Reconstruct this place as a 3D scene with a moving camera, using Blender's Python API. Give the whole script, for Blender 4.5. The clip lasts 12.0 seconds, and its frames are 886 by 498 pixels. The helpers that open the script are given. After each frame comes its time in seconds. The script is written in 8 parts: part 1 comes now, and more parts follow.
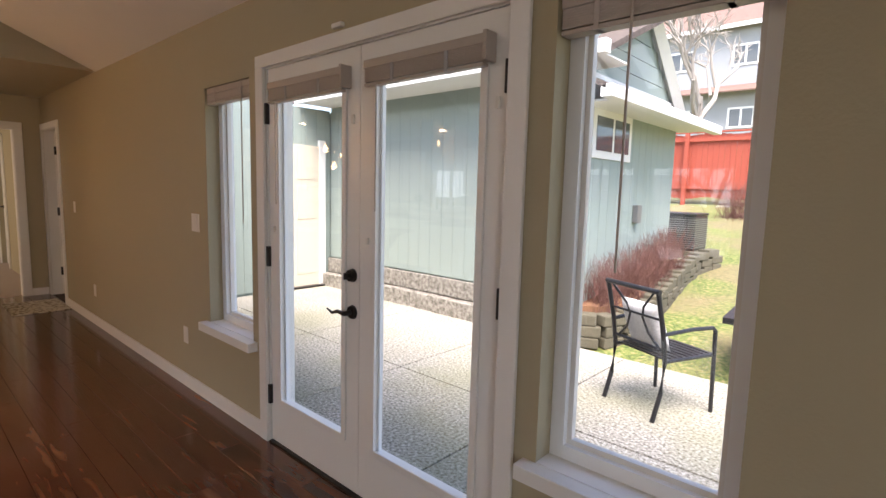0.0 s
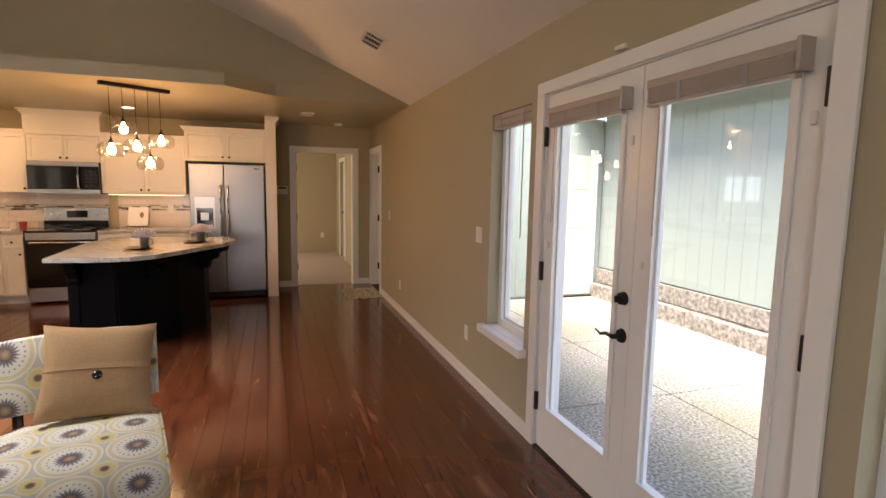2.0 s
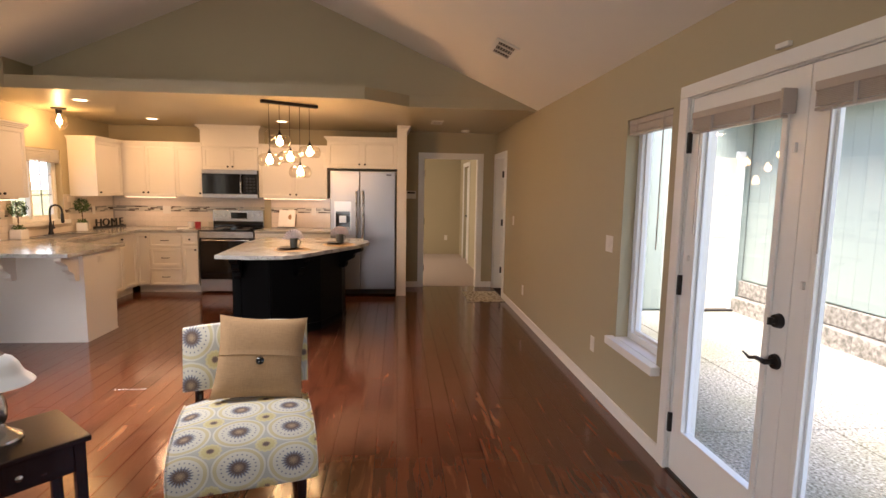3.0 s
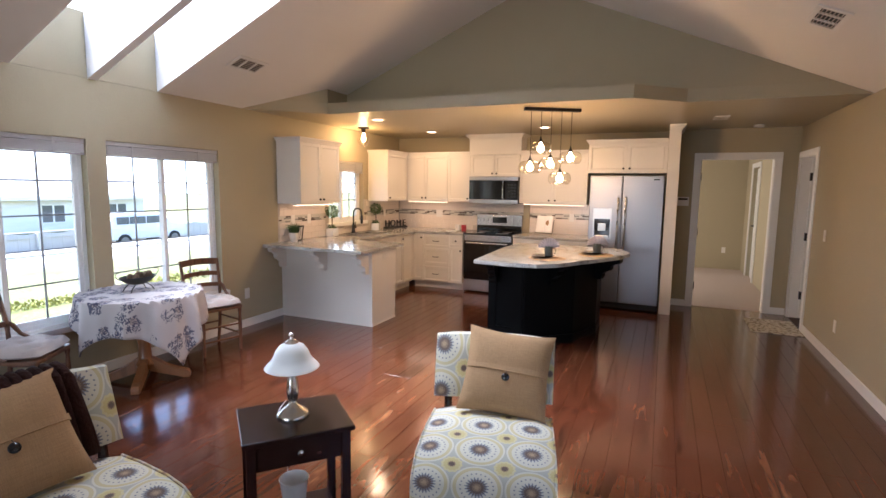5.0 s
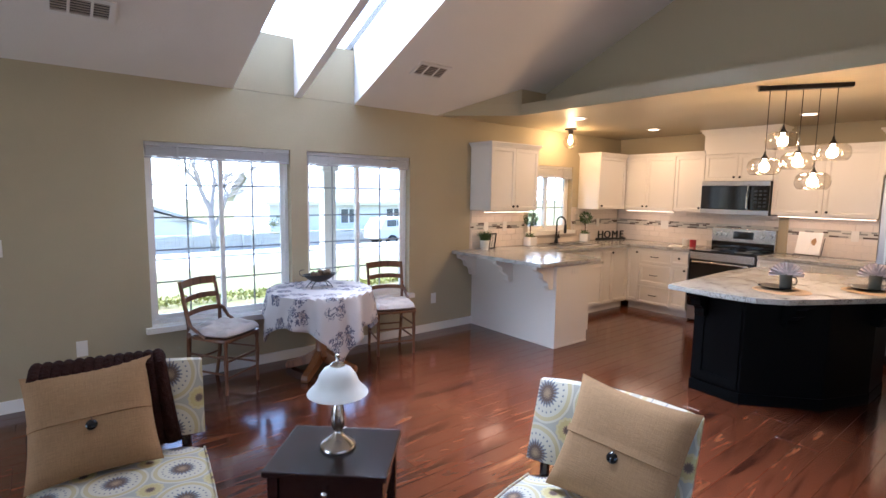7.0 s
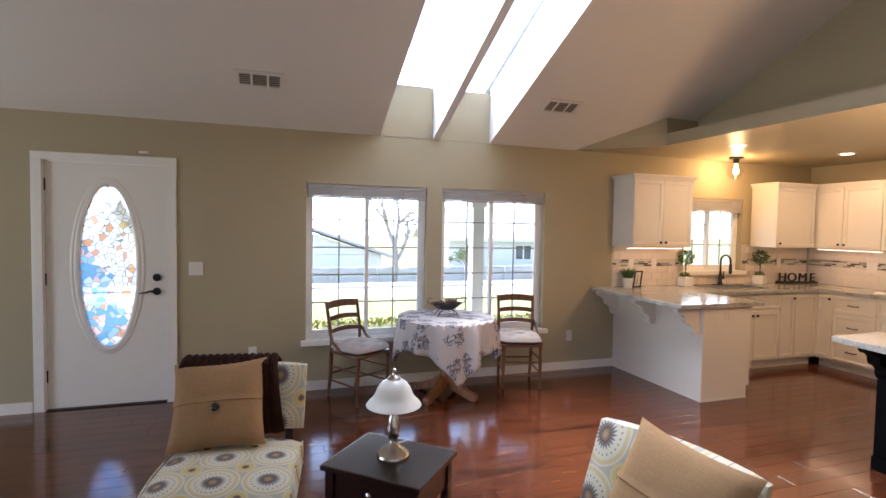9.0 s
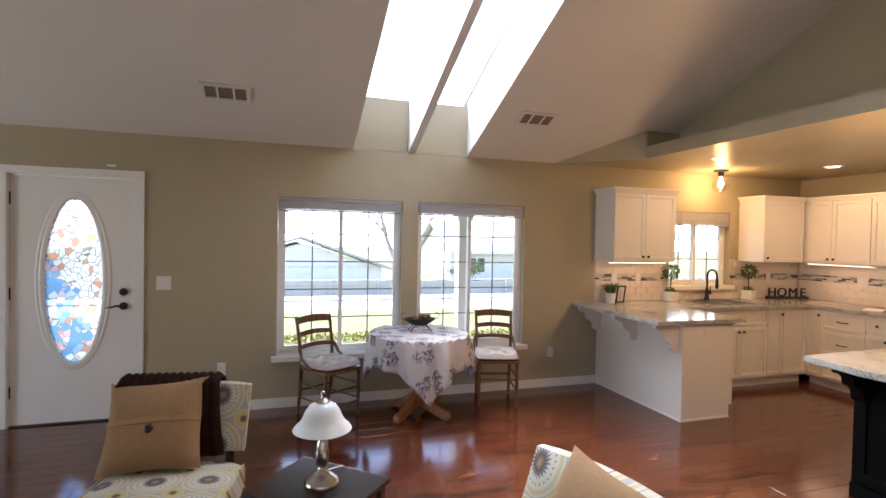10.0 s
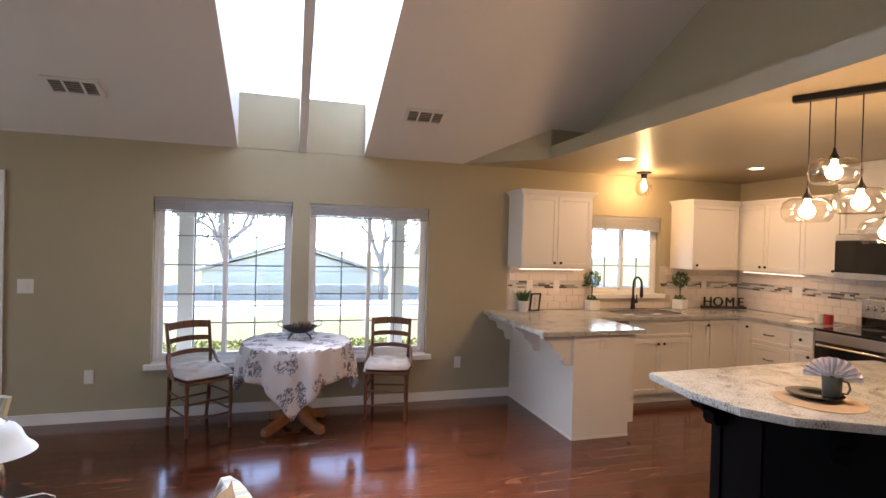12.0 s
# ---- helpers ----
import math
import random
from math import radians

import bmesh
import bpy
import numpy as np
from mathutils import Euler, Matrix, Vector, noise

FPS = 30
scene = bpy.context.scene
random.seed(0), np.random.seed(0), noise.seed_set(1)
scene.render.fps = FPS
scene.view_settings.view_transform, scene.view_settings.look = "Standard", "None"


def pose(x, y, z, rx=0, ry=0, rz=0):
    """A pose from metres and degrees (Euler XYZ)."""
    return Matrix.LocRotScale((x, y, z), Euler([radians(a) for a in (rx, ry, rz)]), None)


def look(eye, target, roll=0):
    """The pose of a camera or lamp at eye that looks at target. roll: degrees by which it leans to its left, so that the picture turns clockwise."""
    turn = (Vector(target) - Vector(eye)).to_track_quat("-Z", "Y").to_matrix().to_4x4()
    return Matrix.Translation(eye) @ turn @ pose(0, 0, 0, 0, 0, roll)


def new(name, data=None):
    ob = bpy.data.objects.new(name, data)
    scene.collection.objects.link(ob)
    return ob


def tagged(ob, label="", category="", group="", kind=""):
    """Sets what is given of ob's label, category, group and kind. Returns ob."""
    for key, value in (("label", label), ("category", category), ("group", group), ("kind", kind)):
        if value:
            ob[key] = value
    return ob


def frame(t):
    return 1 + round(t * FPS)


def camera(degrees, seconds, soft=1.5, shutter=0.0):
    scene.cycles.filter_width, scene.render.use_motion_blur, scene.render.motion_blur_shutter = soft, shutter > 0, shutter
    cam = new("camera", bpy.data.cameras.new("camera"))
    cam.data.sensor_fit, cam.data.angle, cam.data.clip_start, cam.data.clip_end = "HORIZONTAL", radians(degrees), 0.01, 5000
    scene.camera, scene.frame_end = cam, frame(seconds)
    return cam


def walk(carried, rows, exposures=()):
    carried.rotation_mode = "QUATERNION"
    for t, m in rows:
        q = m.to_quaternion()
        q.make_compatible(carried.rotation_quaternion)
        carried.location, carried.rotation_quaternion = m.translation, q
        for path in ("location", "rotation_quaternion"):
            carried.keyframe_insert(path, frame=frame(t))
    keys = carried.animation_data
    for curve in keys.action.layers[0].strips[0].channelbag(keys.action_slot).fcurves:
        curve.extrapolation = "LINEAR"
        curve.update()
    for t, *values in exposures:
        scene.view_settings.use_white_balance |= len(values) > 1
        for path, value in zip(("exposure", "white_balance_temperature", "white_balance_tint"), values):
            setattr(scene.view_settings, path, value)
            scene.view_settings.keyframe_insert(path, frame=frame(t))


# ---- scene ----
cam = camera(81.8, 12.0)
PATH = [
    (0, (0.548, 0.578, 1.445), (-0.784, 2.052, 1.215), 1.5),
    (0.5, (0.557, 0.558, 1.464), (-0.942, 1.861, 1.231), 1.4),
    (1, (0.561, 0.555, 1.487), (-1.096, 1.651, 1.25), 1.2),
    (1.5, (0.562, 0.545, 1.498), (-1.224, 1.413, 1.263), 1.1),
    (2, (0.58, 0.526, 1.521), (-1.304, 1.156, 1.287), 1.0),
    (2.5, (0.594, 0.491, 1.544), (-1.351, 0.893, 1.31), 1.0),
    (3, (0.608, 0.462, 1.555), (-1.37, 0.64, 1.323), 1.0),
    (3.2, (0.619, 0.466, 1.554), (-1.366, 0.545, 1.327), 1.0),
    (4.8, (0.446, 0.42, 1.596), (-1.419, -0.262, 1.356), 0.7),
    (5, (0.381, 0.443, 1.598), (-1.444, -0.342, 1.361), 0.8),
    (5.5, (0.183, 0.492, 1.596), (-1.513, -0.542, 1.365), 0.7),
    (6, (-0.039, 0.569, 1.597), (-1.594, -0.668, 1.37), 0.6),
    (6.5, (-0.245, 0.615, 1.592), (-1.653, -0.787, 1.367), 0.7),
    (7, (-0.46, 0.727, 1.59), (-1.701, -0.826, 1.369), 0.9),
    (7.5, (-0.554, 0.82, 1.606), (-1.622, -0.858, 1.396), 0.9),
    (7.7, (-0.577, 0.876, 1.609), (-1.572, -0.847, 1.405), 0.9),
    (9.3, (-0.903, 1.072, 1.562), (-1.517, -0.83, 1.497), 1.0),
    (9.5, (-0.939, 1.059, 1.571), (-1.56, -0.841, 1.518), 1.0),
    (10, (-1.159, 1.082, 1.588), (-1.769, -0.822, 1.548), 1.1),
    (10.5, (-1.421, 1.122, 1.591), (-2.024, -0.785, 1.559), 1.2),
    (11, (-1.686, 1.124, 1.593), (-2.279, -0.786, 1.564), 1.3),
    (11.5, (-1.992, 1.127, 1.603), (-2.569, -0.788, 1.577), 1.4),
    (12, (-2.321, 1.172, 1.599), (-2.886, -0.746, 1.579), 1.5),
]
EXPOSE = [(0.0, 1.98, 6500, 16), (1.5, 2.25, 6800, 17), (3.0, 2.5, 6500, 17), (5.0, 2.62, 5450, 13), (6.0, 2.6, 5150, 12), (7.5, 2.6, 5100, 12), (9.5, 2.46, 5850, 13), (12.0, 2.38, 5550, 13)]
walk(cam, [(t, look(eye, target, roll)) for t, eye, target, roll in PATH], EXPOSE)

# ---- world, sun and exposure ----
SUN_ELEV, SUN_AZ = 62.0, 140.0
world = bpy.data.worlds.new("world")
scene.world = world
world.use_nodes = True
wn = world.node_tree
sky = wn.nodes.new("ShaderNodeTexSky")
sky.sky_type = "NISHITA"
sky.sun_disc = False
sky.sun_elevation, sky.sun_rotation = radians(SUN_ELEV), radians(SUN_AZ)
sky.dust_density = 2.0
wn.links.new(sky.outputs["Color"], wn.nodes["Background"].inputs["Color"])
wn.nodes["Background"].inputs["Strength"].default_value = 0.15


def lamp(name, kind, power, colour, m, size=0.1, size_y=None):
    data = bpy.data.lights.new(name, kind)
    data.energy, data.color = power, colour
    if kind == "AREA":
        data.shape = "RECTANGLE" if size_y else "DISK"
        data.size = size
        if size_y:
            data.size_y = size_y
    elif kind == "SUN":
        data.angle = radians(size)
    else:
        data.shadow_soft_size = size
    ob = new(name, data)
    ob.matrix_world = m
    return ob


az = radians(SUN_AZ)
sun_dir = Vector((math.sin(az) * math.cos(radians(SUN_ELEV)), math.cos(az) * math.cos(radians(SUN_ELEV)), math.sin(radians(SUN_ELEV))))
lamp("sun", "SUN", 3.3, (1.0, 0.95, 0.88), look(sun_dir * 40, (0, 0, 0)), 40.0)

CANS = [(-5.255, -2.885), (-6.71, -2.82), (-6.61, -1.1)]
PENDANTS = [(-4.901, -0.862, 1.82), (-4.955, -0.769, 2.015), (-5.01, -0.676, 1.86), (-5.065, -0.583, 1.71), (-5.119, -0.49, 1.925)]
FLUSH = (-5.95, -3.53)
WARM = (1.0, 0.55, 0.2)
for x, y in CANS:
    lamp("can_light", "AREA", 1.4, (1.0, 0.6, 0.3), look((x, y, 2.418), (x, y, 0)), 0.11)
for x, y, z in PENDANTS:
    lamp("pendant_lamp", "POINT", 0.6, (1.0, 0.5, 0.19), pose(x, y, z), 0.035)
lamp("sink_lamp", "POINT", 2.6, WARM, pose(FLUSH[0], FLUSH[1], 2.27), 0.03)
# added lamp for the unseen bedroom window past the hall; the wall there is solid
lamp("bedroom_daylight", "AREA", 17.0, (1.0, 0.82, 0.62), look((-9.6, -1.38, 1.45), (-9.6, 1.0, 0.6)), 1.4, 1.2)
# sky light through the two roof windows
for x in (-2.705, -2.09):
    sl = lamp("skylight_daylight", "AREA", 23.0, (0.94, 0.97, 1.0), look((x, -2.1, 4.55), (x - 0.9, 1.7, 0.7)), 0.55, 1.1)
    sl.data.spread = radians(120)
# fill lamp in the added, unseen end window; lifts the ceiling and street wall
lamp("unseen_end_window_fill", "AREA", 13.0, (0.97, 0.97, 0.97), look((4.42, -1.6, 1.3), (0, -1.6, 2.9)), 2.2, 1.4)


# ---- materials ----
def mat(name, colour=(0.5, 0.5, 0.5), rough=0.5, metal=0.0, bump=0.0, scale=40.0, vary=0.0, vary_scale=3.0, coat=0.0, spec=0.5):
    """A principled surface with fine relief and two scales of tone variation."""
    m = bpy.data.materials.new(name)
    m.use_nodes = True
    n, l = m.node_tree.nodes, m.node_tree.links
    b = n["Principled BSDF"]
    b.inputs["Base Color"].default_value = (*colour, 1)
    b.inputs["Roughness"].default_value = rough
    b.inputs["Metallic"].default_value = metal
    b.inputs["Specular IOR Level"].default_value = spec
    b.inputs["Coat Weight"].default_value = coat
    tc = n.new("ShaderNodeTexCoord")
    if vary:
        t1 = n.new("ShaderNodeTexNoise")
        t1.inputs["Scale"].default_value, t1.inputs["Detail"].default_value = vary_scale, 6
        mr = n.new("ShaderNodeMapRange")
        mr.inputs["To Min"].default_value, mr.inputs["To Max"].default_value = 1 - vary, 1 + vary
        mx = n.new("ShaderNodeMix")
        mx.data_type, mx.blend_type = "RGBA", "MULTIPLY"
        mx.inputs["Factor"].default_value = 1
        mx.inputs["A"].default_value = (*colour, 1)
        l.new(tc.outputs["Object"], t1.inputs["Vector"])
        l.new(t1.outputs["Fac"], mr.inputs["Value"])
        l.new(mr.outputs["Result"], mx.inputs["B"])
        l.new(mx.outputs["Result"], b.inputs["Base Color"])
    if bump:
        t2 = n.new("ShaderNodeTexNoise")
        t2.inputs["Scale"].default_value, t2.inputs["Detail"].default_value = scale, 4
        bp = n.new("ShaderNodeBump")
        bp.inputs["Strength"].default_value, bp.inputs["Distance"].default_value = bump, 0.01
        l.new(tc.outputs["Object"], t2.inputs["Vector"])
        l.new(t2.outputs["Fac"], bp.inputs["Height"])
        l.new(bp.outputs["Normal"], b.inputs["Normal"])
    return m


def ramp(n, stops, mode="LINEAR"):
    r = n.new("ShaderNodeValToRGB")
    r.color_ramp.interpolation = mode
    els = r.color_ramp.elements
    while len(els) < len(stops):
        els.new(0.5)
    for e, (p, c) in zip(els, stops):
        e.position, e.color = p, (*c, 1)
    return r


def wood(name, dark, mid, light, rough, axis=0, grain=9.0, per="none", coat=0.0, bump=0.04):
    """Wood with stretched grain along the axis; per: a tone for each object or each loose piece."""
    m = bpy.data.materials.new(name)
    m.use_nodes = True
    n, l = m.node_tree.nodes, m.node_tree.links
    b = n["Principled BSDF"]
    b.inputs["Roughness"].default_value = rough
    b.inputs["Coat Weight"].default_value = coat
    b.inputs["Coat Roughness"].default_value = 0.12
    geo = n.new("ShaderNodeNewGeometry")
    tc = n.new("ShaderNodeTexCoord")
    mp = n.new("ShaderNodeMapping")
    sc = [grain, grain, grain]
    sc[axis] = grain * 0.13
    mp.inputs["Scale"].default_value = sc
    src = geo.outputs["Position"] if per != "none" else tc.outputs["Object"]
    l.new(src, mp.inputs["Vector"])
    tone = None
    if per == "object":
        tone = n.new("ShaderNodeObjectInfo").outputs["Random"]
    elif per == "island":
        tone = geo.outputs["Random Per Island"]
    t = n.new("ShaderNodeTexNoise")
    t.noise_dimensions = "4D"
    t.inputs["Scale"].default_value, t.inputs["Detail"].default_value, t.inputs["Distortion"].default_value = 1.0, 5, 1.9
    t.inputs["Roughness"].default_value = 0.52
    l.new(mp.outputs["Vector"], t.inputs["Vector"])
    r = ramp(n, [(0.27, dark), (0.46, mid), (0.6, mid), (0.8, light)])
    if tone:
        w = n.new("ShaderNodeMath")
        w.operation = "MULTIPLY"
        w.inputs[1].default_value = 37.0
        l.new(tone, w.inputs[0])
        l.new(w.outputs[0], t.inputs["W"])
        sh = n.new("ShaderNodeMapRange")
        sh.inputs["To Min"].default_value, sh.inputs["To Max"].default_value = -0.08, 0.06
        l.new(tone, sh.inputs["Value"])
        ad = n.new("ShaderNodeMath")
        ad.operation = "ADD"
        l.new(t.outputs["Fac"], ad.inputs[0])
        l.new(sh.outputs["Result"], ad.inputs[1])
        l.new(ad.outputs[0], r.inputs["Fac"])
    else:
        l.new(t.outputs["Fac"], r.inputs["Fac"])
    l.new(r.outputs["Color"], b.inputs["Base Color"])
    bp = n.new("ShaderNodeBump")
    bp.inputs["Strength"].default_value, bp.inputs["Distance"].default_value = bump, 0.01
    l.new(t.outputs["Fac"], bp.inputs["Height"])
    l.new(bp.outputs["Normal"], b.inputs["Normal"])
    return m


def glass(name, tint=(1, 1, 1), rough=0.0, glossy=0.06):
    """Thin clear pane: passes light straight and mirrors a little."""
    m = bpy.data.materials.new(name)
    m.use_nodes = True
    n, l = m.node_tree.nodes, m.node_tree.links
    n.remove(n["Principled BSDF"])
    out = n["Material Output"]
    tr, gl, mx, lw = n.new("ShaderNodeBsdfTransparent"), n.new("ShaderNodeBsdfGlossy"), n.new("ShaderNodeMixShader"), n.new("ShaderNodeLayerWeight")
    tr.inputs["Color"].default_value = (*tint, 1)
    gl.inputs["Roughness"].default_value = rough
    lw.inputs["Blend"].default_value = 0.5
    pw, sc = n.new("ShaderNodeMath"), n.new("ShaderNodeMath")
    pw.operation, sc.operation = "POWER", "MULTIPLY_ADD"
    pw.inputs[1].default_value = 4.0
    sc.inputs[1].default_value, sc.inputs[2].default_value = 0.6, glossy
    l.new(lw.outputs["Facing"], pw.inputs[0])
    l.new(pw.outputs[0], sc.inputs[0])
    l.new(sc.outputs[0], mx.inputs[0])
    l.new(tr.outputs[0], mx.inputs[1])
    l.new(gl.outputs[0], mx.inputs[2])
    l.new(mx.outputs[0], out.inputs["Surface"])
    return m


def glow(name, colour, strength):
    m = bpy.data.materials.new(name)
    m.use_nodes = True
    b = m.node_tree.nodes["Principled BSDF"]
    b.inputs["Base Color"].default_value = (*colour, 1)
    b.inputs["Emission Color"].default_value = (*colour, 1)
    b.inputs["Emission Strength"].default_value = strength
    return m


def maths(n, l, op, a, b=None):
    k = n.new("ShaderNodeMath")
    k.operation = op
    for i, v in enumerate((a, b)):
        if v is None:
            continue
        if isinstance(v, (int, float)):
            k.inputs[i].default_value = v
        else:
            l.new(v, k.inputs[i])
    return k.outputs[0]


def medallion_fabric(name, ax, ay, off=(0.0, 0.0)):
    """Cream cloth printed with large brown and blue-grey medallions and small ochre ones between."""
    m = mat(name, (0.6, 0.57, 0.47), 0.92, bump=0.25, scale=420)
    n, l = m.node_tree.nodes, m.node_tree.links
    tc = n.new("ShaderNodeTexCoord")
    sp = n.new("ShaderNodeSeparateXYZ")
    l.new(tc.outputs["Object"], sp.inputs[0])
    pitch = 0.225
    first = maths(n, l, "SUBTRACT", sp.outputs[ax], sp.outputs[2]) if ay == 1 else sp.outputs[ax]
    px = maths(n, l, "MULTIPLY_ADD", first, 1 / pitch)
    px.node.inputs[2].default_value = off[0]
    py = maths(n, l, "MULTIPLY_ADD", sp.outputs[ay], 1 / pitch)
    py.node.inputs[2].default_value = off[1]

    def lattice(dx, dy):
        a = maths(n, l, "ADD", px, dx)
        b = maths(n, l, "ADD", py, dy)
        cx = maths(n, l, "SUBTRACT", a, maths(n, l, "ROUND", a))
        cy = maths(n, l, "SUBTRACT", b, maths(n, l, "ROUND", b))
        r = maths(n, l, "SQRT", maths(n, l, "ADD", maths(n, l, "MULTIPLY", cx, cx), maths(n, l, "MULTIPLY", cy, cy)))
        return r, maths(n, l, "ARCTAN2", cy, cx)

    cream, ochre, brown, blue, tan = (0.56, 0.525, 0.425), (0.5, 0.43, 0.25), (0.13, 0.09, 0.07), (0.2, 0.21, 0.245), (0.33, 0.23, 0.14)
    r, a = lattice(0, 0)
    teeth = maths(n, l, "MULTIPLY", maths(n, l, "SINE", maths(n, l, "MULTIPLY", a, 20.0)), maths(n, l, "MULTIPLY", maths(n, l, "LESS_THAN", r, 0.27), 0.03))
    rt = maths(n, l, "ADD", r, teeth)
    big = ramp(n, [(0.0, tan), (0.065, brown), (0.155, blue), (0.2, cream), (0.3, cream), (0.385, ochre), (0.45, cream), (0.485, (0.4, 0.385, 0.33))], "CONSTANT")
    l.new(rt, big.inputs["Fac"])
    dots = maths(n, l, "MULTIPLY", maths(n, l, "GREATER_THAN", maths(n, l, "SINE", maths(n, l, "MULTIPLY", a, 22.0)), 0.55),
                 maths(n, l, "LESS_THAN", maths(n, l, "ABSOLUTE", maths(n, l, "SUBTRACT", r, 0.31)), 0.016))
    dm = n.new("ShaderNodeMix")
    dm.data_type = "RGBA"
    dm.inputs["B"].default_value = (*blue, 1)
    l.new(dots, dm.inputs["Factor"])
    l.new(big.outputs["Color"], dm.inputs["A"])
    r2, a2 = lattice(0.5, 0.5)
    small = ramp(n, [(0.0, brown), (0.055, tan), (0.075, (0.5, 0.415, 0.19)), (0.16, (0.54, 0.47, 0.27)), (0.2, (0.4, 0.385, 0.33))], "CONSTANT")
    l.new(maths(n, l, "ADD", r2, maths(n, l, "MULTIPLY", maths(n, l, "SINE", maths(n, l, "MULTIPLY", a2, 12.0)), 0.01)), small.inputs["Fac"])
    mx = n.new("ShaderNodeMix")
    mx.data_type = "RGBA"
    l.new(maths(n, l, "LESS_THAN", r2, 0.215), mx.inputs["Factor"])
    l.new(dm.outputs["Result"], mx.inputs["A"])
    l.new(small.outputs["Color"], mx.inputs["B"])
    l.new(mx.outputs["Result"], m.node_tree.nodes["Principled BSDF"].inputs["Base Color"])
    return m


def flower_cloth(name):
    """White cotton printed with blue-grey sprays and faint tan leaves."""
    m = mat(name, (0.75, 0.73, 0.72), 0.9, bump=0.1, scale=300)
    n, l = m.node_tree.nodes, m.node_tree.links
    b = n["Principled BSDF"]
    tc = n.new("ShaderNodeTexCoord")
    v = n.new("ShaderNodeTexVoronoi")
    v.inputs["Scale"].default_value = 7.6
    d = n.new("ShaderNodeTexNoise")
    d.inputs["Scale"].default_value, d.inputs["Detail"].default_value = 26.0, 5
    l.new(tc.outputs["UV"], v.inputs["Vector"])
    l.new(tc.outputs["UV"], d.inputs["Vector"])
    near = maths(n, l, "LESS_THAN", maths(n, l, "ADD", v.outputs["Distance"], maths(n, l, "MULTIPLY", d.outputs["Fac"], 0.55)), 0.77)
    leaf = n.new("ShaderNodeTexNoise")
    leaf.inputs["Scale"].default_value, leaf.inputs["Detail"].default_value, leaf.inputs["Distortion"].default_value = 30.0, 3, 2.2
    l.new(tc.outputs["UV"], leaf.inputs["Vector"])
    cut = maths(n, l, "GREATER_THAN", leaf.outputs["Fac"], 0.49)
    v2 = n.new("ShaderNodeTexVoronoi")
    v2.inputs["Scale"].default_value = 8.0
    l.new(tc.outputs["UV"], v2.inputs["Vector"])
    tanm = maths(n, l, "MULTIPLY", maths(n, l, "LESS_THAN", maths(n, l, "ADD", v2.outputs["Distance"], maths(n, l, "MULTIPLY", d.outputs["Fac"], 0.5)), 0.52), 0.6)
    m1, m2 = n.new("ShaderNodeMix"), n.new("ShaderNodeMix")
    for k in (m1, m2):
        k.data_type = "RGBA"
    m1.inputs["A"].default_value, m1.inputs["B"].default_value = (0.56, 0.53, 0.53, 1), (0.36, 0.28, 0.24, 1)
    l.new(tanm, m1.inputs["Factor"])
    l.new(m1.outputs["Result"], m2.inputs["A"])
    m2.inputs["B"].default_value = (0.06, 0.065, 0.125, 1)
    l.new(maths(n, l, "MULTIPLY", maths(n, l, "MULTIPLY", near, cut), 0.9), m2.inputs["Factor"])
    l.new(m2.outputs["Result"], b.inputs["Base Color"])
    return m


def granite(name):
    m = mat(name, (0.6, 0.57, 0.52), 0.17, coat=0.1)
    n, l = m.node_tree.nodes, m.node_tree.links
    tc = n.new("ShaderNodeTexCoord")
    t1, t2 = n.new("ShaderNodeTexNoise"), n.new("ShaderNodeTexNoise")
    t1.inputs["Scale"].default_value, t1.inputs["Detail"].default_value, t1.inputs["Distortion"].default_value = 7.0, 14, 0.9
    t2.inputs["Scale"].default_value, t2.inputs["Detail"].default_value = 115.0, 6
    l.new(tc.outputs["Object"], t1.inputs["Vector"])
    l.new(tc.outputs["Object"], t2.inputs["Vector"])
    r = ramp(n, [(0.35, (0.07, 0.068, 0.06)), (0.42, (0.2, 0.195, 0.18)), (0.47, (0.37, 0.36, 0.335)), (0.56, (0.44, 0.435, 0.41)), (0.7, (0.53, 0.525, 0.5))])
    l.new(maths(n, l, "ADD", maths(n, l, "MULTIPLY", t1.outputs["Fac"], 0.4), maths(n, l, "MULTIPLY", t2.outputs["Fac"], 0.6)), r.inputs["Fac"])
    l.new(r.outputs["Color"], n["Principled BSDF"].inputs["Base Color"])
    return m


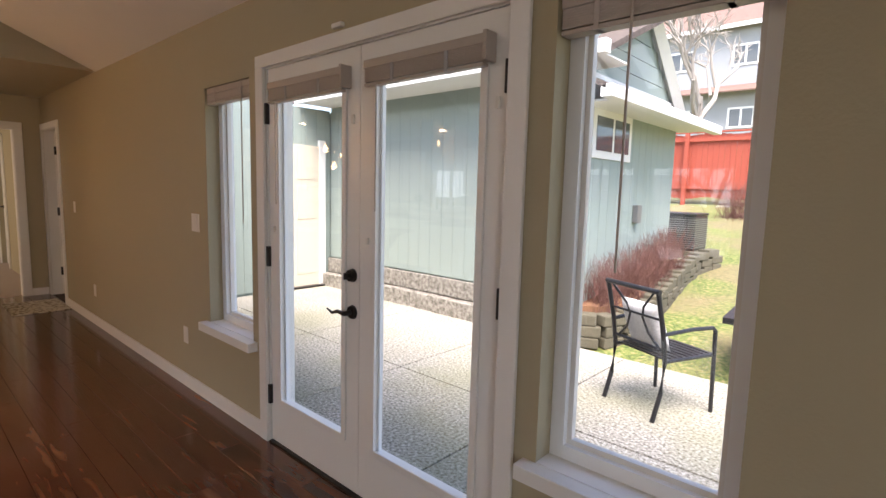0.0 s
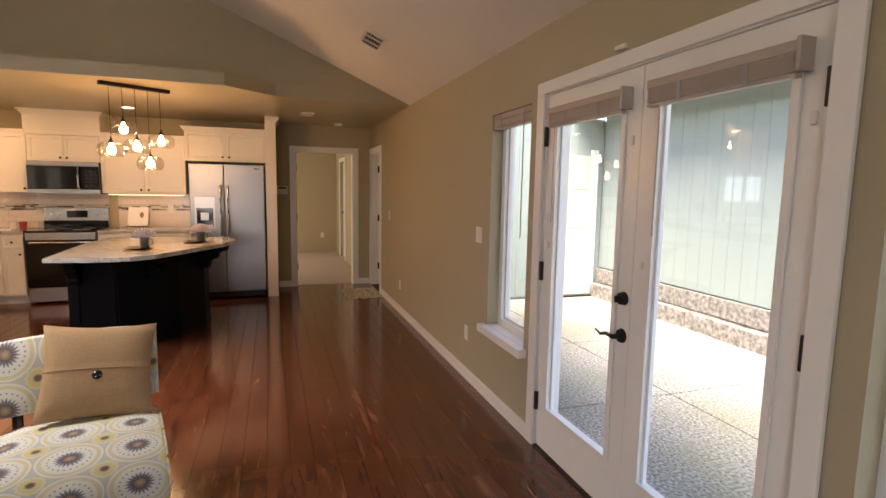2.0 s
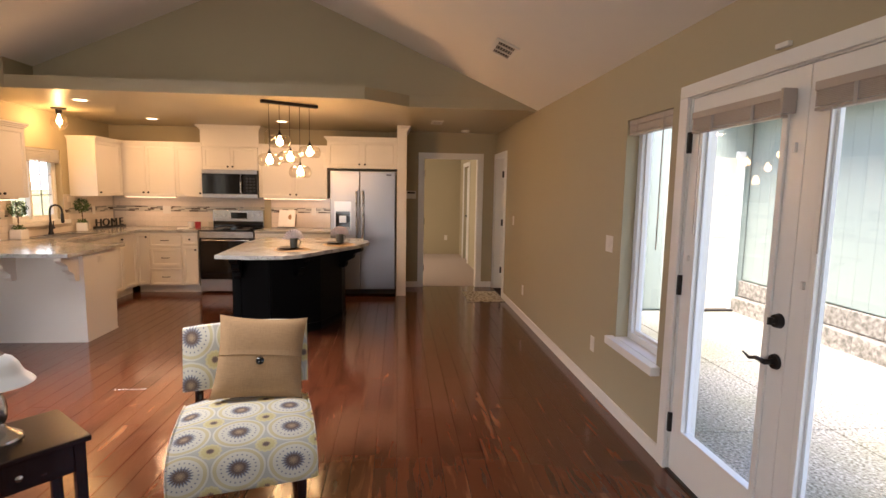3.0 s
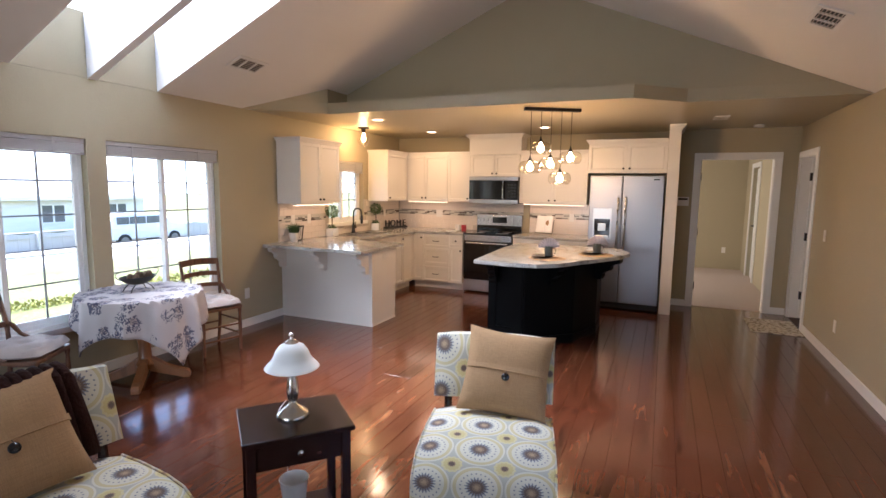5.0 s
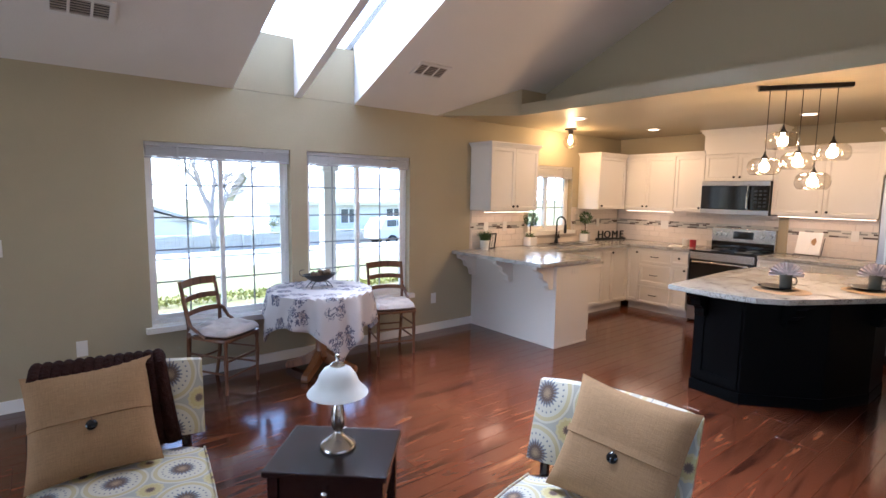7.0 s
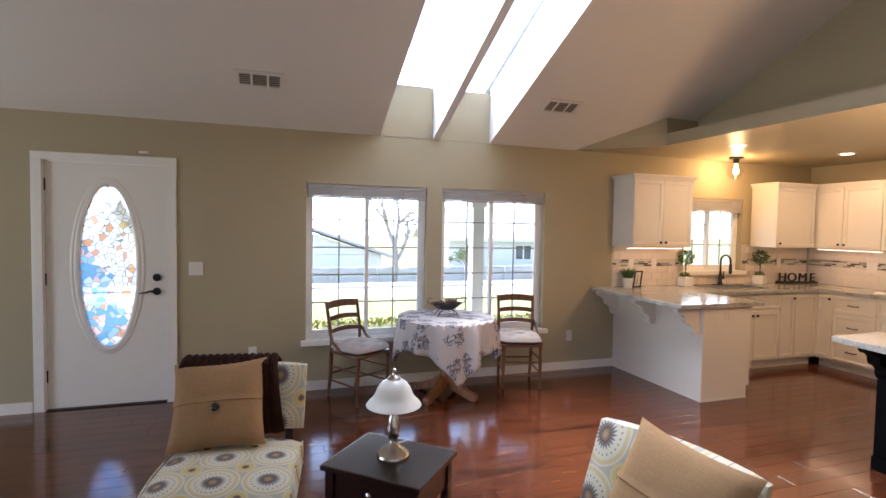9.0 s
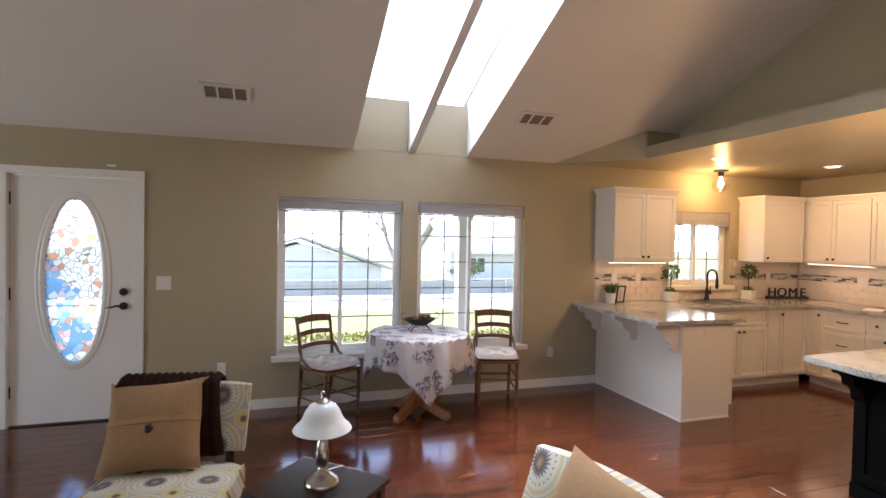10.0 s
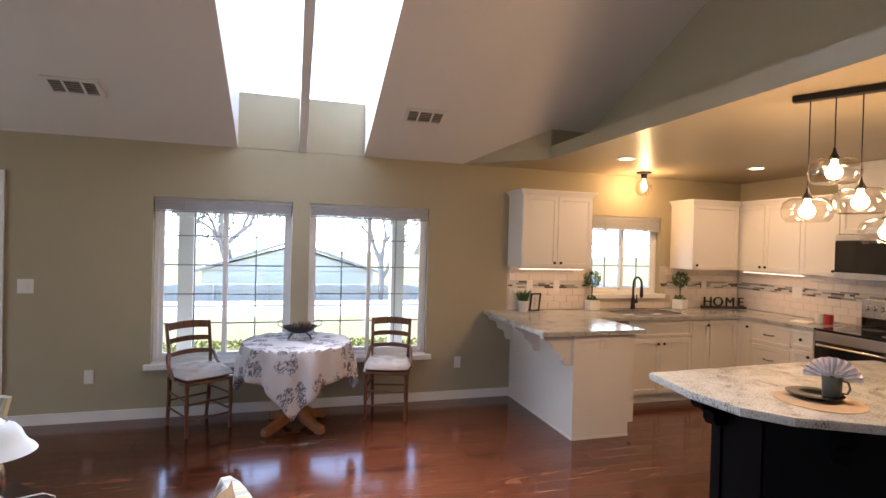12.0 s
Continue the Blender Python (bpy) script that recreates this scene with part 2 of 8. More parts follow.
def weave(name, colour):
    """Coarse plain-woven cloth: crossed threads with slubs and a slow change of tone."""
    m = mat(name, colour, 0.95, vary=0.14, vary_scale=7, spec=0.2)
    n, l = m.node_tree.nodes, m.node_tree.links
    b = n["Principled BSDF"]
    tc = n.new("ShaderNodeTexCoord")
    out = []
    for k in (0, 1):
        mp, t = n.new("ShaderNodeMapping"), n.new("ShaderNodeTexNoise")
        sc = [480.0, 480.0, 40.0]
        sc[k] = 26.0
        mp.inputs["Scale"].default_value = sc
        t.inputs["Scale"].default_value, t.inputs["Detail"].default_value = 1.0, 3
        l.new(tc.outputs["Object"], mp.inputs["Vector"])
        l.new(mp.outputs["Vector"], t.inputs["Vector"])
        out.append(t.outputs["Fac"])
    both = maths(n, l, "ADD", out[0], out[1])
    tone = n.new("ShaderNodeMapRange")
    tone.inputs["From Min"].default_value, tone.inputs["From Max"].default_value = 0.7, 1.3
    tone.inputs["To Min"].default_value, tone.inputs["To Max"].default_value = 0.86, 1.12
    l.new(both, tone.inputs["Value"])
    mx = n.new("ShaderNodeMix")
    mx.data_type, mx.blend_type = "RGBA", "MULTIPLY"
    mx.inputs["Factor"].default_value = 1
    old = b.inputs["Base Color"].links[0].from_socket
    l.new(old, mx.inputs["A"])
    l.new(tone.outputs["Result"], mx.inputs["B"])
    l.new(mx.outputs["Result"], b.inputs["Base Color"])
    bp = n.new("ShaderNodeBump")
    bp.inputs["Strength"].default_value, bp.inputs["Distance"].default_value = 0.4, 0.003
    l.new(both, bp.inputs["Height"])
    l.new(bp.outputs["Normal"], b.inputs["Normal"])
    return m


def steel(name, colour=(0.6, 0.6, 0.6), rough=0.28, axis=1):
    m = mat(name, colour, rough, 1.0)
    n, l = m.node_tree.nodes, m.node_tree.links
    tc, mp, t, bp = n.new("ShaderNodeTexCoord"), n.new("ShaderNodeMapping"), n.new("ShaderNodeTexNoise"), n.new("ShaderNodeBump")
    sc = [500.0, 500.0, 500.0]
    sc[axis] = 4.0
    mp.inputs["Scale"].default_value = sc
    t.inputs["Scale"].default_value = 1.0
    bp.inputs["Strength"].default_value, bp.inputs["Distance"].default_value = 0.12, 0.002
    l.new(tc.outputs["Object"], mp.inputs["Vector"])
    l.new(mp.outputs["Vector"], t.inputs["Vector"])
    l.new(t.outputs["Fac"], bp.inputs["Height"])
    l.new(bp.outputs["Normal"], n["Principled BSDF"].inputs["Normal"])
    return m


def speckle(name, stops, scale, rough=0.9, bump=0.4, big=None):
    """Loose or grainy surface in several tones: gravel, carpet, shingle, grass."""
    m = mat(name, stops[0][1], rough)
    n, l = m.node_tree.nodes, m.node_tree.links
    geo, t, bp = n.new("ShaderNodeNewGeometry"), n.new("ShaderNodeTexNoise"), n.new("ShaderNodeBump")
    t.inputs["Scale"].default_value, t.inputs["Detail"].default_value = scale, 3
    l.new(geo.outputs["Position"], t.inputs["Vector"])
    r = ramp(n, stops)
    l.new(t.outputs["Fac"], r.inputs["Fac"])
    last = r.outputs["Color"]
    if big:
        t2, mx, r2 = n.new("ShaderNodeTexNoise"), n.new("ShaderNodeMix"), ramp(n, [(0.42, (0, 0, 0)), (0.62, (1, 1, 1))])
        t2.inputs["Scale"].default_value, t2.inputs["Detail"].default_value = big[0], 8
        mx.data_type = "RGBA"
        mx.inputs["B"].default_value = (*big[1], 1)
        l.new(geo.outputs["Position"], t2.inputs["Vector"])
        l.new(t2.outputs["Fac"], r2.inputs["Fac"])
        l.new(maths(n, l, "MULTIPLY", r2.outputs["Color"], big[2]), mx.inputs["Factor"])
        l.new(last, mx.inputs["A"])
        last = mx.outputs["Result"]
    l.new(last, n["Principled BSDF"].inputs["Base Color"])
    bp.inputs["Strength"].default_value, bp.inputs["Distance"].default_value = bump, 0.01
    l.new(t.outputs["Fac"], bp.inputs["Height"])
    l.new(bp.outputs["Normal"], n["Principled BSDF"].inputs["Normal"])
    return m


M_WALL = mat("wall_paint", (0.385, 0.33, 0.215), 0.75, bump=0.12, scale=90, vary=0.03, vary_scale=1.2)
M_CEIL = mat("ceiling_paint", (0.74, 0.7, 0.635), 0.85, bump=0.15, scale=70, vary=0.02)
M_CEILK = mat("kitchen_ceiling_paint", (0.385, 0.33, 0.215), 0.34, bump=0.06, scale=60, vary=0.03, vary_scale=1.2)
M_SHAFT = mat("shaft_paint", (0.8, 0.79, 0.76), 0.85, bump=0.1, scale=70)
M_WHITE = mat("white_paint", (0.78, 0.76, 0.72), 0.32, bump=0.03, scale=25, vary=0.02)
M_VINYL = mat("white_vinyl", (0.8, 0.8, 0.79), 0.35)
M_CAB = mat("cabinet_white", (0.75, 0.71, 0.65), 0.3, bump=0.03, scale=30, vary=0.02)
M_PLANK = wood("floor_plank", (0.022, 0.007, 0.004), (0.094, 0.027, 0.0115), (0.23, 0.092, 0.037), 0.14, 0, 11.0, "object", 0.25, 0.05)
M_PLANK_ALL = wood("floor_plank_rest", (0.022, 0.007, 0.004), (0.094, 0.027, 0.0115), (0.23, 0.092, 0.037), 0.14, 0, 11.0, "island", 0.25, 0.05)
M_SLAB = mat("subfloor", (0.04, 0.02, 0.015), 0.8)
# glazing bars seen against daylight: their shade is put into the grey
M_GRILLE = mat("backlit_glazing_bar", (0.3, 0.32, 0.34), 0.5)
M_GRANITE = granite("granite")
M_BLACKCAB = mat("black_cabinet", (0.002, 0.0025, 0.003), 0.5, bump=0.03, scale=30, spec=0.1)
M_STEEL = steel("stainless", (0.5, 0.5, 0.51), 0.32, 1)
# darker stainless for the fridge doors, offsetting the bright room they mirror
M_STEELV = steel("stainless_upright_dark", (0.34, 0.34, 0.36), 0.36, 2)
# lighter copy for range panel and trim, where plain stainless mirrored dark
M_STEELB = steel("bright_stainless", (0.55, 0.54, 0.53), 0.26, 1)
M_CHROME = mat("bright_metal", (0.7, 0.69, 0.67), 0.15, 1.0)
M_NICKEL = mat("satin_nickel", (0.55, 0.52, 0.48), 0.22, 1.0)
M_BRONZE = mat("dark_bronze", (0.014, 0.011, 0.01), 0.38, 0.25)
M_BLACK = mat("black_gloss", (0.006, 0.006, 0.007), 0.08)
M_BLACKM = mat("black_matt", (0.012, 0.012, 0.012), 0.5)
M_TILE = mat("subway_tile", (0.74, 0.66, 0.58), 0.14, vary=0.04, vary_scale=6)
M_GROUT = mat("grout", (0.52, 0.46, 0.4), 0.9)
M_MOSA = mat("mosaic_dark", (0.12, 0.095, 0.08), 0.15)
M_MOSB = mat("mosaic_grey", (0.3, 0.29, 0.27), 0.15)
M_MOSC = mat("mosaic_pale", (0.6, 0.57, 0.5), 0.15)
M_ESPRESSO = wood("espresso_wood", (0.006, 0.003, 0.003), (0.018, 0.007, 0.006), (0.035, 0.012, 0.009), 0.24, 0, 10)
M_OAK = wood("dining_wood", (0.06, 0.025, 0.01), (0.15, 0.065, 0.028), (0.27, 0.13, 0.06), 0.38, 2, 14)
M_PINE = wood("pedestal_wood", (0.12, 0.05, 0.02), (0.28, 0.12, 0.045), (0.4, 0.19, 0.08), 0.35, 2, 10)
M_COTTON = mat("cotton_cushion", (0.5, 0.45, 0.42), 0.95, bump=0.25, scale=120, vary=0.06, vary_scale=9)
M_CLOTH = flower_cloth("flower_cloth")
M_FAB_SEAT = medallion_fabric("medallion_seat", 0, 1, (0.25 + 0.43 / 0.225, 0.1))
M_FAB_BACK = medallion_fabric("medallion_back", 1, 2, (0.2, 0.62))
M_BURLAP = weave("burlap", (0.325, 0.2, 0.102))
M_FUR = mat("brown_plush", (0.026, 0.0095, 0.007), 0.9, bump=0.9, scale=70, vary=0.45, vary_scale=16, spec=0.1)
M_GLASS = glass("clear_glass")
M_GLOBE = glass("globe_glass", (0.97, 0.94, 0.88), 0.02, 0.16)
M_OPAL = mat("opal_glass", (0.78, 0.8, 0.79), 0.3, vary=0.06, vary_scale=14)
M_CERAM = mat("white_ceramic", (0.75, 0.73, 0.7), 0.25)
M_SLAT = mat("blind_slat", (0.42, 0.36, 0.31), 0.45, vary=0.05)
M_SLATW = mat("pale_blind_slat", (0.36, 0.35, 0.35), 0.45, vary=0.06)
M_BULB = glow("warm_bulb", (1.0, 0.62, 0.29), 14.0)
M_UNDER = glow("warm_strip", (1.0, 0.62, 0.36), 2.2)
M_CARPET = speckle("carpet", [(0.3, (0.34, 0.27, 0.23)), (0.7, (0.5, 0.42, 0.37))], 160.0, 0.95, 0.5)
M_PLASTIC = mat("white_plastic", (0.72, 0.69, 0.64), 0.4)
M_LEAF = mat("plant_leaf", (0.055, 0.11, 0.03), 0.6, vary=0.35, vary_scale=40)
M_STEM = mat("plant_stem", (0.12, 0.08, 0.05), 0.8)
M_PAPER = mat("paper", (0.75, 0.73, 0.7), 0.8)
M_RED = mat("red_ceramic", (0.35, 0.03, 0.04), 0.3)
M_MATBROWN = mat("woven_placemat", (0.42, 0.3, 0.18), 0.9, bump=0.5, scale=180, vary=0.15, vary_scale=60)
M_GREYCUP = mat("grey_stoneware", (0.09, 0.09, 0.075), 0.3, vary=0.2, vary_scale=20)
M_NAPKIN = mat("napkin", (0.7, 0.62, 0.62), 0.9, bump=0.2, scale=200, vary=0.55, vary_scale=38)
M_RUG = speckle("rug_pile", [(0.42, (0.2, 0.17, 0.12)), (0.5, (0.5, 0.46, 0.38)), (0.75, (0.56, 0.52, 0.44))], 26.0, 0.95, 0.4)


# ---- mesh helpers ----
def box(bm, x0, x1, y0, y1, z0, z1, m=None):
    vs = bmesh.ops.create_cube(bm, size=1.0)["verts"]
    t = Matrix.LocRotScale(((x0 + x1) / 2, (y0 + y1) / 2, (z0 + z1) / 2), None, (abs(x1 - x0), abs(y1 - y0), abs(z1 - z0)))
    bmesh.ops.transform(bm, matrix=(m @ t) if m else t, verts=vs)
    return vs


def bevel(bm, w, seg=2):
    bmesh.ops.bevel(bm, geom=list(bm.edges), offset=w, segments=seg, profile=0.6, affect="EDGES", clamp_overlap=True)


def prism(bm, outline, z0, z1, tops=None):
    """Upright solid over a plan outline, given anticlockwise."""
    lo = [bm.verts.new((x, y, z0)) for x, y in outline]
    hi = [bm.verts.new((x, y, z1 if tops is None else tops[i])) for i, (x, y) in enumerate(outline)]
    n = len(outline)
    bm.faces.new(lo[::-1]), bm.faces.new(hi)
    for i in range(n):
        bm.faces.new((lo[i], lo[(i + 1) % n], hi[(i + 1) % n], hi[i]))


def slab(bm, corners, thick):
    """A sheet through four or more 3D corners, thickened straight up."""
    lo = [bm.verts.new(c) for c in corners]
    hi = [bm.verts.new((c[0], c[1], c[2] + thick)) for c in corners]
    n = len(corners)
    bm.faces.new(lo[::-1]), bm.faces.new(hi)
    for i in range(n):
        bm.faces.new((lo[i], lo[(i + 1) % n], hi[(i + 1) % n], hi[i]))


def rod(bm, p, q, r0, r1=None, seg=12, caps=True):
    p, q = Vector(p), Vector(q)
    d = q - p
    vs = bmesh.ops.create_cone(bm, cap_ends=caps, segments=seg, radius1=r0, radius2=r0 if r1 is None else r1, depth=d.length)["verts"]
    bmesh.ops.transform(bm, matrix=Matrix.Translation((p + q) / 2) @ d.to_track_quat("Z", "Y").to_matrix().to_4x4(), verts=vs)
    return vs


def lathe(bm, profile, seg=28, centre=(0, 0, 0), squash=1.0):
    """Turned shape: profile of (radius, height) from bottom to top."""
    rings = []
    for r, z in profile:
        rings.append([bm.verts.new((centre[0] + r * math.cos(2 * math.pi * i / seg), centre[1] + squash * r * math.sin(2 * math.pi * i / seg), centre[2] + z)) for i in range(seg)])
    for a, b in zip(rings, rings[1:]):
        for i in range(seg):
            bm.faces.new((a[i], a[(i + 1) % seg], b[(i + 1) % seg], b[i]))
    if profile[0][0] > 1e-4:
        bm.faces.new(rings[0][::-1])
    if profile[-1][0] > 1e-4:
        bm.faces.new(rings[-1])


def tube(bm, pts, r, seg=8):
    """A bent round bar through the points."""
    pts = [Vector(p) for p in pts]
    rings = []
    for i, p in enumerate(pts):
        d = (pts[min(i + 1, len(pts) - 1)] - pts[max(i - 1, 0)]).normalized()
        q = d.to_track_quat("Z", "Y").to_matrix()
        rr = r[i] if isinstance(r, (list, tuple)) else r
        rings.append([bm.verts.new(p + q @ Vector((rr * math.cos(2 * math.pi * k / seg), rr * math.sin(2 * math.pi * k / seg), 0))) for k in range(seg)])
    for a, b in zip(rings, rings[1:]):
        for i in range(seg):
            bm.faces.new((a[i], a[(i + 1) % seg], b[(i + 1) % seg], b[i]))
    bm.faces.new(rings[0][::-1]), bm.faces.new(rings[-1])


def solid(name, bm, material, smooth=False):
    me = bpy.data.meshes.new(name)
    bmesh.ops.recalc_face_normals(bm, faces=bm.faces)
    bm.to_mesh(me)
    bm.free()
    if smooth:
        me.shade_smooth()
        me.set_sharp_from_angle(angle=radians(38))
    me.materials.append(material)
    return new(name, me)


def part(name, bm, material, parent, label="", smooth=False):
    """One mesh object under a thing or under a part."""
    ob = solid(name, bm, material, smooth)
    ob.parent = parent
    if label:
        ob["label"] = label
    return ob


def thing(name, m, label, category, group=""):
    ob = new(name)
    ob.empty_display_size = 0.1
    ob.matrix_world = m
    return tagged(ob, label, category, group)


def bmn():
    return bmesh.new()


def bx(x0, x1, y0, y1, z0, z1, w=0.0, seg=2):
    bm = bmesh.new()
    box(bm, x0, x1, y0, y1, z0, z1)
    if w:
        bevel(bm, w, seg)
    return bm


def structure(name, bm, material, label, category, smooth=False):
    return tagged(solid(name, bm, material, smooth), label, category, "", "structure")


# ---- plan ----
YF, YW = 1.99, -3.85          # inner faces of the garden wall and the street wall
YFO, YWO = 2.15, -4.01        # their outer faces
XE, XK, XH = 4.2, -7.6, -7.45  # end wall, kitchen wall, hall wall
ZE, RIDGE_Y = 2.43, -0.93     # eaves height and the ridge line
PITCH = 0.43
ZR = ZE + (RIDGE_Y - YW) * PITCH
XG = -5.05                    # gable over the kitchen


def wall_x(name, x0, x1, y0, y1, z1, holes, material, label):
    """A wall along x with rectangular holes (x0, x1, z0, z1)."""
    bm = bmn()
    x = x0
    for hx0, hx1, hz0, hz1 in sorted(holes):
        box(bm, x, hx0, y0, y1, 0, z1)
        if hz0 > 0:
            box(bm, hx0, hx1, y0, y1, 0, hz0)
        box(bm, hx0, hx1, y0, y1, hz1, z1)
        x = hx1
    box(bm, x, x1, y0, y1, 0, z1)
    return structure(name, bm, material, label, "wall")


FD = (-2.03, -0.44, 0.0, 2.065)
SW = (-2.76, -2.19, 0.545, 2.03)
RW = (-0.288, 0.30, 0.55, 2.03)
HD = (-7.36, -6.62, 0.0, 2.05)
W1 = (-2.315, -1.145, 0.475, 1.95)
W2 = (-3.645, -2.475, 0.475, 1.95)
KW = (-6.45, -5.54, 1.08, 1.965)
DR = (-0.002, 0.914, 0.0, 2.06)
wall_x("wall_north", -7.57, XE, YF, YFO, ZE, [FD, SW, RW, HD], M_WALL, "khaki painted wall with glazed double doors")
wall_x("wall_south", XK - 0.15, XE, YWO, YW, ZE, [W1, W2, KW, DR], M_WALL, "khaki painted wall with front door and windows")
# end wall out of view; its window opening is added to admit fill light
bm = bmn()
box(bm, XE, XE + 0.15, YWO, -2.7, 0, ZE)
box(bm, XE, XE + 0.15, -0.5, YFO, 0, ZE)
box(bm, XE, XE + 0.15, -2.7, -0.5, 0, 0.6)
box(bm, XE, XE + 0.15, -2.7, -0.5, 2.0, ZE)
prism(bm, [(XE, YWO), (XE + 0.15, YWO), (XE + 0.15, RIDGE_Y), (XE, RIDGE_Y)], ZE, ZR, [ZE, ZE, ZR, ZR])
prism(bm, [(XE, RIDGE_Y), (XE + 0.15, RIDGE_Y), (XE + 0.15, YFO), (XE, YFO)], ZE, ZR, [ZR, ZR, ZE, ZE])
structure("wall_east", bm, M_WALL, "plain khaki painted end wall", "wall")
# frame of the added end window, never in view
bm = bmn()
for y0, y1, z0, z1 in ((-2.7, -2.64, 0.6, 2.0), (-0.56, -0.5, 0.6, 2.0), (-2.64, -0.56, 0.6, 0.66), (-2.64, -0.56, 1.94, 2.0), (-1.63, -1.57, 0.66, 1.94)):
    box(bm, XE + 0.05, XE + 0.11, y0, y1, z0, z1)
structure("window_end_added", bm, M_VINYL, "white framed window added in the unseen end wall", "window")
structure("wall_kitchen", bx(XK - 0.15, XK, YW, 0.60, 0, ZE), M_WALL, "khaki painted kitchen wall behind white cabinets", "wall")
bm = bmn()
HH = (0.857, 1.728)
box(bm, XH - 0.12, XH, 0.60, HH[0], 0, ZE)
box(bm, XH - 0.12, XH, HH[1], YF, 0, ZE)
box(bm, XH - 0.12, XH, HH[0], HH[1], 2.045, ZE)
structure("wall_hall", bm, M_WALL, "khaki painted wall with open bedroom doorway", "wall")

# kitchen ceiling with its dropped front edge and plant ledge
EDGE = [(-3.99, YW), (-4.65, -3.20), (-4.65, 0.13), (XG, 0.58), (XG, YF)]
bm = bmn()
prism(bm, [(-11.7, YF), (-11.7, YW)] + EDGE[0:1] + EDGE[1:], ZE, 2.55)
structure("ceiling_kitchen", bm, M_CEILK, "low khaki painted kitchen ceiling with ledge", "ceiling")
bm = bmn()
prism(bm, [(XG - 0.1, YW), (XG, YW), (XG, RIDGE_Y), (XG - 0.1, RIDGE_Y)], 2.551, ZR, [2.56, 2.56, ZR, ZR])
prism(bm, [(XG - 0.1, RIDGE_Y), (XG, RIDGE_Y), (XG, YF), (XG - 0.1, YF)], 2.551, ZR, [ZR, ZR, 2.56, 2.56])
prism(bm, [(-4.29, -3.90), (-3.99, YW), (-4.65, -3.20), (-4.80, -3.35)], 2.551, 2.7, [2.56, 2.56, 2.71, 2.71])
box(bm, XG, -4.66, -3.30, -3.2, 2.551, 2.71)
structure("wall_gable", bm, M_WALL, "khaki painted gable above the kitchen", "wall")


def zc(y):
    return ZE + ((y - YW) if y < RIDGE_Y else (YF - y)) * PITCH


SKY = (-2.98, -1.82, -3.85, -1.55)
GLZ = 0.51
bm = bmn()


def cp(x, y):
    return (x, y, zc(y))


slab(bm, [cp(XG, -3.2), cp(-4.65, -3.2), cp(-3.99, YW), cp(SKY[0], YW), cp(SKY[0], SKY[3]), cp(SKY[0], RIDGE_Y), cp(XG, RIDGE_Y)], 0.12)
slab(bm, [cp(SKY[0], SKY[3]), cp(SKY[1], SKY[3]), cp(SKY[1], RIDGE_Y), cp(SKY[0], RIDGE_Y)], 0.12)
slab(bm, [cp(SKY[1], YW), cp(XE, YW), cp(XE, RIDGE_Y), cp(SKY[1], RIDGE_Y)], 0.12)
structure("ceiling_south", bm, M_CEIL, "sloping off-white ceiling with skylight well", "ceiling")
bm = bmn()
slab(bm, [cp(XG, RIDGE_Y), cp(XE, RIDGE_Y), cp(XE, YF), cp(XG, YF)], 0.12)
structure("ceiling_north", bm, M_CEIL, "sloping off-white ceiling", "ceiling")
# skylight wells
bm = bmn()
for a, b in ((SKY[0] - 0.05, SKY[0]), (SKY[1], SKY[1] + 0.05)):
    prism(bm, [(a, SKY[2]), (b, SKY[2]), (b, SKY[3]), (a, SKY[3])], 0, 1)
    vs = list(bm.verts)[-8:]
    for v in vs:
        v.co.z = zc(v.co.y) + (0.121 if v.co.z < 0.5 else GLZ + 0.05)
prism(bm, [(SKY[0], SKY[3]), (SKY[1], SKY[3]), (SKY[1], SKY[3] + 0.05), (SKY[0], SKY[3] + 0.05)], zc(SKY[3]) + 0.121, zc(SKY[3]) + GLZ + 0.05)
# white facing of the cut ceiling edges
for a, b in ((SKY[0], SKY[0] + 0.004), (SKY[1] - 0.004, SKY[1])):
    prism(bm, [(a, SKY[2]), (b, SKY[2]), (b, SKY[3]), (a, SKY[3])], 0, 1)
    for v in list(bm.verts)[-8:]:
        v.co.z = zc(v.co.y) + (0.0 if v.co.z < 0.5 else GLZ + 0.04)
structure("skylight_well", bm, M_SHAFT, "white painted skylight well", "skylight")
structure("wall_well", bx(SKY[0] - 0.05, SKY[1] + 0.05, YWO, YW, ZE + 0.002, ZE + GLZ), M_WALL, "khaki wall rising into the skylight well", "wall")
bm = bmn()
prism(bm, [(-2.43, YW + 0.002), (-2.36, YW + 0.002), (-2.36, SKY[3]), (-2.43, SKY[3])], 0, 1)
for v in bm.verts:
    v.co.z = zc(v.co.y) + (-0.005 if v.co.z < 0.5 else GLZ + 0.03)
structure("trim_skylight", bm, M_SHAFT, "white beam dividing the two skylights", "beam")
for a, b in ((SKY[0], -2.43), (-2.36, SKY[1])):
    bm = bmn()
    slab(bm, [(a, YW, zc(YW) + GLZ), (b, YW, zc(YW) + GLZ), (b, SKY[3], zc(SKY[3]) + GLZ), (a, SKY[3], zc(SKY[3]) + GLZ)], 0.006)
    sk = structure("window_skylight", bm, M_GLASS, "clear skylight pane", "skylight")
    sk.visible_shadow = False
# roof over everything, with the skylight opening left free
bm = bmn()
RO = 0.56
for x0, x1 in ((-12.0, SKY[0] - 0.05), (SKY[1] + 0.05, XE + 0.5)):
    slab(bm, [(x0, -6.3, zc(-3.85) + RO - 0.92), (x1, -6.3, zc(-3.85) + RO - 0.92), (x1, RIDGE_Y, ZR + RO), (x0, RIDGE_Y, ZR + RO)], 0.08)
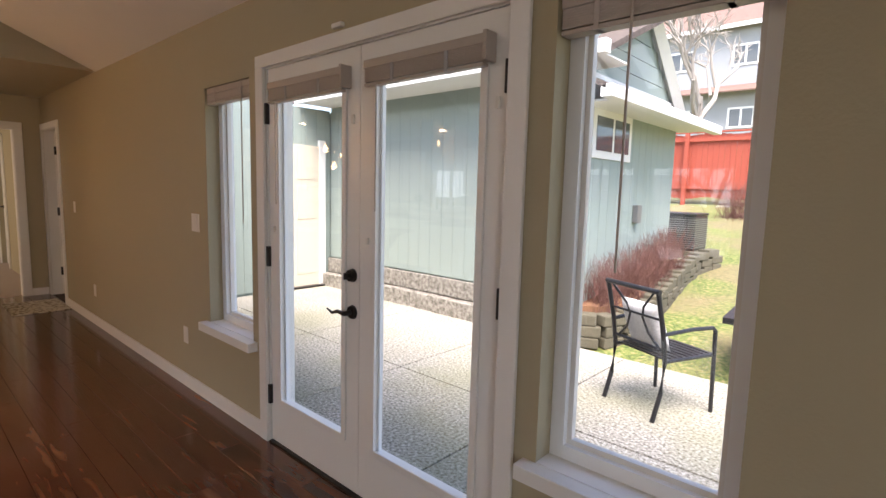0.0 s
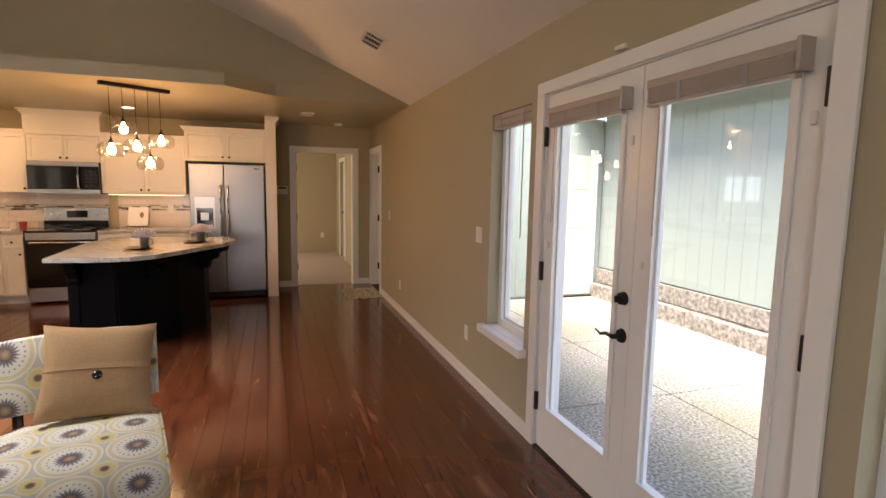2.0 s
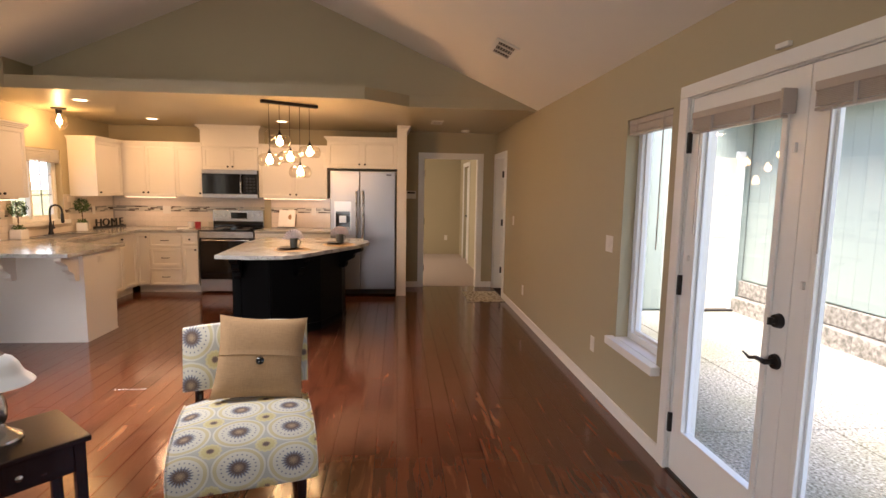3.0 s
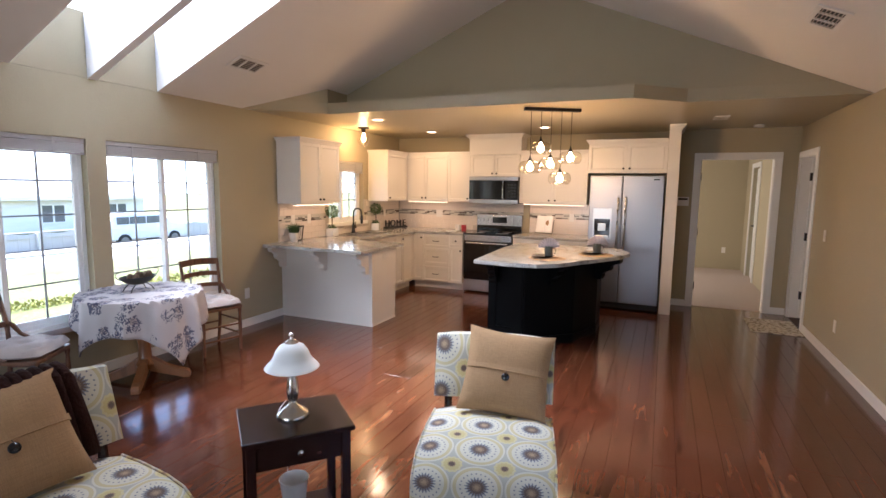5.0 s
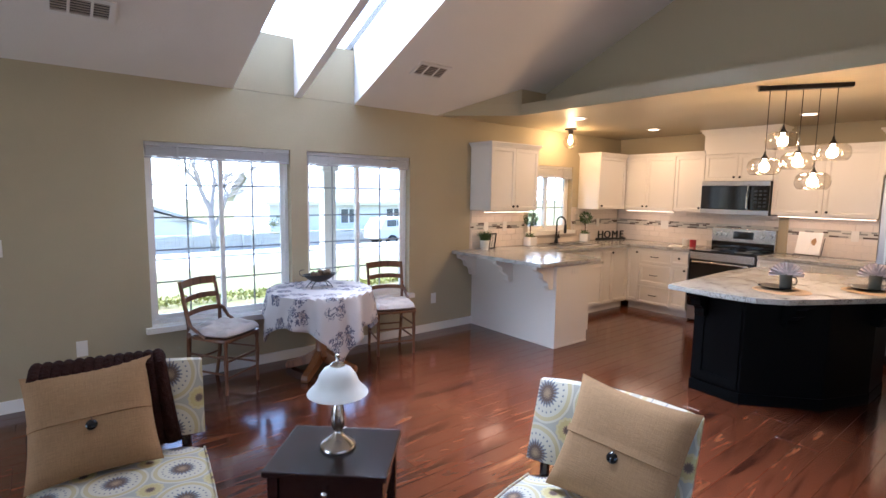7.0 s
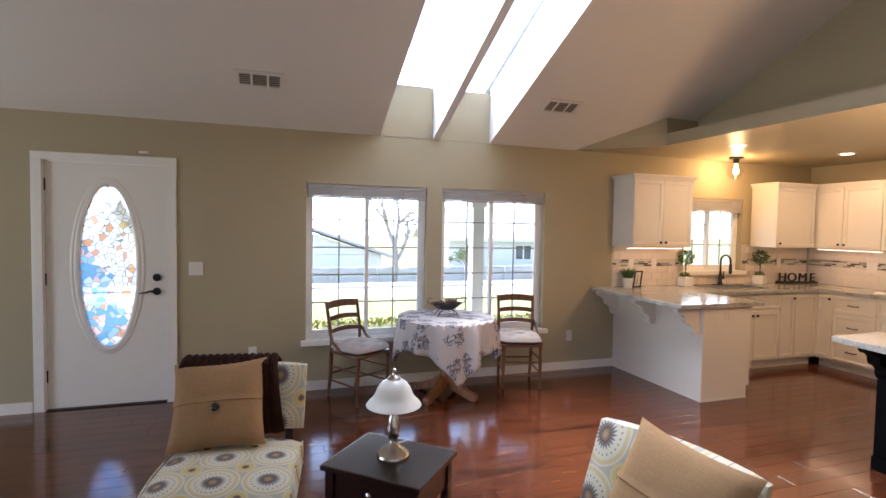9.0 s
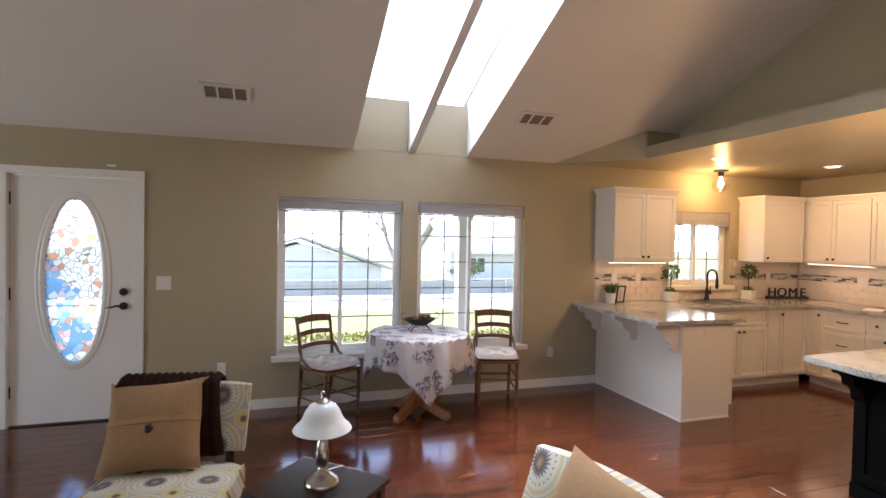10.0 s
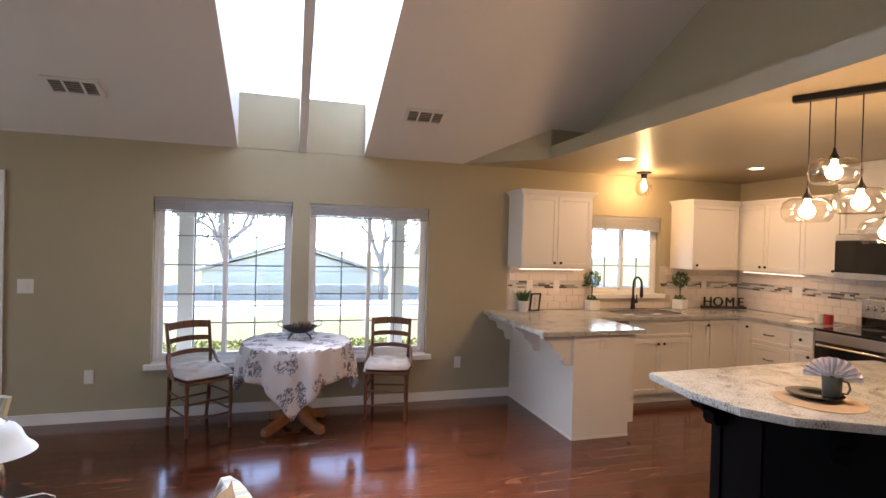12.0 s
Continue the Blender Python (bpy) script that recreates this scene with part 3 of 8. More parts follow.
slab(bm, [(SKY[0] - 0.05, -6.3, zc(-3.85) + RO - 0.92), (SKY[1] + 0.05, -6.3, zc(-3.85) + RO - 0.92), (SKY[1] + 0.05, -3.9, zc(-3.85) + RO - 0.16), (SKY[0] - 0.05, -3.9, zc(-3.85) + RO - 0.16)], 0.08)
slab(bm, [(SKY[0] - 0.05, SKY[3] + 0.05, zc(SKY[3] + 0.05) + RO), (SKY[1] + 0.05, SKY[3] + 0.05, zc(SKY[3] + 0.05) + RO), (SKY[1] + 0.05, RIDGE_Y, ZR + RO), (SKY[0] - 0.05, RIDGE_Y, ZR + RO)], 0.08)
slab(bm, [(-12.0, RIDGE_Y, ZR + RO), (XE + 0.5, RIDGE_Y, ZR + RO), (XE + 0.5, 2.6, zc(1.99) + RO - 0.23), (-12.0, 2.6, zc(1.99) + RO - 0.23)], 0.08)
structure("roof", bm, M_BLACKM, "dark house roof", "roof")
# bedroom beyond the hall
structure("floor_bedroom", bx(-11.6, XH - 0.06, -1.5, 4.4, -0.1, 0.004), M_CARPET, "beige bedroom carpet", "carpet")
bm = bmn()
box(bm, -11.7, -11.6, -1.5, 1.95, 0, ZE)
box(bm, -11.6, -10.86, 1.95, 2.05, 0, ZE)
box(bm, -10.86, -10.06, 1.95, 2.05, 2.05, ZE)
box(bm, -10.06, XH - 0.12, 1.95, 2.05, 0, ZE)
box(bm, -11.7, XH - 0.12, -1.6, -1.5, 0, ZE)
structure("wall_bedroom", bm, M_WALL, "khaki bedroom wall with a white door", "wall")
# store room behind the side door, and the ceiling over it
structure("ceiling_store", bx(-11.7, -6.34, YF, 5.46, ZE + 0.002, 2.55), M_WALL, "ceiling over the store room", "ceiling")
structure("floor_store", bx(XH - 0.1, -6.45, YFO, 5.4, -0.1, 0.0), M_CARPET, "store room carpet", "carpet")
bm = bmn()
box(bm, -7.9, -6.46, 4.3, 4.4, 0, ZE)
box(bm, -8.0, -7.9, 2.41, 4.4, 0, ZE)
structure("wall_store", bm, M_WALL, "khaki store room wall", "wall")


# ---- openings: windows, doors, trim ----
def blind(parent, x0, x1, y, z0, z1, slats, thick=0.028, material=None):
    """A raised slatted blind: head rail, stacked slats, bottom rail, lift cord."""
    part("head_rail", bx(x0, x1, y - thick / 2, y + thick / 2, z1 - 0.035, z1, 0.003), material or M_SLAT, parent)
    step = (z1 - 0.04 - z0 - 0.015) / slats
    for i in range(slats):
        z = z0 + 0.017 + step * (i + 0.5)
        part("slat", bx(x0 + 0.005, x1 - 0.005, y - thick / 2, y + thick / 2, z - step * 0.43, z + step * 0.43), material or M_SLAT, parent)
    part("bottom_rail", bx(x0 + 0.003, x1 - 0.003, y - thick / 2, y + thick / 2, z0, z0 + 0.014, 0.003), material or M_SLAT, parent)
    for k in (0.2, 0.8):
        part("ladder_tape", bx(x0 + (x1 - x0) * k - 0.008, x0 + (x1 - x0) * k + 0.008, y - thick / 2 - 0.002, y + thick / 2 + 0.002, z0, z1), material or M_SLAT, parent)


def frame_ring(bm, x0, x1, y0, y1, z0, z1, w):
    """A mitred rectangular frame in one piece."""
    def loop(d, y):
        return [bm.verts.new(c) for c in ((x0 + d, y, z0 + d), (x1 - d, y, z0 + d), (x1 - d, y, z1 - d), (x0 + d, y, z1 - d))]
    of, inf, ob, inb = loop(0, y0), loop(w, y0), loop(0, y1), loop(w, y1)
    for i in range(4):
        j = (i + 1) % 4
        for a, b in ((of, inf), (inf, inb), (inb, ob), (ob, of)):
            bm.faces.new((a[i], a[j], b[j], b[i]))


def pane(parent, x0, x1, y, z0, z1, name="pane", material=None):
    bm = bmn()
    vs = [bm.verts.new(c) for c in ((x0, y, z0), (x1, y, z0), (x1, y, z1), (x0, y, z1))]
    bm.faces.new(vs)
    ob = part(name, bm, material or M_GLASS, parent)
    ob.visible_shadow = False
    return ob


def window_thing(name, label):
    ob = new(name)
    ob.empty_display_size = 0.1
    return tagged(ob, label, "window", "", "structure")


def sliding_window(name, hole, yo, side, rows, cols, blind_z, label, sill=True):
    """White sliding sashes with thin glazing bars in a plastered recess; side +1: the room lies towards +y."""
    x0, x1, z0, z1 = hole
    w = window_thing(name, label)
    yg = yo + side * 0.045
    bm = bmn()
    frame_ring(bm, x0 + 0.001, x1 - 0.001, yg - 0.04, yg + 0.04, z0 + 0.001, z1 - 0.001, 0.032)
    part("window_frame", bm, M_VINYL, w)
    xm = (x0 + x1) / 2
    for a, b, dy in ((x0 + 0.032, xm + 0.02, 0.016 * side), (xm - 0.02, x1 - 0.032, -0.016 * side)):
        bm = bmn()
        frame_ring(bm, a, b, yg + dy - 0.014, yg + dy + 0.014, z0 + 0.033, z1 - 0.033, 0.036)
        sash = part("sash", bm, M_VINYL, w)
        pane(sash, a + 0.036, b - 0.036, yg + dy, z0 + 0.069, z1 - 0.069)
        for i in range(1, cols):
            x = a + 0.036 + (b - a - 0.072) * i / cols
            part("glazing_bar", bx(x - 0.006, x + 0.006, yg + dy - 0.005, yg + dy + 0.005, z0 + 0.069, z1 - 0.069), M_GRILLE, sash)
        for i in range(1, rows):
            z = z0 + 0.069 + (z1 - z0 - 0.138) * i / rows
            part("glazing_bar", bx(a + 0.036, b - 0.036, yg + dy - 0.004, yg + dy + 0.004, z - 0.006, z + 0.006), M_GRILLE, sash)
    part("latch", bx(xm - 0.008, xm + 0.008, yg + 0.03 * side - 0.012, yg + 0.03 * side + 0.012, (z0 + z1) / 2 - 0.04, (z0 + z1) / 2 + 0.04, 0.004), M_VINYL, w)
    if sill:
        ya, yb = sorted((yg + 0.04 * side, yo + side * 0.215))
        part("window_sill", bx(x0 - 0.045, x1 + 0.045, *sorted((yo + side * 0.161, yo + side * 0.215)), z0 - 0.045, z0 + 0.002, 0.004), M_WHITE, w)
        part("window_sill", bx(x0 + 0.001, x1 - 0.001, ya, yb - 0.0 if side < 0 else yo + side * 0.161, z0, z0 + 0.004) if side > 0 else bx(x0 + 0.001, x1 - 0.001, yo - 0.161, yg - 0.04, z0, z0 + 0.004), M_WHITE, w)
    b = tagged(new("window_blind"), "off-white slatted blind raised to the window head", "blind", "window blinds")
    yb = yo + side * 0.125
    blind(b, x0 + 0.006, x1 - 0.006, yb, blind_z, z1 - 0.002, 6, 0.05, M_SLATW)
    return w


def picture_window(name, hole, yo, side, blind_z, label, cord_x):
    x0, x1, z0, z1 = hole
    w = window_thing(name, label)
    yg = yo + side * 0.04
    bm = bmn()
    frame_ring(bm, x0 + 0.001, x1 - 0.001, yg - 0.035, yg + 0.035, z0 + 0.001, z1 - 0.001, 0.05)
    part("window_frame", bm, M_VINYL, w)
    bm = bmn()
    frame_ring(bm, x0 + 0.051, x1 - 0.051, yg - 0.012, yg + 0.012, z0 + 0.051, z1 - 0.051, 0.018)
    part("glazing_bead", bm, M_PLASTIC, w)
    pane(w, x0 + 0.05, x1 - 0.05, yg, z0 + 0.05, z1 - 0.05)
    part("window_sill", bx(x0 + 0.001, x1 - 0.001, *sorted((yg + side * 0.036, yo + side * 0.161)), z0, z0 + 0.005), M_WHITE, w)
    part("window_sill", bx(x0 - 0.05, x1 + 0.05, *sorted((yo + side * 0.161, yo + side * 0.22)), z0 - 0.05, z0 + 0.003, 0.004), M_WHITE, w)
    b = tagged(new("window_blind"), "taupe slatted blind raised to the window head", "blind", "window blinds")
    blind(b, x0 + 0.006, x1 - 0.006, yo + side * 0.125, blind_z, z1 - 0.002, 8, 0.05)
    bm = bmn()
    rod(bm, (cord_x, yo + side * 0.158, z1 - 0.04), (cord_x, yo + side * 0.158, 1.22), 0.004, seg=6)
    part("tilt_wand", bm, M_SLAT, b)


picture_window("window_1", SW, YFO, -1, 1.93, "narrow white window beside the glazed doors", SW[1] - 0.1)
picture_window("window_2", RW, YFO, -1, 1.915, "tall white window onto the patio", -0.06)
sliding_window("window_3", W1, YWO, 1, 5, 2, 1.822, "white sliding window with glazing bars onto the street")
sliding_window("window_4", W2, YWO, 1, 5, 2, 1.822, "white sliding window with glazing bars behind the dining table")
sliding_window("window_5", KW, YWO, 1, 3, 2, 1.80, "small white sliding window above the kitchen sink")


def casing(name, x0, x1, z1, y, side, label, w=0.072, th=0.018):
    """White casing round a door in a wall along x; side is towards the room."""
    ya, yb = sorted((y + side * 0.001, y + side * th))
    ob = tagged(new(name), label, "door trim", "", "structure")
    for a, b in ((x0 - w, x0 + 0.012), (x1 - 0.012, x1 + w)):
        part("casing", bx(a, b, ya, yb, 0.0, z1 - 0.012, 0.004), M_WHITE, ob)
    part("casing", bx(x0 - w, x1 + w, ya, yb + (0.002 if side > 0 else 0), z1 - 0.012, z1 + w - 0.012, 0.004), M_WHITE, ob)
    return ob


casing("trim_french", FD[0], FD[1], FD[3], YF, -1, "white casing round the glazed double doors", 0.065)
casing("trim_front", DR[0], DR[1], DR[3], YW, 1, "white casing round the front door", 0.062)
casing("trim_hall", HD[0], HD[1], HD[3], YF, -1, "white casing round the open side doorway")
jb = tagged(new("trim_jambs"), "white door jambs lining the openings", "door trim", "", "structure")
for x0, x1, z1, ya, yb in ((FD[0], FD[1], FD[3], YF, YFO), (DR[0], DR[1], DR[3], YWO, YW), (HD[0], HD[1], HD[3], YF, YFO)):
    part("jamb", bx(x0 + 0.0005, x0 + 0.018, ya + 0.002, yb - 0.002, 0, z1 - 0.018), M_WHITE, jb)
    part("jamb", bx(x1 - 0.018, x1 - 0.0005, ya + 0.002, yb - 0.002, 0, z1 - 0.018), M_WHITE, jb)
    part("jamb", bx(x0, x1, ya + 0.002, yb - 0.002, z1 - 0.018, z1 - 0.0005), M_WHITE, jb)
# bedroom doorway in the hall wall
hb = tagged(new("trim_bedroom"), "white casing round the open bedroom doorway", "door trim", "", "structure")
for a, b in ((HH[0] - 0.075, HH[0] + 0.012), (HH[1] - 0.012, HH[1] + 0.075)):
    part("casing", bx(XH + 0.001, XH + 0.019, a, b, 0, 2.033, 0.004), M_WHITE, hb)
part("casing", bx(XH + 0.001, XH + 0.021, HH[0] - 0.075, HH[1] + 0.075, 2.033, 2.115, 0.004), M_WHITE, hb)
for a, b in ((HH[0] + 0.0005, HH[0] + 0.018), (HH[1] - 0.018, HH[1] - 0.0005)):
    part("jamb", bx(XH - 0.118, XH - 0.001, a, b, 0, 2.027), M_WHITE, hb)
part("jamb", bx(XH - 0.118, XH - 0.001, HH[0], HH[1], 2.027, 2.0445), M_WHITE, hb)
for z in (0.3, 1.05, 1.8):
    part("hinge", bx(XH - 0.09, XH - 0.004, HH[0] + 0.018, HH[0] + 0.03, z - 0.05, z + 0.05, 0.003), M_BRONZE, hb)
# door of the side opening, swung away, and the door inside the bedroom


def panel_door(name, m, w, label):
    """A white slab door with sunk panels; local x from the hinge, y its thickness."""
    d = thing(name, m, label, "door")
    part("slab", bx(0, w, -0.0175, 0.0175, 0.01, 2.03, 0.002), M_WHITE, d)
    for z0, z1 in ((0.2, 0.85), (1.0, 1.45), (1.55, 1.9)):
        for a, b in ((0.1, w / 2 - 0.05), (w / 2 + 0.05, w - 0.1)):
            for s in (-1, 1):
                bm = bmn()
                frame_ring(bm, a, b, min(s * 0.0175, s * 0.023), max(s * 0.0175, s * 0.023), z0, z1, 0.018)
                part("moulding", bm, M_WHITE, d)
    for z in (0.3, 1.05, 1.8):
        part("hinge", bx(-0.012, 0.014, -0.024, 0.024, z - 0.05, z + 0.05, 0.003), M_BRONZE, d, "dark bronze hinge")
    for s in (-1, 1):
        bm = bmn()
        rod(bm, (w - 0.07, 0.017 * s, 0.97), (w - 0.07, 0.06 * s, 0.97), 0.012)
        rod(bm, (w - 0.07, 0.06 * s, 0.97), (w - 0.19, 0.062 * s, 0.975), 0.009, 0.006)
        rod(bm, (w - 0.07, 0.017 * s, 0.97), (w - 0.07, 0.026 * s, 0.97), 0.03)
        part("handle", bm, M_BRONZE, d, "dark bronze lever handle", True)
    return d


panel_door("interior_door", pose(HD[0] + 0.04, YF + 0.105, 0, 0, 0, 87), 0.70, "white panelled door standing open at the hall")
panel_door("interior_door", pose(-10.08, 1.975, 0, 0, 0, 176), 0.75, "white panelled closet door ajar in the bedroom")


def french_leaf(x0, x1, hinge_left, active):
    d = thing("glazed_door", pose(0, 0, 0), "white glazed patio door with raised blind, closed" if active else "white glazed patio door leaf without handle, closed", "door", "glazed double doors")
    y0, y1 = YF + 0.012, YF + 0.056
    gx0, gx1, gz0, gz1 = x0 + 0.105, x1 - 0.105, 0.265, 1.92
    bm = bmn()
    box(bm, x0, gx0, y0, y1, 0.012, 2.045)
    box(bm, gx1, x1, y0, y1, 0.012, 2.045)
    box(bm, gx0, gx1, y0, y1, 0.012, gz0)
    box(bm, gx0, gx1, y0, y1, gz1, 2.045)
    part("leaf", bm, M_WHITE, d)
    bm = bmn()
    frame_ring(bm, gx0 - 0.018, gx1 + 0.018, y0 - 0.012, y0 - 0.001, gz0 - 0.018, gz1 + 0.018, 0.03)
    bevel(bm, 0.004)
    part("glazing_bead", bm, M_WHITE, d)
    pane(d, gx0, gx1, y0 + 0.018, gz0, gz1)
    part("spacer", bx(gx0 + 0.001, gx0 + 0.014, y0 + 0.02, y1 - 0.006, gz0, gz1), M_VINYL, d)
    b = part("blind_rail", bx(gx0 - 0.03, gx1 + 0.03, y0 - 0.05, y0 - 0.015, 1.928, 1.962, 0.004), M_SLAT, d, "taupe slatted blind raised to the top")
    for i in range(9):
        z = 1.876 + i * 0.0061
        part("slat", bx(gx0 - 0.025, gx1 + 0.025, y0 - 0.047, y0 - 0.018, z - 0.0022, z + 0.0022), M_SLAT, b)
    part("bottom_rail", bx(gx0 - 0.026, gx1 + 0.026, y0 - 0.048, y0 - 0.017, 1.857, 1.869, 0.003), M_SLAT, b)
    part("bracket", bx(gx1 + 0.03, gx1 + 0.045, y0 - 0.06, y0 - 0.001, 1.872, 1.968, 0.003), M_SLAT, b)
    for k in (0.25, 0.75):
        xx = gx0 + (gx1 - gx0) * k
        part("ladder_tape", bx(xx - 0.008, xx + 0.008, y0 - 0.05, y0 - 0.015, 1.857, 1.93), M_SLATW, b)
    bm = bmn()
    rod(bm, (gx0 + 0.06, y0 - 0.056, 1.86), (gx0 + 0.06, y0 - 0.056, 1.35), 0.0035, seg=6)
    part("tilt_wand", bm, M_SLAT, b)
    hx = x0 - 0.001 if hinge_left else x1 + 0.001
    for z in (0.28, 1.06, 1.82):
        part("hinge", bx(hx - 0.011, hx + 0.011, y0 - 0.02, y0 + 0.004, z - 0.055, z + 0.055, 0.004), M_BRONZE, d, "dark bronze hinge")
    if active:
        hx = x1 - 0.045
        bm = bmn()
        rod(bm, (hx, y0, 1.05), (hx, y0 - 0.022, 1.05), 0.031, 0.026, 20)
        rod(bm, (hx, y0 - 0.022, 1.05), (hx, y0 - 0.036, 1.05), 0.012, 0.01)
        box(bm, hx - 0.004, hx + 0.004, y0 - 0.05, y0 - 0.03, 1.035, 1.065)
        part("deadbolt", bm, M_BRONZE, d, "dark bronze deadbolt", True)
        bm = bmn()
        rod(bm, (hx, y0, 0.88), (hx, y0 - 0.012, 0.88), 0.033, 0.029, 20)
        rod(bm, (hx, y0 - 0.01, 0.88), (hx, y0 - 0.05, 0.88), 0.012)
        tube(bm, [(hx, y0 - 0.05, 0.88), (hx - 0.04, y0 - 0.055, 0.886), (hx - 0.08, y0 - 0.055, 0.872), (hx - 0.125, y0 - 0.052, 0.884)], [0.011, 0.009, 0.007, 0.004])
        part("handle", bm, M_BRONZE, d, "dark bronze lever handle", True)
    part("clip", bx(x0 + 0.05, x0 + 0.065, y0 - 0.012, y0, 1.2, 1.23, 0.003), M_PLASTIC, d)
    part("clip", bx(x1 - 0.05, x1 - 0.035, y0 - 0.012, y0, 1.72, 1.76, 0.003), M_PLASTIC, d)
    return d


french_leaf(FD[0] + 0.02, -1.239, True, True)
french_leaf(-1.235, FD[1] - 0.02, False, False)
structure("threshold", bx(FD[0] + 0.019, FD[1] - 0.019, YF - 0.01, YFO + 0.03, -0.02, 0.01, 0.004), M_BRONZE, "dark metal door threshold", "threshold")


# casing of the doorway inside the bedroom
bb = tagged(new("trim_closet"), "white casing round a doorway in the bedroom", "door trim", "", "structure")
for a, b in ((-10.94, -10.85), (-10.07, -9.98)):
    part("casing", bx(a, b, 1.93, 1.949, 0, 2.05, 0.004), M_WHITE, bb)
part("casing", bx(-10.94, -9.98, 1.928, 1.949, 2.05, 2.13, 0.004), M_WHITE, bb)


# front door with an oval leaded light
def stained(name):
    m = bpy.data.materials.new(name)
    m.use_nodes = True
    n, l = m.node_tree.nodes, m.node_tree.links
    tc = n.new("ShaderNodeTexCoord")
    v, e, lo = n.new("ShaderNodeTexVoronoi"), n.new("ShaderNodeTexVoronoi"), n.new("ShaderNodeTexNoise")
    e.feature = "DISTANCE_TO_EDGE"
    for k in (v, e):
        k.inputs["Scale"].default_value = 19.0
        l.new(tc.outputs["Object"], k.inputs["Vector"])
    lo.inputs["Scale"].default_value, lo.inputs["Detail"].default_value = 3.2, 1
    l.new(tc.outputs["Object"], lo.inputs["Vector"])
    sp = n.new("ShaderNodeSeparateXYZ")
    l.new(v.outputs["Color"], sp.inputs[0])
    pos = n.new("ShaderNodeSeparateXYZ")
    l.new(v.outputs["Position"], pos.inputs[0])
    # blue swirl across the lower hinge side, white elsewhere, coral and amber pieces strewn over both
    side = maths(n, l, "ADD", maths(n, l, "MULTIPLY", pos.outputs[0], 2.4), maths(n, l, "MULTIPLY", maths(n, l, "SUBTRACT", 1.2, pos.outputs[2]), 1.0))
    side = maths(n, l, "ADD", side, maths(n, l, "MULTIPLY", lo.outputs["Fac"], 0.5))
    inblue = maths(n, l, "GREATER_THAN", side, 0.42)
    ra = ramp(n, [(0.0, (0.96, 0.96, 0.95)), (0.72, (0.95, 0.86, 0.82)), (0.82, (0.8, 0.42, 0.26)), (0.9, (0.85, 0.62, 0.3)), (0.95, (0.6, 0.58, 0.5))], "CONSTANT")
    rb = ramp(n, [(0.0, (0.2, 0.42, 0.78)), (0.3, (0.38, 0.58, 0.86)), (0.55, (0.62, 0.74, 0.9)), (0.72, (0.75, 0.55, 0.62)), (0.84, (0.75, 0.4, 0.32)), (0.92, (0.92, 0.92, 0.95))], "CONSTANT")
    l.new(sp.outputs[0], ra.inputs["Fac"])
    l.new(sp.outputs[0], rb.inputs["Fac"])
    r = n.new("ShaderNodeMix")
    r.data_type = "RGBA"
    l.new(inblue, r.inputs["Factor"])
    l.new(ra.outputs["Color"], r.inputs["A"])
    l.new(rb.outputs["Color"], r.inputs["B"])
    lead = maths(n, l, "GREATER_THAN", e.outputs["Distance"], 0.035)
    mx = n.new("ShaderNodeMix")
    mx.data_type = "RGBA"
    mx.inputs["A"].default_value = (0.3, 0.3, 0.32, 1)
    l.new(lead, mx.inputs["Factor"])
    l.new(r.outputs["Result"], mx.inputs["B"])
    b = n["Principled BSDF"]
    b.inputs["Roughness"].default_value = 0.2
    tl, tp, m1, m2 = n.new("ShaderNodeBsdfTranslucent"), n.new("ShaderNodeBsdfTransparent"), n.new("ShaderNodeMixShader"), n.new("ShaderNodeMixShader")
    for k in (tl, tp):
        l.new(mx.outputs["Result"], k.inputs["Color"])
    l.new(mx.outputs["Result"], b.inputs["Base Color"])
    m1.inputs[0].default_value, m2.inputs[0].default_value = 0.45, 0.05
    l.new(tl.outputs[0], m1.inputs[1])
    l.new(tp.outputs[0], m1.inputs[2])
    l.new(m1.outputs[0], m2.inputs[1])
    l.new(b.outputs[0], m2.inputs[2])
    l.new(m2.outputs[0], n["Material Output"].inputs["Surface"])
    return m


M_STAIN = stained("leaded_glass")
fd = thing("front_door", pose(0.456, YW - 0.045, 0), "white front door with oval leaded coloured glass, closed", "door")
OA, OB, OZ, N_OV = 0.228, 0.702, 1.182, 64
bm = bmn()
hw, z0, z1 = 0.437, 0.012, 2.037
rings = {}
for yy in (-0.022, 0.022):
    inner, outer = [], []
    for i in range(N_OV):
        a = 2 * math.pi * (i + 0.5) / N_OV
        c, s = math.cos(a), math.sin(a)
        inner.append(bm.verts.new((OA * c, yy, OZ + OB * s)))
        k = min(hw / abs(c) if abs(c) > 1e-6 else 9, ((z1 - OZ) if s > 0 else (OZ - z0)) / abs(s) if abs(s) > 1e-6 else 9)
        outer.append(bm.verts.new((k * c, yy, OZ + k * s)))
    for cx in (-hw, hw):
        for cz in (z0, z1):
            j = min(range(N_OV), key=lambda q: (outer[q].co.x - cx) ** 2 + (outer[q].co.z - cz) ** 2)
            outer[j].co.x, outer[j].co.z = cx, cz
    rings[yy] = (inner, outer)
    for i in range(N_OV):
        j = (i + 1) % N_OV
        bm.faces.new((inner[i], inner[j], outer[j], outer[i]))
for i in range(N_OV):
    j = (i + 1) % N_OV
    for q in (0, 1):
        bm.faces.new((rings[-0.022][q][i], rings[-0.022][q][j], rings[0.022][q][j], rings[0.022][q][i]))
part("slab", bm, M_WHITE, fd)
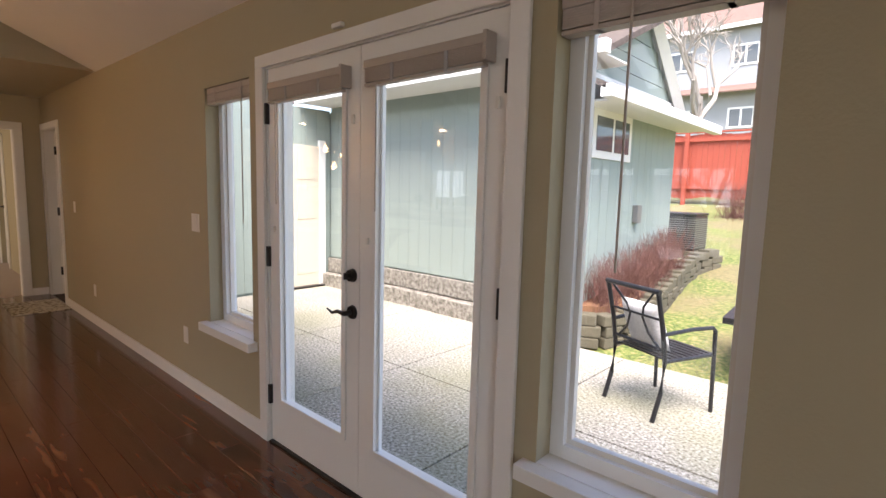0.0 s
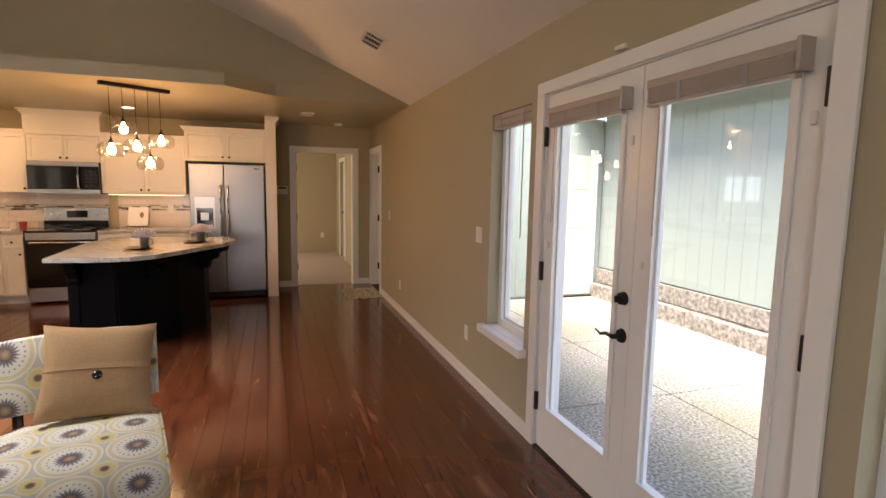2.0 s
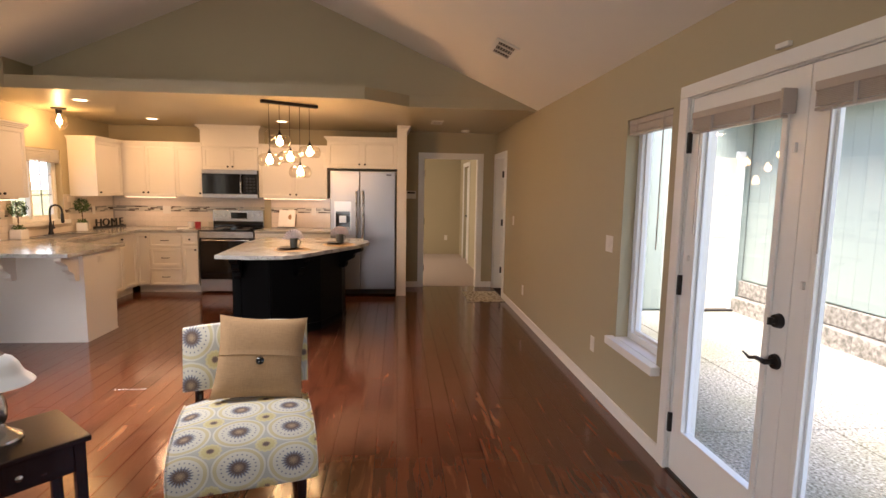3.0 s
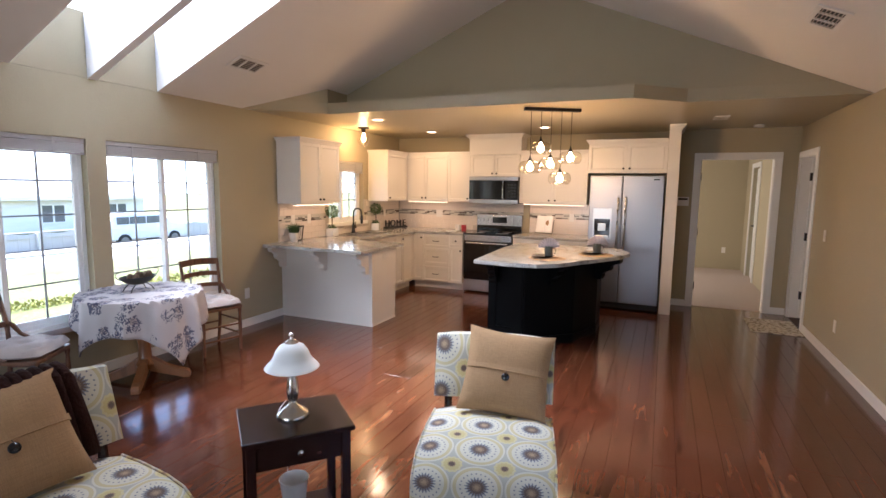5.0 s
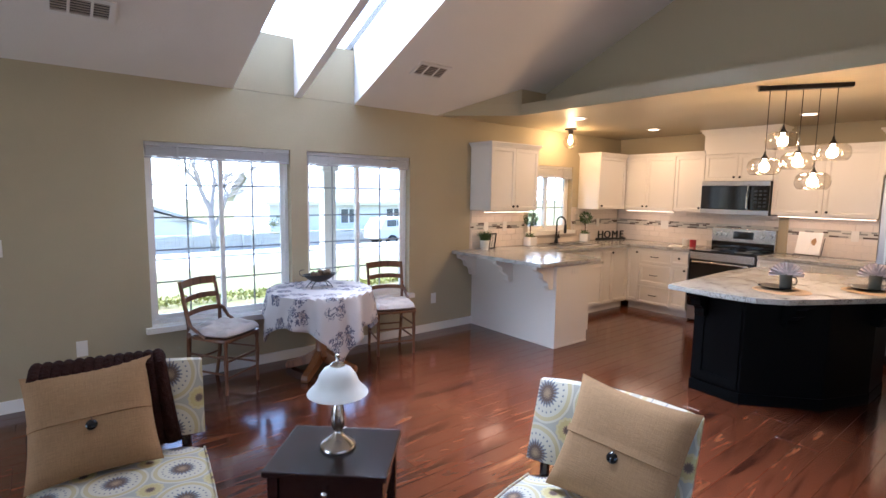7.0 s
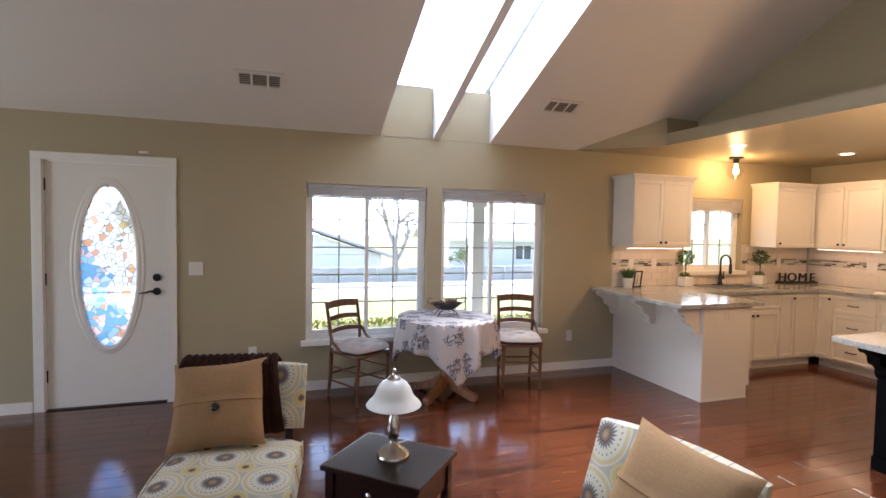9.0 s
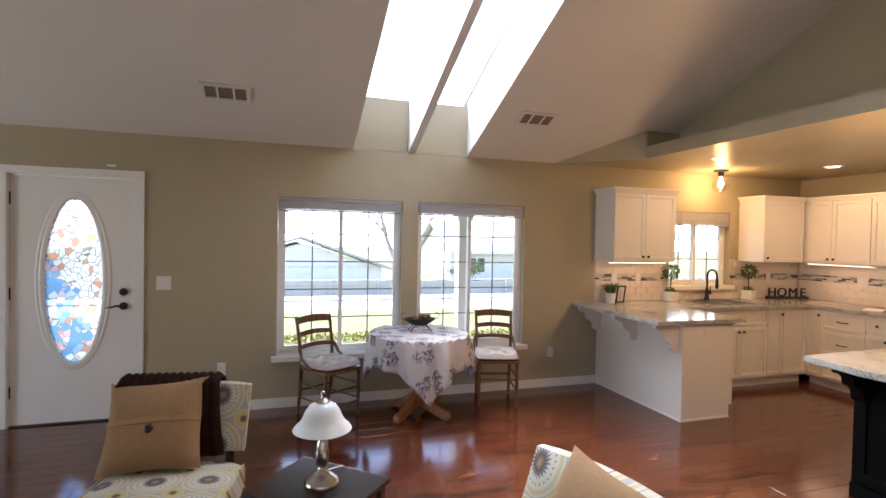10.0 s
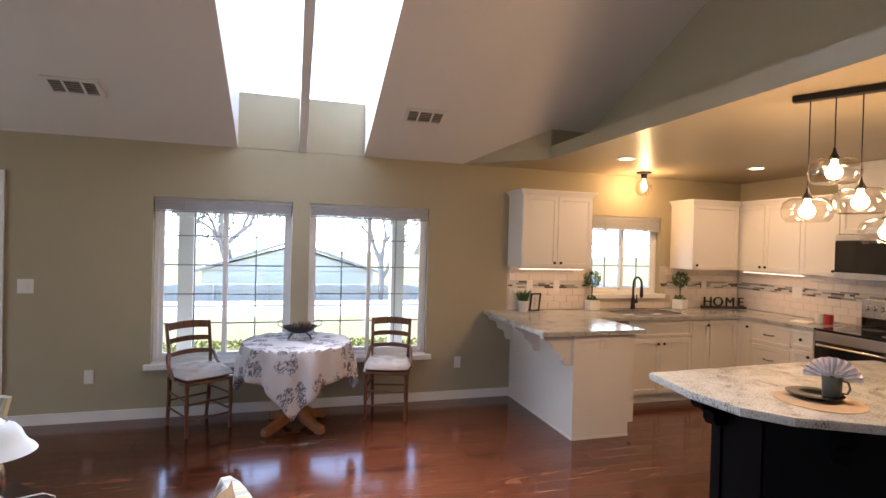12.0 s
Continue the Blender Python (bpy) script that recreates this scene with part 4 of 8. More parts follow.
for s in (1, -1):
    bm = bmn()
    for r, w, h in ((1.0, 0.022, 0.012), (1.09, 0.016, 0.008)):
        ringv = []
        for i in range(N_OV):
            a = 2 * math.pi * i / N_OV
            row = []
            for k in range(6):
                b = math.pi * k / 5
                rr = w * math.cos(b)
                row.append(bm.verts.new(((OA * r + 0.01 * (r > 1) + rr) * math.cos(a), s * (0.0215 + h * math.sin(b)), OZ + (OB * (1 + (r - 1) * 0.35) + rr) * math.sin(a))))
            ringv.append(row)
        for i in range(N_OV):
            for k in range(5):
                bm.faces.new((ringv[i][k], ringv[(i + 1) % N_OV][k], ringv[(i + 1) % N_OV][k + 1], ringv[i][k + 1]))
    part("oval_moulding", bm, M_WHITE, fd, "white oval moulding", True)
bm = bmn()
bm.faces.new([bm.verts.new(((OA + 0.004) * math.cos(2 * math.pi * i / N_OV), 0.0, OZ + (OB + 0.004) * math.sin(2 * math.pi * i / N_OV))) for i in range(N_OV)])
lt = part("oval_light", bm, M_STAIN, fd, "leaded glass in blue, orange and white pieces")
lt.visible_shadow = False
for z in (0.28, 1.08, 1.85):
    part("hinge", bx(hw - 0.004, hw + 0.014, 0.014, 0.036, z - 0.05, z + 0.05, 0.004), M_BRONZE, fd, "dark bronze hinge")
bm = bmn()
rod(bm, (-0.36, 0.022, 1.085), (-0.36, 0.04, 1.085), 0.033, 0.028, 20)
rod(bm, (-0.36, 0.04, 1.085), (-0.36, 0.05, 1.085), 0.014)
part("deadbolt", bm, M_BLACKM, fd, "black deadbolt", True)
bm = bmn()
rod(bm, (-0.36, 0.022, 0.965), (-0.36, 0.034, 0.965), 0.033, 0.03, 20)
rod(bm, (-0.36, 0.03, 0.965), (-0.36, 0.07, 0.965), 0.012)
tube(bm, [(-0.36, 0.07, 0.965), (-0.32, 0.075, 0.972), (-0.28, 0.075, 0.96), (-0.235, 0.07, 0.955)], [0.011, 0.009, 0.007, 0.004])
part("handle", bm, M_BLACKM, fd, "black lever handle", True)
structure("threshold_front", bx(DR[0] + 0.019, DR[1] - 0.019, YWO - 0.03, YW + 0.01, -0.02, 0.011, 0.004), M_BRONZE, "dark metal front door threshold", "threshold")

# baseboards
for i, (x0, x1, y, s) in enumerate(((FD[1] + 0.066, XE, YF, -1), (-6.547, FD[0] - 0.066, YF, -1), (DR[1] + 0.073, XE, YW, 1), (-4.573, DR[0] - 0.073, YW, 1))):
    ya, yb = sorted((y + s * 0.0005, y + s * 0.014))
    bm = bx(x0, x1, ya, yb, 0, 0.088)
    structure("baseboard", bm, M_WHITE, "white painted baseboard", "baseboard")
structure("baseboard", bx(XE - 0.014, XE - 0.0005, YW + 0.02, YF - 0.02, 0, 0.088), M_WHITE, "white painted baseboard", "baseboard")
structure("baseboard", bx(XH + 0.0005, XH + 0.014, 0.605, HH[0] - 0.076, 0, 0.088), M_WHITE, "white painted baseboard", "baseboard")
structure("baseboard", bx(XH + 0.0005, XH + 0.014, HH[1] + 0.076, YF - 0.02, 0, 0.088), M_WHITE, "white painted baseboard", "baseboard")


# wall plates, sensors, vents
def plate(m, w, h, kind):
    """Wall plate facing local +y: rocker switches or an outlet."""
    lab = {"switch": "white rocker switch plate on the wall", "outlet": "white double outlet plate on the wall"}[kind]
    p = thing("switch_plate" if kind == "switch" else "outlet_plate", m, lab, kind, "wall plates")
    part("plate", bx(-w / 2, w / 2, 0.0005, 0.006, -h / 2, h / 2, 0.002), M_PLASTIC, p)
    n = max(1, round(w / 0.05) - 1) if kind == "switch" else 1
    for i in range(n):
        cx = (i - (n - 1) / 2) * 0.046
        if kind == "switch":
            part("rocker", bx(cx - 0.016, cx + 0.016, 0.006, 0.010, -0.033, 0.033, 0.002), M_PLASTIC, p)
        else:
            for z in (-0.02, 0.02):
                part("socket", bx(-0.016, 0.016, 0.006, 0.008, z - 0.013, z + 0.013, 0.002), M_PLASTIC, p)
    return p


for x, z, w, kind in ((-2.945, 1.185, 0.115, "switch"), (-6.04, 1.16, 0.07, "switch"), (-3.165, 0.375, 0.07, "outlet"), (-5.42, 0.35, 0.07, "outlet")):
    plate(pose(x, YF, z, 0, 0, 180), w, 0.118, kind)
for x, z, w, kind in ((-0.215, 1.16, 0.115, "switch"), (-0.68, 0.385, 0.07, "outlet"), (-3.985, 0.38, 0.07, "outlet")):
    plate(pose(x, YW, z), w, 0.118, kind)
plate(pose(-11.6, 1.62, 0.4, 0, 0, -90), 0.07, 0.118, "outlet")
for x, y, s in ((-1.37, YF, 180), (0.18, YW, 0)):
    sn = thing("door_sensor", pose(x, y, 2.135, 0, 0, s), "small white door sensor above the casing", "sensor", "door sensors")
    part("case", bx(-0.035, 0.035, 0.0, 0.022, 0.0, 0.02, 0.004), M_PLASTIC, sn)
tp = thing("alarm_panel", pose(XH, 0.672, 1.46, 0, 0, -90), "small white alarm keypad on the hall wall", "keypad")
part("case", bx(-0.075, 0.075, 0.001, 0.025, -0.06, 0.06, 0.005), M_PLASTIC, tp)
part("display", bx(-0.06, 0.06, 0.025, 0.027, 0.02, 0.045), M_BLACKM, tp, "dark display strip")
part("flap", bx(-0.065, 0.065, 0.025, 0.029, -0.052, 0.008, 0.002), M_PLASTIC, tp)


def vent(m, w, d, label, louvres):
    """A ceiling register: local z points down out of the ceiling."""
    v = thing("ceiling_vent", m, label, "vent", "ceiling vents")
    part("backing", bx(-w / 2 + 0.02, w / 2 - 0.02, -d / 2 + 0.02, d / 2 - 0.02, 0.001, 0.003), M_BLACKM, v)
    bm = bmn()
    for a, b, c, e in ((-w / 2, w / 2, -d / 2, -d / 2 + 0.03), (-w / 2, w / 2, d / 2 - 0.03, d / 2), (-w / 2, -w / 2 + 0.03, -d / 2 + 0.03, d / 2 - 0.03), (w / 2 - 0.03, w / 2, -d / 2 + 0.03, d / 2 - 0.03)):
        box(bm, a, b, c, e, 0.001, 0.012)
    for k in (-1, 1):
        box(bm, k * w / 6 - 0.008, k * w / 6 + 0.008, -d / 2 + 0.03, d / 2 - 0.03, 0.001, 0.012)
    part("frame", bm, M_PLASTIC, v)
    for i in range(louvres):
        yy = -d / 2 + 0.03 + (d - 0.06) * (i + 0.5) / louvres
        part("slat", bx(-w / 2 + 0.03, w / 2 - 0.03, yy - 0.003, yy + 0.003, 0.004, 0.011), M_SLAT, v)
    return v


tilt = math.degrees(math.atan(PITCH))
vent(pose(-3.41, -3.19, zc(-3.19) - 0.001, 180 + tilt, 0, 0), 0.36, 0.2, "white louvred vent in the sloping ceiling", 6)
vent(pose(-0.75, -3.24, zc(-3.24) - 0.001, 180 + tilt, 0, 0), 0.36, 0.2, "white louvred vent in the sloping ceiling", 6)
vent(pose(-3.72, 1.33, zc(1.33) - 0.001, 180 - tilt, 0, 0), 0.36, 0.2, "white louvred vent in the sloping ceiling", 6)
vent(pose(-6.24, 0.97, ZE - 0.001, 180, 0, 0), 0.3, 0.15, "small white vent in the hall ceiling", 5)
sd = thing("smoke_alarm", pose(-7.1, 1.46, ZE, 180, 0, 0), "round white smoke alarm on the hall ceiling", "smoke alarm")
bm = bmn()
lathe(bm, [(0.06, 0.0), (0.062, 0.012), (0.052, 0.03), (0.02, 0.036)], 24)
part("case", bm, M_PLASTIC, sd, "", True)

# floor boards
PW, PL = 0.127, 1.22
structure("subfloor", bx(XK, XE, YW, YFO, -0.12, -0.012), M_SLAB, "subfloor under the boards", "floor")
fl = tagged(new("floor"), "glossy reddish-brown acacia plank floor", "floor", "", "structure")


def plank_mesh(bm, x0, x1, y0, y1):
    g = 0.0012
    lo = [bm.verts.new(c) for c in ((x0 + g / 2, y0 + g / 2, -0.012), (x1 - g / 2, y0 + g / 2, -0.012), (x1 - g / 2, y1 - g / 2, -0.012), (x0 + g / 2, y1 - g / 2, -0.012))]
    mi = [bm.verts.new((v.co.x, v.co.y, -0.0012)) for v in lo]
    hi = [bm.verts.new((v.co.x + (g if v.co.x < (x0 + x1) / 2 else -g), v.co.y + (g if v.co.y < (y0 + y1) / 2 else -g), 0.0)) for v in lo]
    bm.faces.new(hi)
    for a, b in ((lo, mi), (mi, hi)):
        for i in range(4):
            bm.faces.new((a[i], a[(i + 1) % 4], b[(i + 1) % 4], b[i]))


bm = bmn()
plank_mesh(bm, 0, PL, 0, PW)
full = bpy.data.meshes.new("plank")
bmesh.ops.recalc_face_normals(bm, faces=bm.faces)
bm.to_mesh(full)
bm.free()
full.materials.append(M_PLANK)
rest = bmn()
rng = random.Random(4)
count = 0
y = YW
while y < YF - 0.001:
    y1 = min(y + PW, YF)
    x = XK - rng.choice((0.0, 0.25, 0.5, 0.75, 0.12, 0.62)) * PL
    while x < XE:
        a, b = max(x, XK), min(x + PL, XE)
        if b - a > 0.02:
            if b - a > PL - 0.001 and y1 - y > PW - 0.001 and -6.0 < a and b < 0.9 and count < 300:
                ob = new("plank", full)
                ob.location = (a, y, 0)
                ob.parent = fl
                count += 1
            else:
                plank_mesh(rest, a, b, y, y1)
        x += PL
    y = y1
me = bpy.data.meshes.new("planks")
bmesh.ops.recalc_face_normals(rest, faces=rest.faces)
rest.to_mesh(me)
rest.free()
me.materials.append(M_PLANK_ALL)
po = new("planks", me)
po.parent = fl
tagged(po, "", "", "", "stuff")


# ---- kitchen ----
def knob(parent, x, y, z):
    bm = bmn()
    rod(bm, (x, y, z), (x, y + 0.014, z), 0.006, 0.005, 10)
    rod(bm, (x, y + 0.012, z), (x, y + 0.024, z), 0.015, 0.011, 14)
    part("knob", bm, M_BRONZE, parent, "dark bronze knob", True)


def pull(parent, x, y, z, w=0.1):
    bm = bmn()
    tube(bm, [(x - w / 2, y, z), (x - w / 2, y + 0.022, z), (x - w / 2 + 0.012, y + 0.028, z - 0.002), (x + w / 2 - 0.012, y + 0.028, z - 0.002), (x + w / 2, y + 0.022, z), (x + w / 2, y, z)], 0.0055)
    part("pull", bm, M_BRONZE, parent, "dark bronze bar pull", True)


def front(parent, x0, x1, y, z0, z1, kind, kx=None, kz=None, material=None):
    """Shaker door or drawer front proud of the carcase at y."""
    g = 0.0025
    x0, x1, z0, z1 = x0 + g, x1 - g, z0 + g, z1 - g
    bm = bmn()
    w = 0.055 if (z1 - z0) > 0.25 else 0.03
    box(bm, x0, x1, y + 0.0005, y + 0.02, z0, z1)
    face = max(bm.faces, key=lambda q: q.calc_center_median().y)
    for thick, back in ((w, 0.0), (0.004, 0.005), (0.006, 0.0), (0.003, 0.005)):
        bmesh.ops.inset_individual(bm, faces=[face], thickness=thick, depth=0.0)
        bmesh.ops.translate(bm, vec=(0, -back, 0), verts=face.verts)
    f = part("door" if kind != "drawer" else "drawer_front", bm, material or M_CAB, parent)
    if kind == "drawer":
        if x1 - x0 > 0.3:
            pull(f, (x0 + x1) / 2, y + 0.02, (z0 + z1) / 2)
        else:
            knob(f, (x0 + x1) / 2, y + 0.02, (z0 + z1) / 2)
    elif kx is not None:
        knob(f, kx, y + 0.02, kz)
    return f


def cabinet(name, m, w, d, z0, z1, fronts, label, toe=False, crown=0.0, ends=()):
    c = thing(name, m, label, "cabinet", "white kitchen cabinets")
    bm = bmn()
    box(bm, 0, w, 0.001, d, z0 + (0.1 if toe else 0), z1)
    if toe:
        box(bm, 0, w, 0.001, d - 0.07, 0.0, 0.1)
    part("carcase", bm, M_CAB, c)
    for f in fronts:
        front(c, f[0], f[1], d, f[2], f[3], f[4], *f[5:])
    if crown:
        bm = bmn()
        for k, (dz, ex) in enumerate(((0.0, 0.008), (0.018, 0.022), (0.036, 0.036))):
            box(bm, -ex if 0 in ends else 0, w + (ex if 1 in ends else 0), 0.001, d + ex + 0.02, z1 + dz + 0.0005 * k, z1 + dz + 0.018)
        part("crown", bm, M_CAB, c)
    return c


KB = lambda y, z=0: pose(XK, y, z, 0, 0, -90)     # against the kitchen wall, width runs to -y
KS = lambda x, z=0: pose(x, YW, z)                # against the street wall, width runs to +x
U0, U1 = 1.385, 2.115
# wall units
cabinet("wall_cabinet", KS(-5.31), 0.79, 0.33, U0, U1, [(0, 0.395, U0, U1, "door", 0.36, U0 + 0.05), (0.395, 0.79, U0, U1, "door", 0.43, U0 + 0.05)], "white shaker wall cabinet with crown and two doors", crown=1, ends=(0, 1))
cabinet("wall_cabinet", KS(-7.245), 0.655, 0.33, U0, U1, [(0.02, 0.655, U0, U1, "door", 0.60, U0 + 0.05)], "white shaker corner wall cabinet beside the window", crown=1, ends=(1,))
cabinet("wall_cabinet", KB(-2.778), 0.822, 0.33, U0, U1, [(0.0, 0.411, U0, U1, "door", 0.38, U0 + 0.05), (0.411, 0.822, U0, U1, "door", 0.445, U0 + 0.05)], "white shaker wall cabinet with two doors", crown=1)
cabinet("wall_cabinet", KB(-2.39), 0.386, 0.33, U0, U1, [(0, 0.386, U0, U1, "door", 0.04, U0 + 0.05)], "narrow white shaker wall cabinet beside the microwave", crown=1)
hc = cabinet("hood_cabinet", KB(-1.598), 0.788, 0.33, 1.785, U1, [(0, 0.394, 1.785, U1, "door", 0.36, 1.83), (0.394, 0.788, 1.785, U1, "door", 0.43, 1.83)], "white cabinet above the microwave with boxed top")
part("boxed_top", bx(-0.02, 0.808, 0.001, 0.36, U1 + 0.002, 2.36), M_CAB, hc)
bm = bmn()
for dz, ex in ((0.0, 0.01), (0.022, 0.03), (0.044, 0.05)):
    box(bm, -0.02 - ex, 0.808 + ex, 0.001, 0.36 + ex, 2.361 + dz, 2.383 + dz)
part("crown", bm, M_CAB, hc)
cabinet("wall_cabinet", KB(-0.592), 1.0, 0.33, U0, U1, [(0, 0.5, U0, U1, "door", 0.455, U0 + 0.05), (0.5, 1.0, U0, U1, "door", 0.545, U0 + 0.05)], "white shaker wall cabinet with two wide doors", crown=1)
cabinet("fridge_cabinet", KB(0.447), 1.0, 0.62, 1.83, 2.225, [(0, 0.5, 1.84, 2.215, "door", 0.46, 1.89), (0.5, 1.0, 1.84, 2.215, "door", 0.54, 1.89)], "white cabinet with crown above the refrigerator", crown=1, ends=(1,))
pn = thing("refrigerator_surround", KB(0.588), "tall white end panel beside the refrigerator", "cabinet")
part("panel", bx(0, 0.138, 0.001, 0.85, 0, 2.355, 0.004), M_CAB, pn)
bm = bmn()
for dz, ex in ((0.0, 0.012), (0.024, 0.032), (0.05, 0.05)):
    box(bm, -ex, 0.138 + ex * 0.05, 0.001, 0.85 + ex, 2.356 + dz, 2.379 + dz)
part("capital", bm, M_CAB, pn, "white crown moulding")

# base units
B1 = 0.876
cabinet("base_cabinet", KS(-6.98), 0.02, 0.6, 0, B1, [], "white filler between base cabinets", True)
cabinet("base_cabinet", KS(-6.37), 0.78, 0.6, 0, B1, [(0, 0.39, 0.12, 0.68, "door", 0.355, 0.63), (0.39, 0.78, 0.12, 0.68, "door", 0.425, 0.63), (0, 0.78, 0.7, 0.86, "plain")], "white shaker sink base cabinet with two doors", True)
cabinet("base_cabinet", KS(-6.96), 0.588, 0.6, 0, B1, [(0.36, 0.588, 0.12, 0.86, "door", 0.39, 0.81), (0.0, 0.355, 0.12, 0.86, "door", None, None)], "white shaker corner base cabinet with narrow door", True)
cabinet("base_cabinet", KB(-3.06), 0.185, 0.62, 0, B1, [(0, 0.185, 0.12, 0.86, "door", 0.03, 0.81)], "white shaker corner base cabinet door", True)
cabinet("base_cabinet", KB(-2.612), 0.446, 0.62, 0, B1, [(0, 0.446, 0.12, 0.36, "drawer"), (0, 0.446, 0.38, 0.65, "drawer"), (0, 0.446, 0.67, 0.86, "drawer")], "white base cabinet with three drawers", True)
cabinet("base_cabinet", KB(-2.385), 0.225, 0.62, 0, B1, [(0, 0.225, 0.12, 0.68, "door", 0.035, 0.63), (0, 0.225, 0.7, 0.86, "drawer")], "narrow white base cabinet beside the range", True)
cabinet("base_cabinet", KB(-0.52), 1.07, 0.62, 0, B1, [(0, 0.535, 0.12, 0.68, "door", 0.49, 0.63), (0.535, 1.07, 0.12, 0.68, "door", 0.58, 0.63), (0, 0.535, 0.7, 0.86, "drawer"), (0.535, 1.07, 0.7, 0.86, "drawer")], "white base cabinet between range and refrigerator", True)
# peninsula
pe = thing("peninsula", pose(0, 0, 0), "white panelled kitchen peninsula with scrolled brackets", "peninsula")
part("panel", bx(-4.61, -4.57, YW + 0.001, -2.56, 0, B1), M_CAB, pe)
part("carcase", bx(-5.11, -4.611, YW + 0.001, -2.60, 0, B1), M_CAB, pe)
part("end_panel", bx(-5.11, -4.611, -2.599, -2.562, 0, B1), M_CAB, pe)
part("toe_panel", bx(-5.19, -5.111, YW + 0.61, -2.6, 0.1, B1), M_CAB, pe)
part("edge_strip", bx(-4.569, -4.562, YW + 0.02, -2.558, 0, 0.016), M_CAB, pe)
part("edge_strip", bx(-5.11, -4.57, -2.5615, -2.554, 0, 0.016), M_CAB, pe)


def corbel(name, parent, m, h, d, w, material):
    """A scroll-sawn bracket: local x out from the face, z up to the underside."""
    pts = [(0, 0), (0, -h), (0.22 * d, -h), (0.3 * d, -0.86 * h), (0.3 * d, -0.74 * h), (0.42 * d, -0.62 * h), (0.55 * d, -0.58 * h), (0.62 * d, -0.5 * h), (0.64 * d, -0.36 * h), (0.76 * d, -0.26 * h), (0.92 * d, -0.22 * h), (d, -0.14 * h), (d, 0)]
    bm = bmn()
    a = [bm.verts.new((x, -w / 2, z)) for x, z in pts]
    b = [bm.verts.new((x, w / 2, z)) for x, z in pts]
    bm.faces.new(a), bm.faces.new(b[::-1])
    for i in range(len(pts)):
        bm.faces.new((a[i], a[(i + 1) % len(pts)], b[(i + 1) % len(pts)], b[i]))
    ob = part(name, bm, material, parent)
    ob.matrix_local = m
    return ob


for yy in (-3.8, -3.2, -2.63):
    corbel("bracket", pe, pose(-4.569, yy, B1 - 0.001), 0.26, 0.26, 0.06, M_CAB)
plate(pose(-4.87, -2.561, 0.79), 0.115, 0.07, "switch")

# worktops
wt = tagged(new("worktop"), "polished pale granite worktop with brown veins", "worktop", "granite worktops")
Z0, Z1 = 0.8765, 0.914
for nm, rr in (("bar_top", (-5.23, -4.25, YW + 0.001, -2.5)), ("sink_side", (-5.62, -5.23, YW + 0.001, -3.2)), ("sink_side", (-6.95, -6.36, YW + 0.001, -3.2)),
               ("sink_back", (-6.36, -5.62, YW + 0.001, -3.72)), ("sink_front", (-6.36, -5.62, -3.32, -3.2)), ("corner_top", (XK + 0.001, -6.95, YW + 0.001, -2.375))):
    part(nm, bx(*rr, Z0, Z1, 0.003 if nm == "bar_top" else 0.0), M_GRANITE, wt)
wt = tagged(new("worktop"), "polished pale granite worktop beside the refrigerator", "worktop", "granite worktops")
part("top", bx(XK + 0.001, -6.95, -1.59, -0.515, Z0, Z1, 0.004), M_GRANITE, wt)
sk = thing("sink", pose(-5.99, -3.52, 0.914), "stainless double bowl sink set in the worktop", "sink")
bm = bmn()
for a, b, c, e in ((-0.385, 0.385, -0.215, -0.19), (-0.385, 0.385, 0.19, 0.215), (-0.385, -0.355, -0.19, 0.19), (0.355, 0.385, -0.19, 0.19), (-0.015, 0.015, -0.19, 0.19)):
    box(bm, a, b, c, e, 0.0005, 0.006)
part("rim", bm, M_STEEL, sk)
for s in (-1, 1):
    bm = bmn()
    box(bm, 0.185 * s - 0.165, 0.185 * s + 0.165, -0.185, 0.185, -0.2, -0.005)
    top = max(bm.faces, key=lambda f: f.calc_center_median().z)
    bmesh.ops.delete(bm, geom=[top], context="FACES_ONLY")
    part("bowl", bm, M_STEEL, sk)
fa = thing("faucet", pose(-6.03, -3.76, 0.914), "tall dark bronze pull-down kitchen faucet", "faucet")
part("base_plate", bx(-0.1, 0.1, -0.025, 0.025, 0.0005, 0.008, 0.003), M_BRONZE, fa)
bm = bmn()
lathe(bm, [(0.03, 0.008), (0.03, 0.02), (0.022, 0.05), (0.022, 0.11), (0.016, 0.13), (0.014, 0.16)], 18)
part("body", bm, M_BRONZE, fa, "", True)
bm = bmn()
pts = [(0, 0, 0.14), (0, 0, 0.3)] + [(0, 0.07 - 0.07 * math.cos(a), 0.3 + 0.07 * math.sin(a)) for a in (0.5, 1.0, 1.57, 2.1, 2.6, 3.0)] + [(0, 0.142, 0.27)]
tube(bm, pts, 0.012, 10)
part("spout", bm, M_BRONZE, fa, "", True)
bm = bmn()
lathe(bm, [(0.014, 0), (0.02, 0.02), (0.017, 0.1), (0.013, 0.12)], 14, (0, 0.142, 0.15))
part("spray_head", bm, M_BRONZE, fa, "", True)
bm = bmn()
rod(bm, (-0.02, 0, 0.085), (-0.05, 0, 0.09), 0.018, 0.02)
rod(bm, (-0.045, 0, 0.095), (-0.04, 0.01, 0.17), 0.008, 0.005)
part("lever", bm, M_BRONZE, fa, "", True)

